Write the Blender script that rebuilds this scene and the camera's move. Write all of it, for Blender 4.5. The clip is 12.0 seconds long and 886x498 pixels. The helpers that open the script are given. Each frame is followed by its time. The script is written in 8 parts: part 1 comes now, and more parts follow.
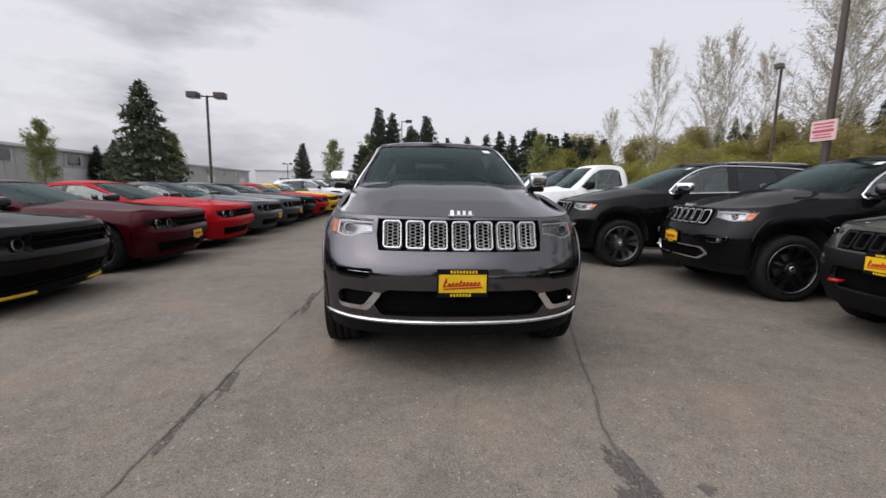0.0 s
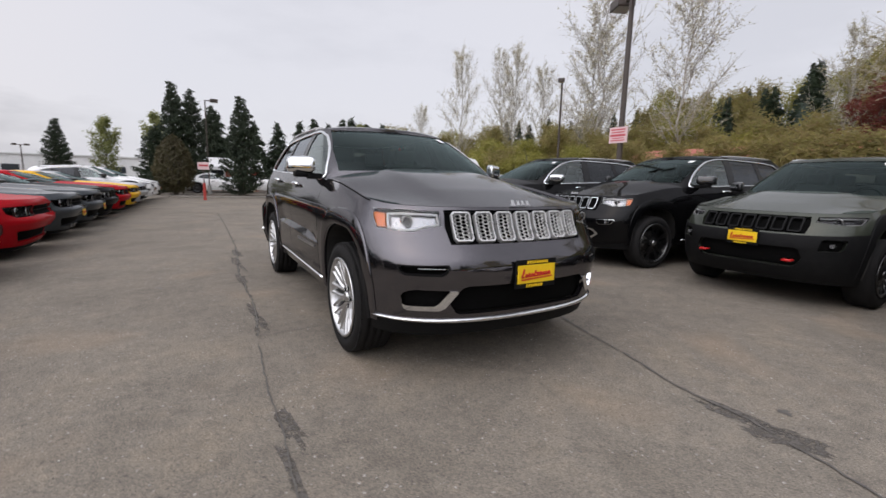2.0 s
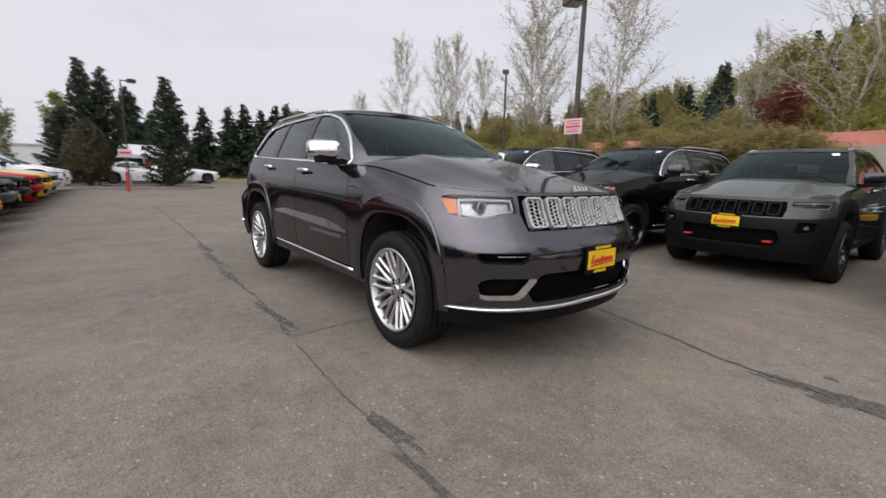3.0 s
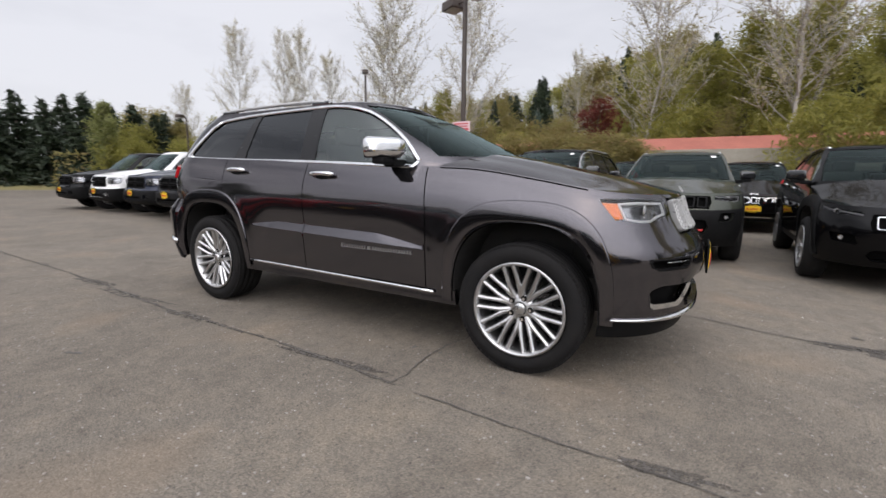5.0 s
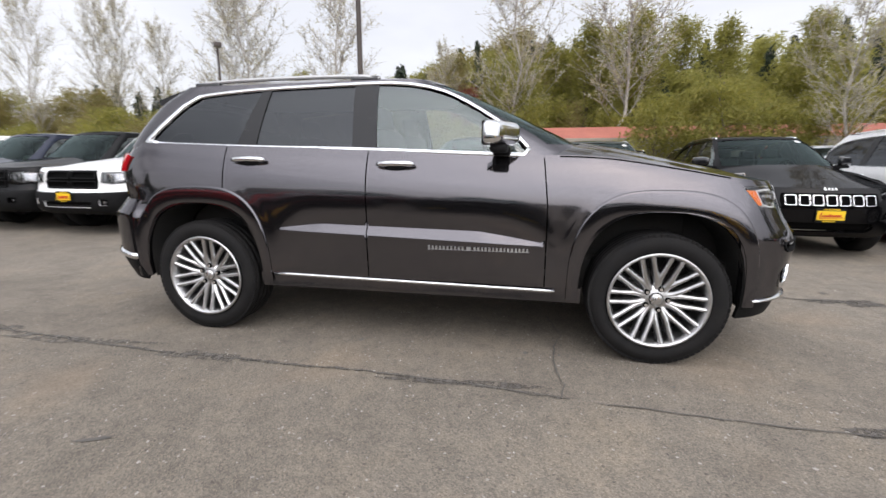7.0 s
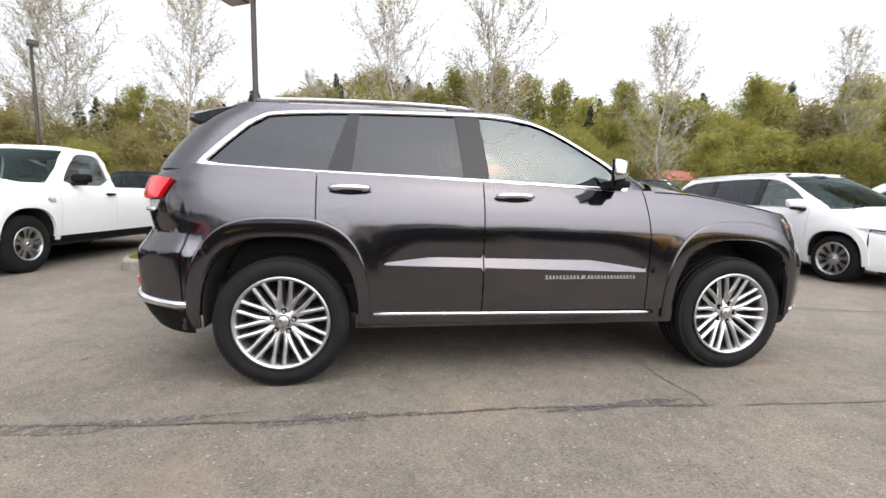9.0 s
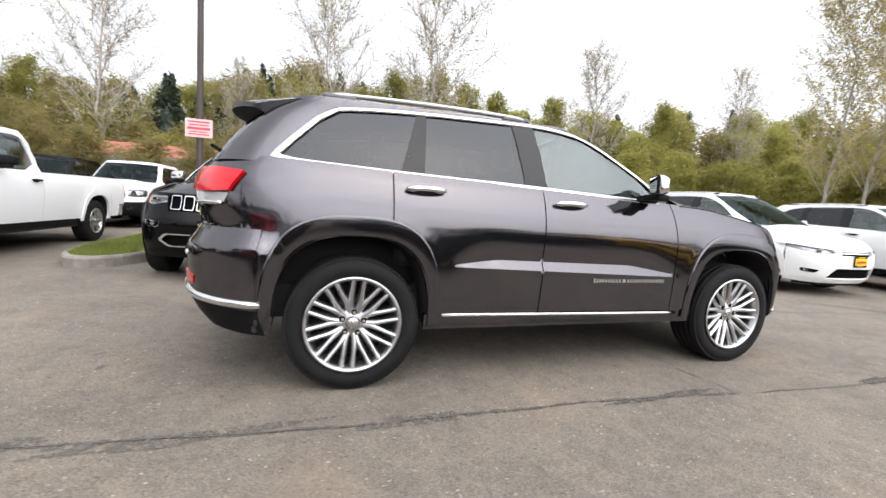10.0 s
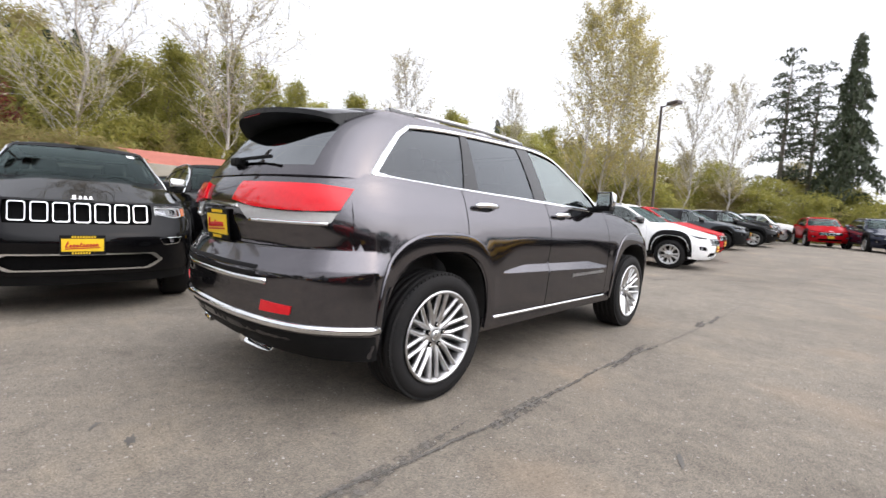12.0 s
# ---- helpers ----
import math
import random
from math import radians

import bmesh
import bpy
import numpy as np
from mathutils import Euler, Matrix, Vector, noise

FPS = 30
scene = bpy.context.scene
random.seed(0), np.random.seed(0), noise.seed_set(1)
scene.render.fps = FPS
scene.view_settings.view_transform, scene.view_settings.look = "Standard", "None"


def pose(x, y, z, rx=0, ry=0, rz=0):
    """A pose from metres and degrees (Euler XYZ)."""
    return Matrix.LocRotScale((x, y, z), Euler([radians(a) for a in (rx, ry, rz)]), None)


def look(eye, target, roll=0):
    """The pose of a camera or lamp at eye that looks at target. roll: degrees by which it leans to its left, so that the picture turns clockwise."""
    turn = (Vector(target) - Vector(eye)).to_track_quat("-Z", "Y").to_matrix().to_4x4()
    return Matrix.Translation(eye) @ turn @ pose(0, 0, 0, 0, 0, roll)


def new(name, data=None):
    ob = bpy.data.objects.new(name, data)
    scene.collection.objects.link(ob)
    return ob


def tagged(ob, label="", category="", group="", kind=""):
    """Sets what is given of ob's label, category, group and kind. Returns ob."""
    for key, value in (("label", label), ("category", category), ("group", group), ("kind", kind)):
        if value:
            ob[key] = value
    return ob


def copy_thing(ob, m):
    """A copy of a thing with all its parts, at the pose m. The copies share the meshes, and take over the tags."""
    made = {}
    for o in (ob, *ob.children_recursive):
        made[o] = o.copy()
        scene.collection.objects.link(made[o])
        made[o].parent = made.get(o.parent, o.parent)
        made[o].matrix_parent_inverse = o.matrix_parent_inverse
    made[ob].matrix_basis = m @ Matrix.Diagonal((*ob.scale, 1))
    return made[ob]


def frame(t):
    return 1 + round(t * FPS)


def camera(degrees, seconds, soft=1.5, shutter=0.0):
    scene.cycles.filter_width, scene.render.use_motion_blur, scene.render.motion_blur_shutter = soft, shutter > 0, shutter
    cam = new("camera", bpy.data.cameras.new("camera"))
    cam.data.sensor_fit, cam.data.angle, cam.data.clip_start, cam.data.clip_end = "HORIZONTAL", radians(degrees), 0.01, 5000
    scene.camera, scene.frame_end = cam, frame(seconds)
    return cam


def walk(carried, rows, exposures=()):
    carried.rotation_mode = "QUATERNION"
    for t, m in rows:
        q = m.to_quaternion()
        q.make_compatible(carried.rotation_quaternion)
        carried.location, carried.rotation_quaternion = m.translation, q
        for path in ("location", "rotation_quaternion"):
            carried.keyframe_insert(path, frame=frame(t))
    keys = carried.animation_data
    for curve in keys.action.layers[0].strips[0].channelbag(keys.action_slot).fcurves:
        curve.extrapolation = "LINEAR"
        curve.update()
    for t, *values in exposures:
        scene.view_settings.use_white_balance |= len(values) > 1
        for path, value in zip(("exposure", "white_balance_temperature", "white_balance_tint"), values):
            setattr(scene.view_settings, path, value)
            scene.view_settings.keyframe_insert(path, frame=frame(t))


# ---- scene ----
cam = camera(91.5, 12.0, 1.5, 0.4)
PATH = [
    (0, (-0.344, -2.548, 1.237), (-0.175, -0.576, 0.952), 1.1),
    (0.5, (-0.663, -2.445, 1.204), (-0.296, -0.502, 0.906), 4.3),
    (1, (-1.056, -2.297, 1.191), (-0.43, -0.417, 0.918), 5.5),
    (1.5, (-1.473, -2.191, 1.189), (-0.63, -0.403, 0.886), 3.0),
    (2, (-1.799, -1.943, 1.194), (-0.805, -0.235, 0.886), 1.4),
    (2.5, (-2.141, -1.707, 1.178), (-1.017, -0.078, 0.888), 1.5),
    (3, (-2.396, -1.413, 1.142), (-1.161, 0.122, 0.799), 1.5),
    (3.2, (-2.479, -1.261, 1.145), (-1.167, 0.207, 0.799), 1.8),
    (4.8, (-3.121, -0.065, 1.122), (-1.47, 1.025, 0.828), 1.5),
    (5, (-3.207, 0.098, 1.12), (-1.503, 1.095, 0.798), 0.7),
    (5.5, (-3.33, 0.502, 1.113), (-1.544, 1.357, 0.83), 1.2),
    (6, (-3.41, 0.91, 1.111), (-1.57, 1.634, 0.814), 0.9),
    (6.5, (-3.515, 1.307, 1.127), (-1.646, 1.951, 0.825), -0.9),
    (7, (-3.466, 1.668, 1.126), (-1.538, 2.049, 0.753), 0.1),
    (7.2, (-3.455, 1.816, 1.132), (-1.513, 2.118, 0.764), 0.5),
    (8.8, (-3.459, 3.123, 1.142), (-1.489, 2.89, 0.889), 0.2),
    (9, (-3.48, 3.283, 1.109), (-1.514, 2.993, 0.886), 1.1),
    (9.5, (-3.403, 3.713, 1.094), (-1.472, 3.235, 0.885), 3.4),
    (10, (-3.349, 4.15, 1.078), (-1.462, 3.516, 0.884), 3.5),
    (10.5, (-3.237, 4.555, 1.083), (-1.41, 3.763, 0.89), 3.5),
    (11, (-3.056, 4.94, 1.108), (-1.333, 3.94, 0.934), 3.4),
    (11.5, (-2.915, 5.35, 1.118), (-1.391, 4.065, 0.96), 3.5),
    (12, (-2.658, 5.659, 1.117), (-1.279, 4.22, 0.948), 3.1),
]
walk(cam, [(t, look(eye, target, roll)) for t, eye, target, roll in PATH],
     [(0, -0.12, 6400, 15), (3.2, -0.10, 6450, 15), (5, 0.0, 6450, 14), (7, 0.30, 6450, 13), (9, 0.65, 6450, 12), (12, 0.66, 6450, 13)])

# ---- light ----
SUN_EL, SUN_AZ = radians(48), radians(248)
world = bpy.data.worlds.new("overcast_sky")
scene.world = world
world.use_nodes = True
wn, wl = world.node_tree.nodes, world.node_tree.links
wn.clear()
w_out = wn.new("ShaderNodeOutputWorld")
w_bg = wn.new("ShaderNodeBackground")
w_sky = wn.new("ShaderNodeTexSky")
w_sky.sky_type = "NISHITA"
w_sky.sun_disc = False
w_sky.sun_elevation, w_sky.sun_rotation = SUN_EL, SUN_AZ
w_sky.dust_density, w_sky.air_density = 3.0, 1.2
w_scale = wn.new("ShaderNodeMix")
w_scale.data_type, w_scale.blend_type = "RGBA", "MULTIPLY"
w_scale.inputs["Factor"].default_value = 1.0
w_scale.inputs[7].default_value = (0.10, 0.10, 0.10, 1)
wl.new(w_sky.outputs[0], w_scale.inputs[6])
w_geo = wn.new("ShaderNodeTexCoord")
w_map = wn.new("ShaderNodeMapping")
w_map.inputs["Scale"].default_value = (1.0, 1.0, 3.0)
wl.new(w_geo.outputs["Generated"], w_map.inputs["Vector"])
w_n1 = wn.new("ShaderNodeTexNoise")
w_n1.inputs["Scale"].default_value, w_n1.inputs["Detail"].default_value = 1.7, 6
w_n1.inputs["Roughness"].default_value = 0.55
wl.new(w_map.outputs[0], w_n1.inputs["Vector"])
# heavier cloud in one quarter of the sky, thin bright cover elsewhere
w_dot = wn.new("ShaderNodeVectorMath")
w_dot.operation = "DOT_PRODUCT"
w_dot.inputs[1].default_value = (-0.40, 0.87, 0.28)
wl.new(w_geo.outputs["Generated"], w_dot.inputs[0])
w_side = wn.new("ShaderNodeMapRange")
w_side.interpolation_type = "SMOOTHSTEP"
w_side.inputs["From Min"].default_value, w_side.inputs["From Max"].default_value = 0.915, 0.99
w_side.inputs["To Min"].default_value, w_side.inputs["To Max"].default_value = 0.16, 1.0
wl.new(w_dot.outputs["Value"], w_side.inputs["Value"])
w_ramp = wn.new("ShaderNodeValToRGB")
w_ramp.color_ramp.elements[0].position = 0.38
w_ramp.color_ramp.elements[0].color = (0.29, 0.30, 0.33, 1)
w_ramp.color_ramp.elements[1].position = 0.58
w_ramp.color_ramp.elements[1].color = (0.92, 0.92, 0.935, 1)
wl.new(w_n1.outputs["Fac"], w_ramp.inputs["Fac"])
w_thin = wn.new("ShaderNodeMix")
w_thin.data_type = "RGBA"
w_thin.inputs[6].default_value = (0.88, 0.90, 0.935, 1)
wl.new(w_side.outputs[0], w_thin.inputs["Factor"])
wl.new(w_ramp.outputs[0], w_thin.inputs[7])
w_mix = wn.new("ShaderNodeMix")
w_mix.data_type = "RGBA"
w_mix.inputs["Factor"].default_value = 0.86
wl.new(w_scale.outputs[2], w_mix.inputs[6])
wl.new(w_thin.outputs[2], w_mix.inputs[7])
# the cover is brightest round the veiled sun
sun_dir = Vector((math.sin(SUN_AZ) * math.cos(SUN_EL), math.cos(SUN_AZ) * math.cos(SUN_EL), math.sin(SUN_EL)))
w_near = wn.new("ShaderNodeVectorMath")
w_near.operation = "DOT_PRODUCT"
w_near.inputs[1].default_value = sun_dir
wl.new(w_geo.outputs["Generated"], w_near.inputs[0])
w_veil = wn.new("ShaderNodeMapRange")
w_veil.interpolation_type = "SMOOTHSTEP"
w_veil.inputs["From Min"].default_value, w_veil.inputs["From Max"].default_value = 0.35, 1.0
w_veil.inputs["To Min"].default_value, w_veil.inputs["To Max"].default_value = 0.97, 2.6
wl.new(w_near.outputs["Value"], w_veil.inputs["Value"])
w_fin = wn.new("ShaderNodeMix")
w_fin.data_type, w_fin.blend_type = "RGBA", "MULTIPLY"
w_fin.inputs["Factor"].default_value = 1.0
wl.new(w_mix.outputs[2], w_fin.inputs[6])
wl.new(w_veil.outputs[0], w_fin.inputs[7])
wl.new(w_fin.outputs[2], w_bg.inputs["Color"])
w_bg.inputs["Strength"].default_value = 1.04
wl.new(w_bg.outputs[0], w_out.inputs["Surface"])

sun_data = bpy.data.lights.new("sun", "SUN")
sun_data.energy, sun_data.angle, sun_data.color = 0.5, radians(100.0), (1.0, 0.96, 0.90)
sun = new("sun", sun_data)
sun.matrix_world = look(sun_dir * 60, (0, 0, 0))

# ---- materials ----
def mat_base(name):
    m = bpy.data.materials.new(name)
    m.use_nodes = True
    nt = m.node_tree
    return m, nt, nt.nodes["Principled BSDF"]


def noise_node(nt, scale, detail=4, rough=0.5, coord="Object"):
    tc = nt.nodes.new("ShaderNodeTexCoord")
    n = nt.nodes.new("ShaderNodeTexNoise")
    n.inputs["Scale"].default_value, n.inputs["Detail"].default_value, n.inputs["Roughness"].default_value = scale, detail, rough
    nt.links.new(tc.outputs[coord], n.inputs["Vector"])
    return n


def ramp_node(nt, fac, stops):
    r = nt.nodes.new("ShaderNodeValToRGB")
    while len(r.color_ramp.elements) < len(stops):
        r.color_ramp.elements.new(0.5)
    for e, (p, c) in zip(r.color_ramp.elements, stops):
        e.position, e.color = p, (*c, 1)
    nt.links.new(fac, r.inputs["Fac"])
    return r


def mixed(nt, fac, a, b, blend="MIX"):
    x = nt.nodes.new("ShaderNodeMix")
    x.data_type, x.blend_type = "RGBA", blend
    for sock, v in ((x.inputs[0], fac), (x.inputs[6], a), (x.inputs[7], b)):
        if isinstance(v, (int, float)):
            sock.default_value = v
        elif isinstance(v, tuple):
            sock.default_value = (*v, 1)
        else:
            nt.links.new(v, sock)
    return x.outputs[2]


def bumped(nt, bsdf, height, strength, distance):
    b = nt.nodes.new("ShaderNodeBump")
    b.inputs["Strength"].default_value, b.inputs["Distance"].default_value = strength, distance
    nt.links.new(height, b.inputs["Height"])
    nt.links.new(b.outputs[0], bsdf.inputs["Normal"])


def rough_mat(name, c0, c1, rough=0.7, scale=8.0, metal=0.0, bump=0.0, coat=0.0, spec=0.5, coord="Object"):
    """A surface with a two-scale mottled colour and roughness."""
    m, nt, b = mat_base(name)
    n1, n2 = noise_node(nt, scale, 5, 0.6, coord), noise_node(nt, scale * 9, 3, 0.5, coord)
    r = ramp_node(nt, n1.outputs["Fac"], [(0.3, c0), (0.7, c1)])
    dark = ramp_node(nt, n2.outputs["Fac"], [(0.3, (0.86, 0.86, 0.86)), (0.7, (1.0, 1.0, 1.0))])
    nt.links.new(mixed(nt, 1.0, r.outputs[0], dark.outputs[0], "MULTIPLY"), b.inputs["Base Color"])
    rr = ramp_node(nt, n1.outputs["Fac"], [(0.2, (rough * 0.85,) * 3), (0.8, (min(1, rough * 1.15),) * 3)])
    nt.links.new(rr.outputs[0], b.inputs["Roughness"])
    b.inputs["Metallic"].default_value = metal
    b.inputs["Coat Weight"].default_value = coat
    b.inputs["Coat Roughness"].default_value = 0.05
    b.inputs["Specular IOR Level"].default_value = spec
    if bump:
        bumped(nt, b, n2.outputs["Fac"], bump, 0.01)
    return m


def paint(name, col, metal=0.35, rough=0.35, coat=0.7):
    """Car paint: flake under a clear coat, with a thin film of road dust."""
    m, nt, b = mat_base(name)
    fl = noise_node(nt, 900, 1)
    dust = noise_node(nt, 2.2, 6, 0.6)
    hi = tuple(min(1, c * 1.35 + 0.001) for c in col)
    lo = tuple(c * 0.8 for c in col)
    r = ramp_node(nt, fl.outputs["Fac"], [(0.35, lo), (0.65, hi)])
    d = ramp_node(nt, dust.outputs["Fac"], [(0.45, (0, 0, 0)), (0.8, (0.012, 0.012, 0.012))])
    nt.links.new(mixed(nt, d.outputs[0], r.outputs[0], (0.22, 0.2, 0.18)), b.inputs["Base Color"])
    b.inputs["Metallic"].default_value, b.inputs["Roughness"].default_value = metal, rough
    b.inputs["Coat Weight"].default_value, b.inputs["Coat Roughness"].default_value = coat, 0.025
    b.inputs["Specular IOR Level"].default_value = 0.0
    if metal > 0.8:
        b.inputs["Specular Tint"].default_value = (0.45, 0.45, 0.45, 1)
    cr = ramp_node(nt, dust.outputs["Fac"], [(0.3, (0.015,) * 3), (0.8, (0.07,) * 3)])
    nt.links.new(cr.outputs[0], b.inputs["Coat Roughness"])
    return m


def glass(name, tint, gloss=1.0, ior=1.9, rough=0.01):
    """A thin pane: tinted see-through with a mirror-like face."""
    m = bpy.data.materials.new(name)
    m.use_nodes = True
    nt = m.node_tree
    nt.nodes.clear()
    out = nt.nodes.new("ShaderNodeOutputMaterial")
    tr, gl, mx, fr = (nt.nodes.new("ShaderNode" + k) for k in ("BsdfTransparent", "BsdfGlossy", "MixShader", "Fresnel"))
    tr.inputs["Color"].default_value = (*tint, 1)
    gl.inputs["Roughness"].default_value = rough
    gl.inputs["Color"].default_value = (*gloss, 1) if isinstance(gloss, tuple) else (gloss, gloss, gloss, 1)
    fr.inputs["IOR"].default_value = ior
    nt.links.new(fr.outputs[0], mx.inputs[0])
    nt.links.new(tr.outputs[0], mx.inputs[1])
    nt.links.new(gl.outputs[0], mx.inputs[2])
    nt.links.new(mx.outputs[0], out.inputs["Surface"])
    return m


def plain(name, col, rough=0.5, metal=0.0, coat=0.0):
    m, nt, b = mat_base(name)
    n = noise_node(nt, 14, 5, 0.6)
    r = ramp_node(nt, n.outputs["Fac"], [(0.3, tuple(c * 0.88 for c in col)), (0.7, tuple(min(1, c * 1.06) for c in col))])
    nt.links.new(r.outputs[0], b.inputs["Base Color"])
    rr = ramp_node(nt, n.outputs["Fac"], [(0.3, (rough * 0.8,) * 3), (0.7, (min(1, rough * 1.25),) * 3)])
    nt.links.new(rr.outputs[0], b.inputs["Roughness"])
    b.inputs["Metallic"].default_value = metal
    b.inputs["Coat Weight"].default_value = coat
    return m


def glow_free_lens(name, col, rough=0.08):
    """A moulded plastic lamp lens: glossy, coloured, faintly ribbed."""
    m, nt, b = mat_base(name)
    n = noise_node(nt, 60, 2)
    r = ramp_node(nt, n.outputs["Fac"], [(0.3, tuple(c * 0.9 for c in col)), (0.7, col)])
    nt.links.new(r.outputs[0], b.inputs["Base Color"])
    b.inputs["Roughness"].default_value, b.inputs["Coat Weight"].default_value = rough, 0.3
    return m


M_GREY = paint("granite_grey_paint", (0.102, 0.097, 0.105), 0.95, 0.10, 0.6)
M_BLACK = paint("black_paint", (0.0022, 0.0022, 0.0026), 0.1, 0.3, 0.42)
M_OLIVE = paint("olive_green_paint", (0.038, 0.043, 0.033), 0.3, 0.35)
M_WHITE = paint("white_paint", (0.78, 0.78, 0.77), 0.0, 0.35)
M_RED = paint("bright_red_paint", (0.36, 0.004, 0.009), 0.1, 0.3, 0.35)
M_MAROON = paint("dark_red_paint", (0.042, 0.0015, 0.004), 0.2, 0.3, 0.35)
M_STEEL = paint("steel_grey_paint", (0.048, 0.055, 0.062), 0.4, 0.35)
M_NAVY = paint("navy_paint", (0.010, 0.014, 0.030), 0.3, 0.35)
M_YELLOW = paint("yellow_paint", (0.72, 0.40, 0.01), 0.05, 0.35)
M_SILVER = paint("silver_paint", (0.42, 0.43, 0.44), 0.5, 0.35)
M_CHROME = plain("chrome", (0.82, 0.83, 0.84), 0.07, 1.0)
M_SATIN = plain("satin_silver", (0.62, 0.62, 0.62), 0.28, 1.0)
M_BRIGHT = plain("bright_silver_plastic", (0.55, 0.55, 0.55), 0.35, 0.6)
M_ALLOY = plain("polished_alloy", (0.58, 0.58, 0.58), 0.34, 1.0)
M_GRILLE = plain("satin_silver_paint", (0.64, 0.64, 0.635), 0.30, 0.5)
M_DARKALLOY = plain("dark_alloy", (0.11, 0.11, 0.11), 0.3, 1.0)
M_MIDALLOY = plain("grey_machined_alloy", (0.15, 0.15, 0.15), 0.3, 1.0)
M_MIRROR = plain("tinted_mirror_glass", (0.45, 0.47, 0.48), 0.02, 1.0)
M_LAMPCUP = plain("headlamp_reflector", (0.38, 0.38, 0.39), 0.24, 0.85)
M_RUBBER = rough_mat("tyre_rubber", (0.007, 0.007, 0.0075), (0.016, 0.015, 0.0145), 0.8, 10, bump=0.15, spec=0.2)
M_PLASTIC = rough_mat("black_plastic", (0.006, 0.006, 0.0065), (0.010, 0.010, 0.010), 0.55, 18, bump=0.1, spec=0.09)
# black of the intake mesh, also used as painted shade in small hollows
M_VOID = rough_mat("black_mesh_and_shade", (0.002, 0.002, 0.002), (0.005, 0.005, 0.005), 0.8, 40, spec=0.05)
M_GLOSSBLACK = plain("gloss_black_trim", (0.008, 0.008, 0.009), 0.12, 0.0, 1.0)
M_PILLAR = rough_mat("black_pillar_trim", (0.008, 0.008, 0.009), (0.011, 0.011, 0.012), 0.25, 18, spec=0.35)
M_UNDER = rough_mat("underbody", (0.008, 0.008, 0.008), (0.02, 0.018, 0.016), 0.9, 6)
M_DISC = plain("brake_disc_steel", (0.10, 0.095, 0.09), 0.5, 1.0)
M_SEAT = rough_mat("dark_seat_leather", (0.03, 0.03, 0.032), (0.05, 0.05, 0.05), 0.6, 20, bump=0.1)
M_CLEAR = glass("clear_lens", (0.92, 0.93, 0.94), 1.0, 1.5)
M_SMOKED = glass("smoked_lens", (0.55, 0.55, 0.56), 0.35, 1.4)
M_WINDSHIELD = glass("windscreen_glass", (0.44, 0.55, 0.53), (0.44, 0.55, 0.54), 1.45)
M_FRONTGLASS = glass("front_door_glass", (0.84, 0.91, 0.88), (0.92, 1.0, 0.98), 2.0)
M_PRIVACY = glass("privacy_glass", (0.10, 0.105, 0.11), (0.86, 0.90, 0.94), 1.62, 0.02)
M_REARGLASS = glass("rear_window_glass", (0.10, 0.105, 0.11), (0.88, 0.92, 0.95), 2.9, 0.02)
M_AMBER = glow_free_lens("amber_lens", (0.85, 0.20, 0.01))
M_CLEARLAMP = glow_free_lens("clear_lamp_lens", (0.46, 0.46, 0.45), 0.10)
M_TAILRED = glow_free_lens("red_lens", (0.66, 0.006, 0.014))
M_PLATE = plain("yellow_dealer_plate", (0.80, 0.52, 0.01), 0.4)
M_PLATERED = plain("red_print", (0.45, 0.01, 0.01), 0.5)
M_STICKER = plain("white_sticker", (0.75, 0.75, 0.74), 0.6)
M_LINER = rough_mat("pale_headliner_cloth", (0.52, 0.51, 0.48), (0.60, 0.59, 0.56), 0.9, 30)

# ---- mesh kit ----
from mathutils.geometry import delaunay_2d_cdt


def link_mesh(name, me, mat, parent=None, label="", smooth=True):
    if mat is not None:
        me.materials.append(mat)
    if smooth:
        me.polygons.foreach_set("use_smooth", [True] * len(me.polygons))
    ob = new(name, me)
    if parent is not None:
        ob.parent = parent
    if label:
        tagged(ob, label=label)
    return ob


def part(name, bm, mat, parent=None, label="", smooth=False):
    """Links a bmesh as ONE mesh object, under a thing or a part."""
    me = bpy.data.meshes.new(name)
    bm.normal_update()
    bm.to_mesh(me)
    bm.free()
    return link_mesh(name, me, mat, parent, label, smooth)


def raw(name, verts, faces, mat, parent=None, label="", smooth=True, normals=None):
    me = bpy.data.meshes.new(name)
    me.from_pydata([tuple(v) for v in verts], [], [tuple(f) for f in faces])
    ob = link_mesh(name, me, mat, parent, label, smooth)
    if normals is not None:
        me.normals_split_custom_set_from_vertices([tuple(n) for n in normals])
    return ob


def thing(name, label, category, m=None, group="", kind=""):
    ob = new(name)
    ob.empty_display_size = 0.2
    if m is not None:
        ob.matrix_world = m
    return tagged(ob, label, category, group, kind)


def add_box(bm, cx, cy, cz, sx, sy, sz, bevel=0.0, m=None, seg=2):
    r = bmesh.ops.create_cube(bm, size=1.0)
    vs = r["verts"]
    for v in vs:
        v.co = Vector((cx + v.co.x * sx, cy + v.co.y * sy, cz + v.co.z * sz))
    if m is not None:
        bmesh.ops.transform(bm, matrix=m, verts=vs)
    if bevel:
        es = list({e for v in vs for e in v.link_edges})
        bmesh.ops.bevel(bm, geom=es, offset=bevel, segments=seg, affect="EDGES", profile=0.6)
    return vs


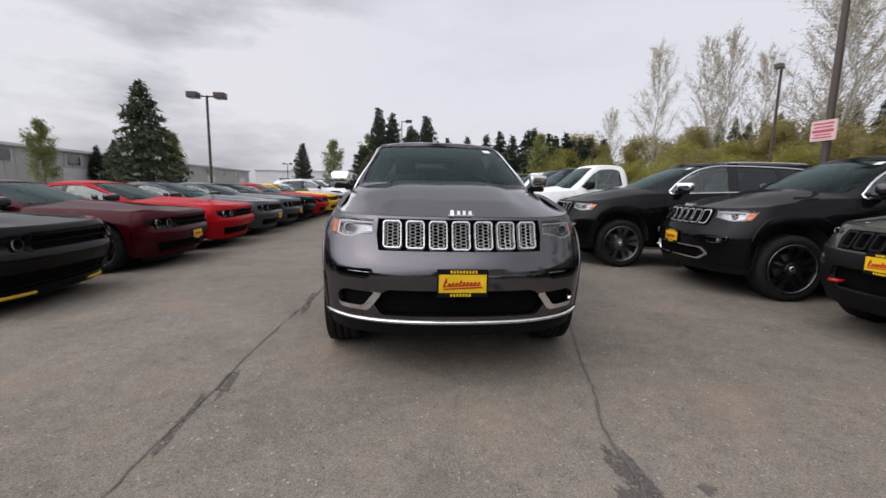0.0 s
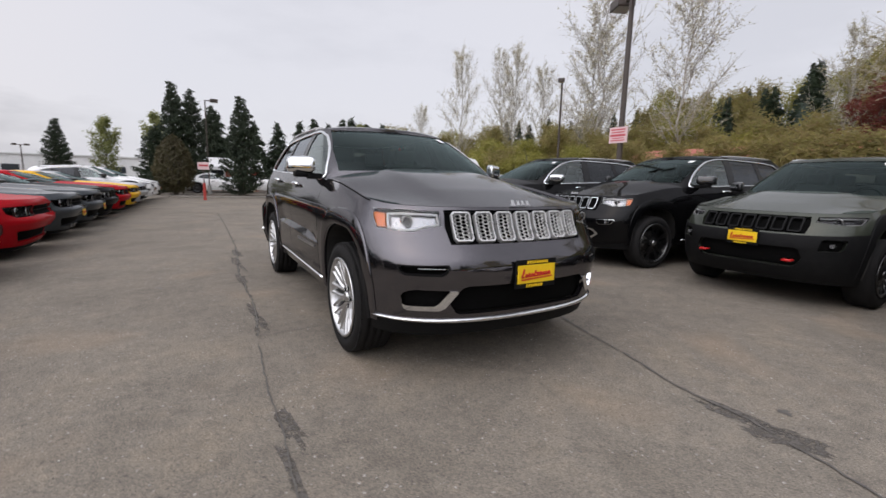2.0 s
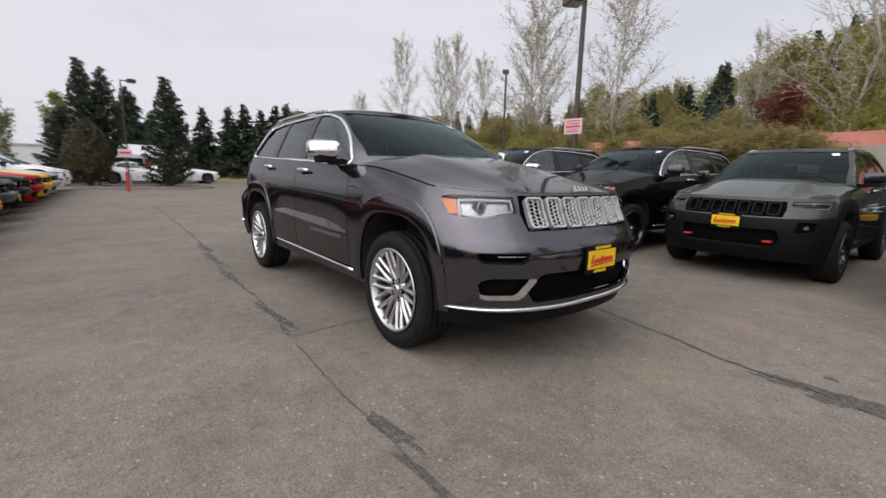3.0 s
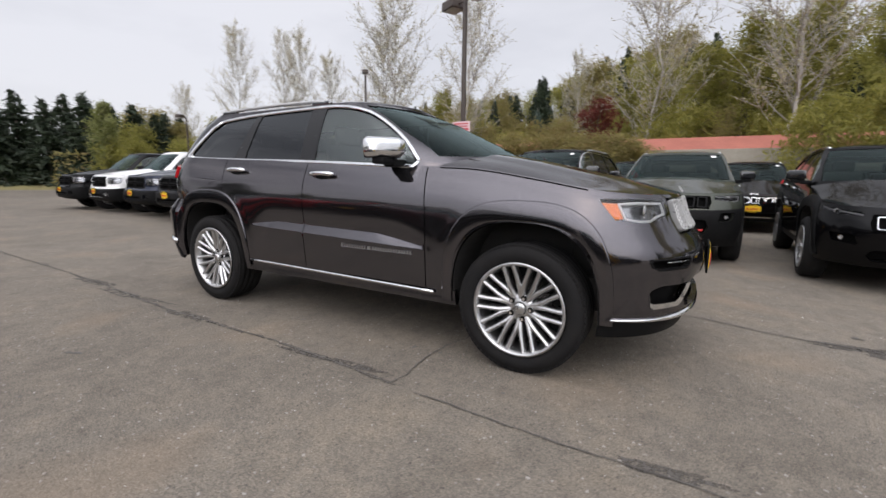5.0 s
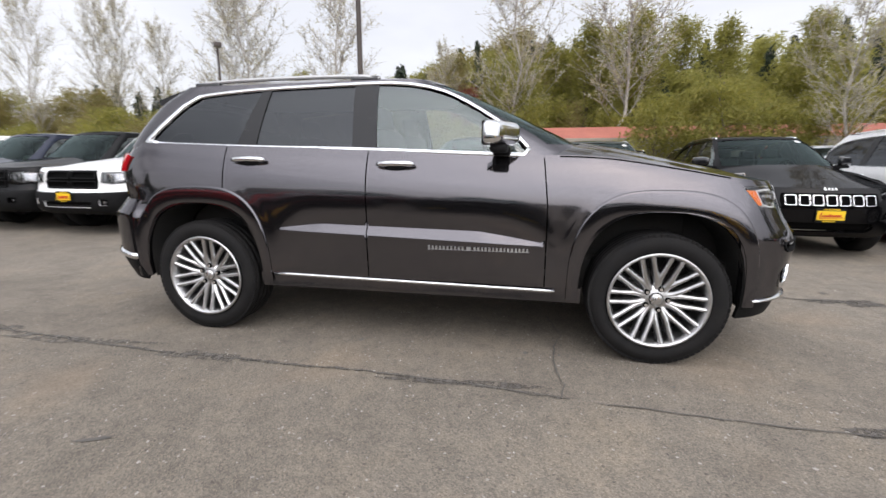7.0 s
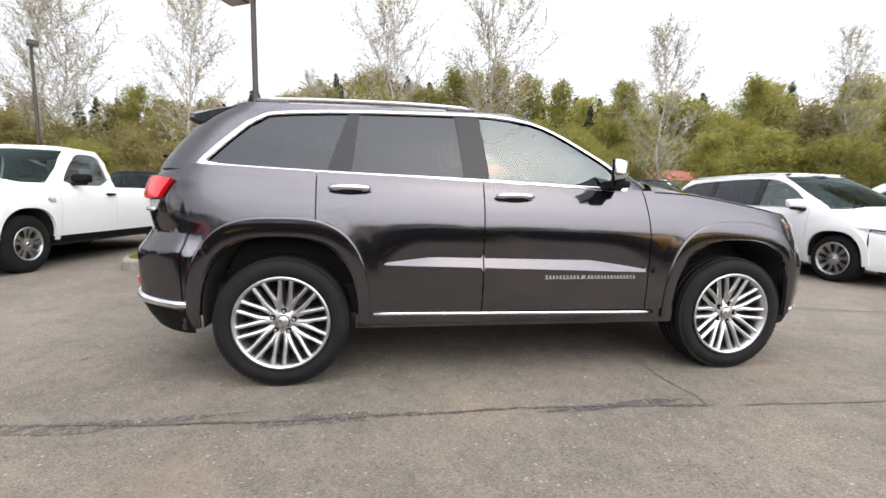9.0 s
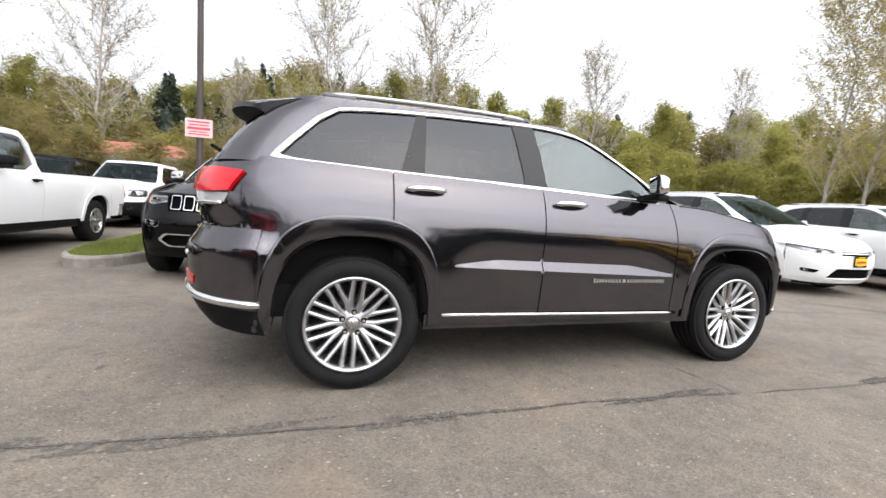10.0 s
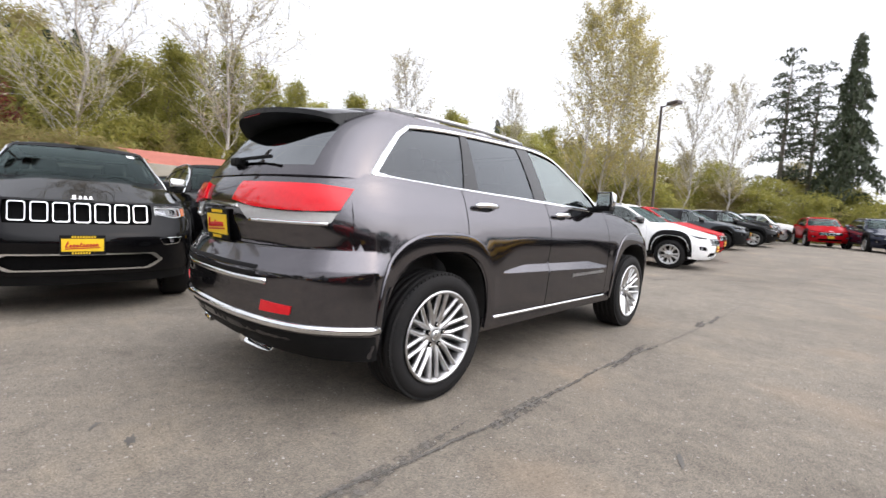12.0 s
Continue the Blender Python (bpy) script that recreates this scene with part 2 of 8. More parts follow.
def add_cyl(bm, p0, p1, r0, r1=None, seg=12, cap=True):
    p0, p1 = Vector(p0), Vector(p1)
    r1 = r0 if r1 is None else r1
    d = p1 - p0
    q = d.to_track_quat("Z", "Y").to_matrix()
    rings = []
    for p, r in ((p0, r0), (p1, r1)):
        rings.append([bm.verts.new(p + q @ Vector((r * math.cos(a * 2 * math.pi / seg), r * math.sin(a * 2 * math.pi / seg), 0))) for a in range(seg)])
    for i in range(seg):
        j = (i + 1) % seg
        bm.faces.new((rings[0][i], rings[0][j], rings[1][j], rings[1][i]))
    if cap:
        bm.faces.new(rings[0][::-1])
        bm.faces.new(rings[1])


def tube(points, radius, seg=8, closed=False, flat=1.0):
    """Verts and faces of a tube along points; flat squeezes it sideways."""
    pts = [Vector(p) for p in points]
    n = len(pts)
    vs, fs = [], []
    for i, p in enumerate(pts):
        a = pts[(i - 1) % n] if (closed or i) else p
        b = pts[(i + 1) % n] if (closed or i < n - 1) else p
        t = (b - a).normalized()
        up = Vector((0, 0, 1)) if abs(t.z) < 0.9 else Vector((1, 0, 0))
        s = t.cross(up).normalized()
        u = s.cross(t)
        r = radius[i] if isinstance(radius, (list, tuple)) else radius
        for k in range(seg):
            w = 2 * math.pi * k / seg
            vs.append(p + s * (r * flat * math.cos(w)) + u * (r * math.sin(w)))
    m = n if closed else n - 1
    for i in range(m):
        for k in range(seg):
            a, b = i * seg + k, i * seg + (k + 1) % seg
            c, d = ((i + 1) % n) * seg + (k + 1) % seg, ((i + 1) % n) * seg + k
            fs.append((a, d, c, b))
    if not closed:
        fs.append(tuple(range(seg)))
        fs.append(tuple((n - 1) * seg + k for k in range(seg - 1, -1, -1)))
    return vs, fs


def lathe(profile, seg=48):
    """Turns (radius, x) pairs about the x axis."""
    vs, fs = [], []
    n = len(profile)
    for i in range(seg):
        a = 2 * math.pi * i / seg
        for r, x in profile:
            vs.append((x, r * math.cos(a), r * math.sin(a)))
    for i in range(seg):
        j = (i + 1) % seg
        for k in range(n - 1):
            fs.append((i * n + k, i * n + k + 1, j * n + k + 1, j * n + k))
    return vs, fs


def inside(poly, pts):
    poly = np.asarray(poly)
    x, y = pts[:, 0], pts[:, 1]
    c = np.zeros(len(pts), bool)
    j = len(poly) - 1
    for i in range(len(poly)):
        xi, yi = poly[i]
        xj, yj = poly[j]
        if yi != yj:
            c ^= ((yi > y) != (yj > y)) & (x < (xj - xi) * (y - yi) / (yj - yi) + xi)
        j = i
    return c


def split_line(pts, step, closed=True):
    out = []
    n = len(pts)
    for i in range(n if closed else n - 1):
        a, b = np.array(pts[i], float), np.array(pts[(i + 1) % n], float)
        k = max(1, int(math.ceil(np.linalg.norm(b - a) / step)))
        out += [tuple(a + (b - a) * q / k) for q in range(k)]
    if not closed:
        out.append(tuple(pts[-1]))
    return out


def smooth_poly(pts, it=2):
    """Rounds the corners of a closed polygon."""
    for _ in range(it):
        out = []
        for i in range(len(pts)):
            a, b = np.array(pts[i], float), np.array(pts[(i + 1) % len(pts)], float)
            out += [tuple(a * 0.75 + b * 0.25), tuple(a * 0.25 + b * 0.75)]
        pts = out
    return pts


def arc_curve(knots):
    """A smooth function through (x, y) knots."""
    xs, ys = np.array([k[0] for k in knots], float), np.array([k[1] for k in knots], float)
    if len(xs) == 1:
        return lambda v: np.full(np.shape(v), ys[0])
    d = np.gradient(ys, xs) if len(xs) > 2 else np.full(2, (ys[1] - ys[0]) / (xs[1] - xs[0]))

    def f(v):
        v = np.clip(np.asarray(v, float), xs[0], xs[-1])
        i = np.clip(np.searchsorted(xs, v) - 1, 0, len(xs) - 2)
        h = xs[i + 1] - xs[i]
        t = (v - xs[i]) / h
        return ((2 * t**3 - 3 * t**2 + 1) * ys[i] + (t**3 - 2 * t**2 + t) * h * d[i]
                + (-2 * t**3 + 3 * t**2) * ys[i + 1] + (t**3 - t**2) * h * d[i + 1])
    return f


class Shell:
    """A wrap-round car surface. u runs round the outline from the front's middle (negative on the other flank), z is up."""

    def __init__(s, y0, y1, W, af, nf, ar, nr, width, front, rear, pivot=None, line=None, disp=None):
        s.y0, s.y1, s.W, s.disp = y0, y1, W, disp
        th = np.linspace(0, math.pi / 2, 160)
        fx, fy = W * np.sin(th) ** (2 / nf), y0 + af * (1 - np.clip(np.cos(th), 0, 1) ** (2 / nf))
        rx, ry = W * np.cos(th) ** (2 / nr), y1 - ar * (1 - np.clip(np.sin(th), 0, 1) ** (2 / nr))
        rx = np.clip(rx, 0, None)
        s.X, s.Y = np.concatenate([fx, rx]), np.concatenate([fy, ry])
        s.U = np.concatenate([[0], np.cumsum(np.hypot(np.diff(s.X), np.diff(s.Y)))])
        s.nf = len(fx)
        s.wf, s.ff, s.rf = arc_curve(width), arc_curve(front), arc_curve(rear)
        s.pf, s.pr = pivot or (y0 + af, y1 - ar)
        s.line = line
        s.umax = s.U[-1]

    def q(s, y, z):
        return z if s.line is None else z * s.line[0] / s.line[1](y)

    def half(s, y, z):
        return s.wf(s.q(y, z))

    def P(s, u, z):
        u, z = np.asarray(u, float), np.asarray(z, float)
        a = np.abs(u)
        X, Y = np.interp(a, s.U, s.X), np.interp(a, s.U, s.Y)
        f, r = s.ff(z), s.rf(z)
        y = Y + np.where(Y < s.pf, f * (s.pf - Y) / (s.pf - s.y0), 0) - np.where(Y > s.pr, r * (Y - s.pr) / (s.y1 - s.pr), 0)
        x = X * s.half(y, z) / s.W
        if s.disp is not None:
            x = x + s.disp(y, z) * np.clip((X / s.W - 0.45) * 3, 0, 1)
        return np.stack([np.sign(u) * x, y, z], -1)

    def N(s, u, z):
        e = 2e-3
        du = s.P(u + e, z) - s.P(u - e, z)
        dz = s.P(u, z + e) - s.P(u, z - e)
        n = np.cross(du, dz)
        n *= 1 / (np.linalg.norm(n, axis=-1, keepdims=True) + 1e-12)
        return n

    def u_side(s, y, z, sg=1):
        f, r = s.ff(z), s.rf(z)
        k1, k2 = (s.pf - s.y0), (s.y1 - s.pr)
        Y = np.where(y < s.pf, (y - f * s.pf / k1) / (1 - f / k1), np.where(y > s.pr, (y - r * s.pr / k2) / (1 - r / k2), y))
        return sg * np.interp(Y, s.Y, s.U)

    def u_front(s, x, z):
        w = s.wf(s.q(s.y0 + s.ff(z), z))
        X = np.abs(x) * s.W / w
        return np.sign(x) * np.interp(X, s.X[:s.nf], s.U[:s.nf])

    def u_rear(s, x, z, sg=1):
        w = s.wf(s.q(s.y1 - s.rf(z), z))
        X = np.abs(x) * s.W / w
        u = np.interp(X, s.X[s.nf:][::-1], s.U[s.nf:][::-1])
        # beyond the middle of the tail the outline goes on to the other flank
        return sg * np.where(np.asarray(x) * sg >= 0, u, 2 * s.umax - u)

    def wrap(s, u, z, fn):
        """Lets u run past the tail's middle, for pieces across it."""
        a = np.abs(u)
        over = a > s.umax
        v = np.where(over, 2 * s.umax - a, a)
        p = fn(v, z)
        sg = np.where(u < 0, -1.0, 1.0) * np.where(over, -1.0, 1.0)
        p = p.copy()
        p[..., 0] = np.abs(p[..., 0]) * sg if fn == s.P else p[..., 0] * sg
        return p


def panel_mesh(shell, poly, holes=(), step=0.06, off=0.0, rim=0.014, sub=None, creases=()):
    """A piece of a shell bounded by poly, less the holes: verts, faces, normals. off: how far it stands proud."""
    sub = sub or step
    poly = split_line(poly, sub)
    holes = [split_line(h, sub) for h in holes]
    pa = np.array(poly)
    lo, hi = pa.min(0), pa.max(0)
    gx = np.arange(lo[0] + step * 0.5, hi[0], step)
    gy = np.arange(lo[1] + step * 0.45, hi[1], step * 0.9)
    g = np.array([(x + (step * 0.5 if k % 2 else 0), y) for k, y in enumerate(gy) for x in gx]) if len(gx) and len(gy) else np.zeros((0, 2))
    if len(g):
        keep = inside(poly, g)
        for h in holes:
            keep &= ~inside(h, g)
        g = g[keep]
    vs = [tuple(p) for p in poly]
    ed = [(i, (i + 1) % len(poly)) for i in range(len(poly))]
    for h in holes:
        b = len(vs)
        vs += [tuple(p) for p in h]
        ed += [(b + i, b + (i + 1) % len(h)) for i in range(len(h))]
    for ln in creases:
        ln = split_line(ln, sub, closed=False)
        k0 = inside(poly, np.array(ln))
        b = len(vs)
        vs += ln
        ed += [(b + i, b + i + 1) for i in range(len(ln) - 1) if k0[i] and k0[i + 1]]
    if len(g):
        b = np.array(vs)
        d = np.sqrt(((g[:, None, :] - b[None]) ** 2).sum(-1)).min(1)
        g = g[d > step * 0.3]
    vs += [tuple(p) for p in g]
    ov, oe, of = delaunay_2d_cdt([Vector(v) for v in vs], ed, [], 0, 1e-5)[:3]
    ov = np.array([tuple(v) for v in ov])
    of = np.array([f for f in of if len(f) == 3])
    c = ov[of].mean(1)
    keep = inside(poly, c)
    for h in holes:
        keep &= ~inside(h, c)
    of = of[keep]
    used = np.unique(of)
    remap = -np.ones(len(ov), int)
    remap[used] = np.arange(len(used))
    ov, of = ov[used], remap[of]
    P, N = shell.wrap(ov[:, 0], ov[:, 1], shell.P), shell.wrap(ov[:, 0], ov[:, 1], shell.N)
    P = P + N * off
    t = P[of]
    fn = np.cross(t[:, 1] - t[:, 0], t[:, 2] - t[:, 0])
    flip = (fn * N[of[:, 0]]).sum(-1) < 0
    of[flip] = of[flip][:, ::-1]
    V, NN, F = [P], [N], [tuple(f) for f in of]
    if rim:
        count = {}
        for f in of:
            for a, b in ((f[0], f[1]), (f[1], f[2]), (f[2], f[0])):
                count[(a, b)] = 1
        border = [(a, b) for (a, b) in count if (b, a) not in count]
        k = len(P)
        rv, rn = [], []
        for a, b in border:
            side = np.cross(P[b] - P[a], N[a])
            side = side / (np.linalg.norm(side) + 1e-12)
            rv += [P[a], P[b], P[b] - N[b] * rim, P[a] - N[a] * rim]
            rn += [side] * 4
            F.append((k + 3, k + 2, k + 1, k))
            k += 4
        if rv:
            V.append(np.array(rv))
            NN.append(np.array(rn))
    return np.concatenate(V), F, np.concatenate(NN)


def panel(name, shell, poly, mat, parent, holes=(), step=0.06, off=0.0, rim=0.014, label="", sub=None, creases=()):
    v, f, n = panel_mesh(shell, poly, holes, step, off, rim, sub, creases)
    return raw(name, v, f, mat, parent, label, True, n)


def strip(name, shell, line, wid, mat, parent, off=0.004, thick=0.012, label=""):
    """A moulding laid along a line (u, z) of a shell, wid high and thick proud."""
    u = np.array([p[0] for p in line])
    z = np.array([p[1] for p in line])
    w = np.array([p[2] if len(p) > 2 else wid for p in line])
    P, N = shell.wrap(u, z, shell.P), shell.wrap(u, z, shell.N)
    T = np.gradient(P, axis=0)
    T = T / (np.linalg.norm(T, axis=1, keepdims=True) + 1e-12)
    B = np.cross(N, T)
    vs, fs = [], []
    prof = ((-0.5, 0.0), (-0.42, 0.7), (-0.2, 1.0), (0.2, 1.0), (0.42, 0.7), (0.5, 0.0))
    k = len(prof)
    for i in range(len(P)):
        for a, b in prof:
            vs.append(P[i] + B[i] * a * w[i] + N[i] * (off + b * thick - 0.006))
    for i in range(len(P) - 1):
        for j in range(k - 1):
            fs.append((i * k + j, (i + 1) * k + j, (i + 1) * k + j + 1, i * k + j + 1))
    fs.append(tuple(range(k)))
    fs.append(tuple((len(P) - 1) * k + j for j in range(k - 1, -1, -1)))
    ob = raw(name, vs, fs, mat, parent, label, True)
    return ob


def dense(line, step=0.05):
    return split_line(line, step, closed=False)


def clone(ob, m, parent):
    """A part with its own parts once more, sharing the meshes."""
    c = copy_thing(ob, m)
    c.parent = parent
    return c

# ---- ground ----
def asphalt():
    m, nt, b = mat_base("asphalt")
    big = noise_node(nt, 0.22, 5, 0.55)
    mid = noise_node(nt, 1.3, 8, 0.7)
    mott = noise_node(nt, 9.0, 6, 0.65)
    fine = noise_node(nt, 140, 4, 0.8)
    tc = nt.nodes.new("ShaderNodeTexCoord")
    cells = []
    for scale in (150, 95):
        stone = nt.nodes.new("ShaderNodeTexVoronoi")
        stone.inputs["Scale"].default_value = scale
        nt.links.new(tc.outputs["Object"], stone.inputs["Vector"])
        cells.append(stone)
    base = ramp_node(nt, big.outputs["Fac"], [(0.3, (0.148, 0.130, 0.108)), (0.7, (0.198, 0.177, 0.149))])
    wear = ramp_node(nt, mid.outputs["Fac"], [(0.30, (0.76, 0.755, 0.75)), (0.5, (1, 1, 1)), (0.70, (1.20, 1.16, 1.09))])
    c1 = mixed(nt, 1.0, base.outputs[0], wear.outputs[0], "MULTIPLY")
    blot = ramp_node(nt, mott.outputs["Fac"], [(0.32, (0.86, 0.855, 0.85)), (0.5, (1, 1, 1)), (0.68, (1.12, 1.11, 1.09))])
    c1 = mixed(nt, 1.0, c1, blot.outputs[0], "MULTIPLY")
    grain = ramp_node(nt, fine.outputs["Fac"], [(0.36, (0.72, 0.715, 0.71)), (0.5, (1, 1, 1)), (0.63, (1.30, 1.28, 1.25))])
    c2 = mixed(nt, 1.0, c1, grain.outputs[0], "MULTIPLY")
    # the single stones of the aggregate, each its own tone
    tone = ramp_node(nt, cells[0].outputs["Color"], [(0.12, (0.72, 0.715, 0.71)), (0.5, (1, 1, 1)), (0.88, (1.28, 1.25, 1.20))])
    c2 = mixed(nt, 1.0, c2, tone.outputs[0], "MULTIPLY")
    chips = ramp_node(nt, cells[1].outputs["Color"], [(0.90, (0, 0, 0)), (0.95, (0.7, 0.7, 0.7))])
    pits = ramp_node(nt, cells[1].outputs["Color"], [(0.06, (0.6, 0.6, 0.6)), (0.11, (0, 0, 0))])
    c3 = mixed(nt, chips.outputs[0], c2, (0.40, 0.38, 0.35))
    c3 = mixed(nt, pits.outputs[0], c3, (0.055, 0.050, 0.045))
    rust = noise_node(nt, 0.9, 3, 0.4)
    spots = ramp_node(nt, rust.outputs["Fac"], [(0.60, (0, 0, 0)), (0.74, (0.3, 0.3, 0.3))])
    c4 = mixed(nt, spots.outputs[0], c3, (0.30, 0.215, 0.14))
    nt.links.new(c4, b.inputs["Base Color"])
    b.inputs["Roughness"].default_value = 0.88
    b.inputs["Specular IOR Level"].default_value = 0.3
    bumped(nt, b, fine.outputs["Fac"], 0.15, 0.003)
    return m


def worn_film(name, c0, c1, lo, hi, scale):
    """A thin film worn through in patches, with frayed edges."""
    m, nt, b = mat_base(name)
    n1, n2 = noise_node(nt, scale, 7, 0.7), noise_node(nt, 130, 4, 0.8)
    r = ramp_node(nt, n2.outputs["Fac"], [(0.35, c0), (0.65, c1)])
    nt.links.new(r.outputs[0], b.inputs["Base Color"])
    b.inputs["Roughness"].default_value = 0.85
    b.inputs["Specular IOR Level"].default_value = 0.3
    cut = ramp_node(nt, n1.outputs["Fac"], [(lo, (0, 0, 0)), (hi, (1, 1, 1))])
    clear = nt.nodes.new("ShaderNodeBsdfTransparent")
    mx = nt.nodes.new("ShaderNodeMixShader")
    nt.links.new(cut.outputs[0], mx.inputs[0])
    nt.links.new(clear.outputs[0], mx.inputs[1])
    nt.links.new(b.outputs[0], mx.inputs[2])
    nt.links.new(mx.outputs[0], nt.nodes["Material Output"].inputs["Surface"])
    return m


M_ASPHALT = asphalt()
M_TAR = rough_mat("crack_tar", (0.070, 0.064, 0.057), (0.14, 0.129, 0.115), 0.8, 9, bump=0.3)
M_SEAL = worn_film("worn_crack_seal", (0.100, 0.091, 0.080), (0.165, 0.151, 0.133), 0.42, 0.60, 14)
M_PATCH = worn_film("dark_asphalt_patch", (0.074, 0.067, 0.060), (0.130, 0.118, 0.105), 0.38, 0.56, 18)
M_OIL = rough_mat("oil_stain", (0.075, 0.068, 0.060), (0.12, 0.108, 0.095), 0.6, 12)


def ground_z(x, y=0.0):
    """The lot falls gently towards the row of coupes, then runs level; its far end rises a little."""
    return fall_x(x) + 0.34 * min(max((-8.0 - y) / 14.0, 0.0), 1.0)


def fall_x(x):
    s_ = min(max((-3.0 - x) / 6.5, 0.0), 1.0)
    return -0.28 * s_ * (1.6 - 0.6 * s_) if s_ < 1 else -0.28


xs = [-900, -200, -60, -20] + [-9.5 + 0.5 * i for i in range(14)] + [0, 20, 60, 200, 900]
ys = [-900, -200, -60, -22, -8, 0, 20, 60, 200, 900]
gvs = [(x, y, ground_z(x, y)) for y in ys for x in xs]
gfs = [(j * len(xs) + i, j * len(xs) + i + 1, (j + 1) * len(xs) + i + 1, (j + 1) * len(xs) + i) for j in range(len(ys) - 1) for i in range(len(xs) - 1)]
ground = raw("ground", gvs, gfs, M_ASPHALT)
tagged(ground, "worn grey-brown asphalt of a car lot", "ground", kind="structure")


def crack(points, width, seed, mat=M_TAR, z=0.006, way=0):
    """A ragged tar-filled crack along points of the ground."""
    rg = random.Random(seed)
    pts = [Vector((*p, 0)) for p in split_line(points, 0.045, closed=False)]
    vs, fs = [], []
    ph = rg.uniform(0, 50)
    bend = way or ph
    for i, p in enumerate(pts):
        a, b = pts[max(0, i - 1)], pts[min(len(pts) - 1, i + 1)]
        t = (b - a).normalized()
        nrm = Vector((-t.y, t.x, 0))
        wob = 0.016 * noise.noise(Vector((i * 0.11, bend, 0))) + 0.012 * noise.noise(Vector((i * 0.5, bend, 3)))
        w = width * (0.55 + 0.9 * abs(noise.noise(Vector((i * 0.17, ph, 7))))) * (0.8 + 0.4 * rg.random())
        c = p + nrm * wob
        vs += [(c.x + nrm.x * w, c.y + nrm.y * w, z), (c.x - nrm.x * w * rg.uniform(0.7, 1.2), c.y - nrm.y * w, z)]
    fs = [(2 * i, 2 * i + 1, 2 * i + 3, 2 * i + 2) for i in range(len(pts) - 1) if noise.noise(Vector((i * 0.21, ph, 11))) > -0.45]
    ob = raw("crack", vs, fs, mat, ground, "dark ragged crack in the asphalt", False)
    return ob


def blotch(x, y, rx, ry, turn, seed, mat=M_PATCH, name="stain"):
    rg = random.Random(seed)
    z = 0.0015 + 0.0003 * (seed % 9)
    n = 64
    vs = []
    for i in range(n):
        a = 2 * math.pi * i / n
        r = 1 + 0.55 * noise.noise(Vector((math.cos(a) * 1.6 + seed, math.sin(a) * 1.6, seed * 0.7))) + 0.35 * noise.noise(Vector((math.cos(a) * 6 + seed, math.sin(a) * 6, seed * 0.3))) + rg.uniform(-0.07, 0.07)
        px, py = rx * r * math.cos(a), ry * r * math.sin(a)
        vs.append((x + px * math.cos(turn) - py * math.sin(turn), y + px * math.sin(turn) + py * math.cos(turn), z))
    return raw(name, vs, [tuple(range(n))], mat, ground, "dark stain on the asphalt", False)


LINE_A = [(-1.1, 14.0), (-1.14, 9.0), (-1.19, 6.4), (-1.24, 5.27), (-1.30, 4.66), (-1.34, 4.0), (-1.345, 3.4), (-1.342, 2.5), (-1.383, 1.89), (-1.418, 1.47), (-1.463, 1.05), (-1.480, 0.6), (-1.49, 0.28), (-1.495, -0.1), (-1.52, -0.6), (-1.53, -1.6), (-1.5, -3.2)]
crack(LINE_A, 0.0055, 1, way=6.7)
crack(LINE_A[:10], 0.022, 21, M_SEAL, 0.004, 6.7)
crack([(2.2, 4.6), (1.6, 2.6), (1.17, 1.2), (0.93, 0.35), (0.80, -0.2), (0.69, -0.5), (0.65, -0.95), (0.56, -1.3), (0.42, -1.7), (0.2, -3.0), (-0.1, -6.0)], 0.010, 2)
crack([(-1.42, 1.47), (-1.29, 1.445), (-1.15, 1.47), (-1.01, 1.49), (-0.8, 1.48), (-0.6, 1.42), (-0.2, 1.5)], 0.006, 3)
crack([(0.9, -3.0), (0.21, -3.56), (-0.7, -5.0), (-1.6, -6.3), (-2.54, -10)], 0.022, 4)
blotch(-1.45, 0.08, 0.042, 0.17, 0.12, 1)
blotch(-1.505, -0.32, 0.022, 0.28, 0.06, 2)
blotch(0.655, -0.90, 0.055, 0.24, 0.1, 3)
blotch(0.64, -1.10, 0.08, 0.18, 0.3, 4)
blotch(0.92, -1.0, 0.035, 0.03, 0.3, 5, M_OIL)
blotch(-2.15, 3.42, 0.012, 0.06, 0.4, 6, M_OIL)
blotch(-1.368, 1.96, 0.030, 0.42, 0.06, 7)
blotch(-1.29, 4.6, 0.045, 0.55, 0.05, 8, M_SEAL)
blotch(-1.35, 3.55, 0.05, 0.32, 0.0, 13, M_SEAL)
blotch(-1.24, 5.5, 0.06, 0.4, 0.06, 14, M_SEAL)
blotch(-0.92, 1.655, 0.02, 0.015, 0.0, 9, M_OIL)
blotch(-0.92, 2.72, 0.022, 0.016, 0.0, 10, M_OIL)
blotch(-0.35, 5.25, 0.018, 0.05, 1.2, 11, M_OIL)
blotch(-0.1, 5.35, 0.012, 0.035, 1.0, 12, M_OIL)
for i in range(60):
    r_ = random.Random(100 + i)
    blotch(r_.uniform(-4.5, 3.5), r_.uniform(-4, 8), r_.uniform(0.004, 0.012), r_.uniform(0.004, 0.010), r_.uniform(0, 3), 200 + i, M_OIL, name="debris_spot")

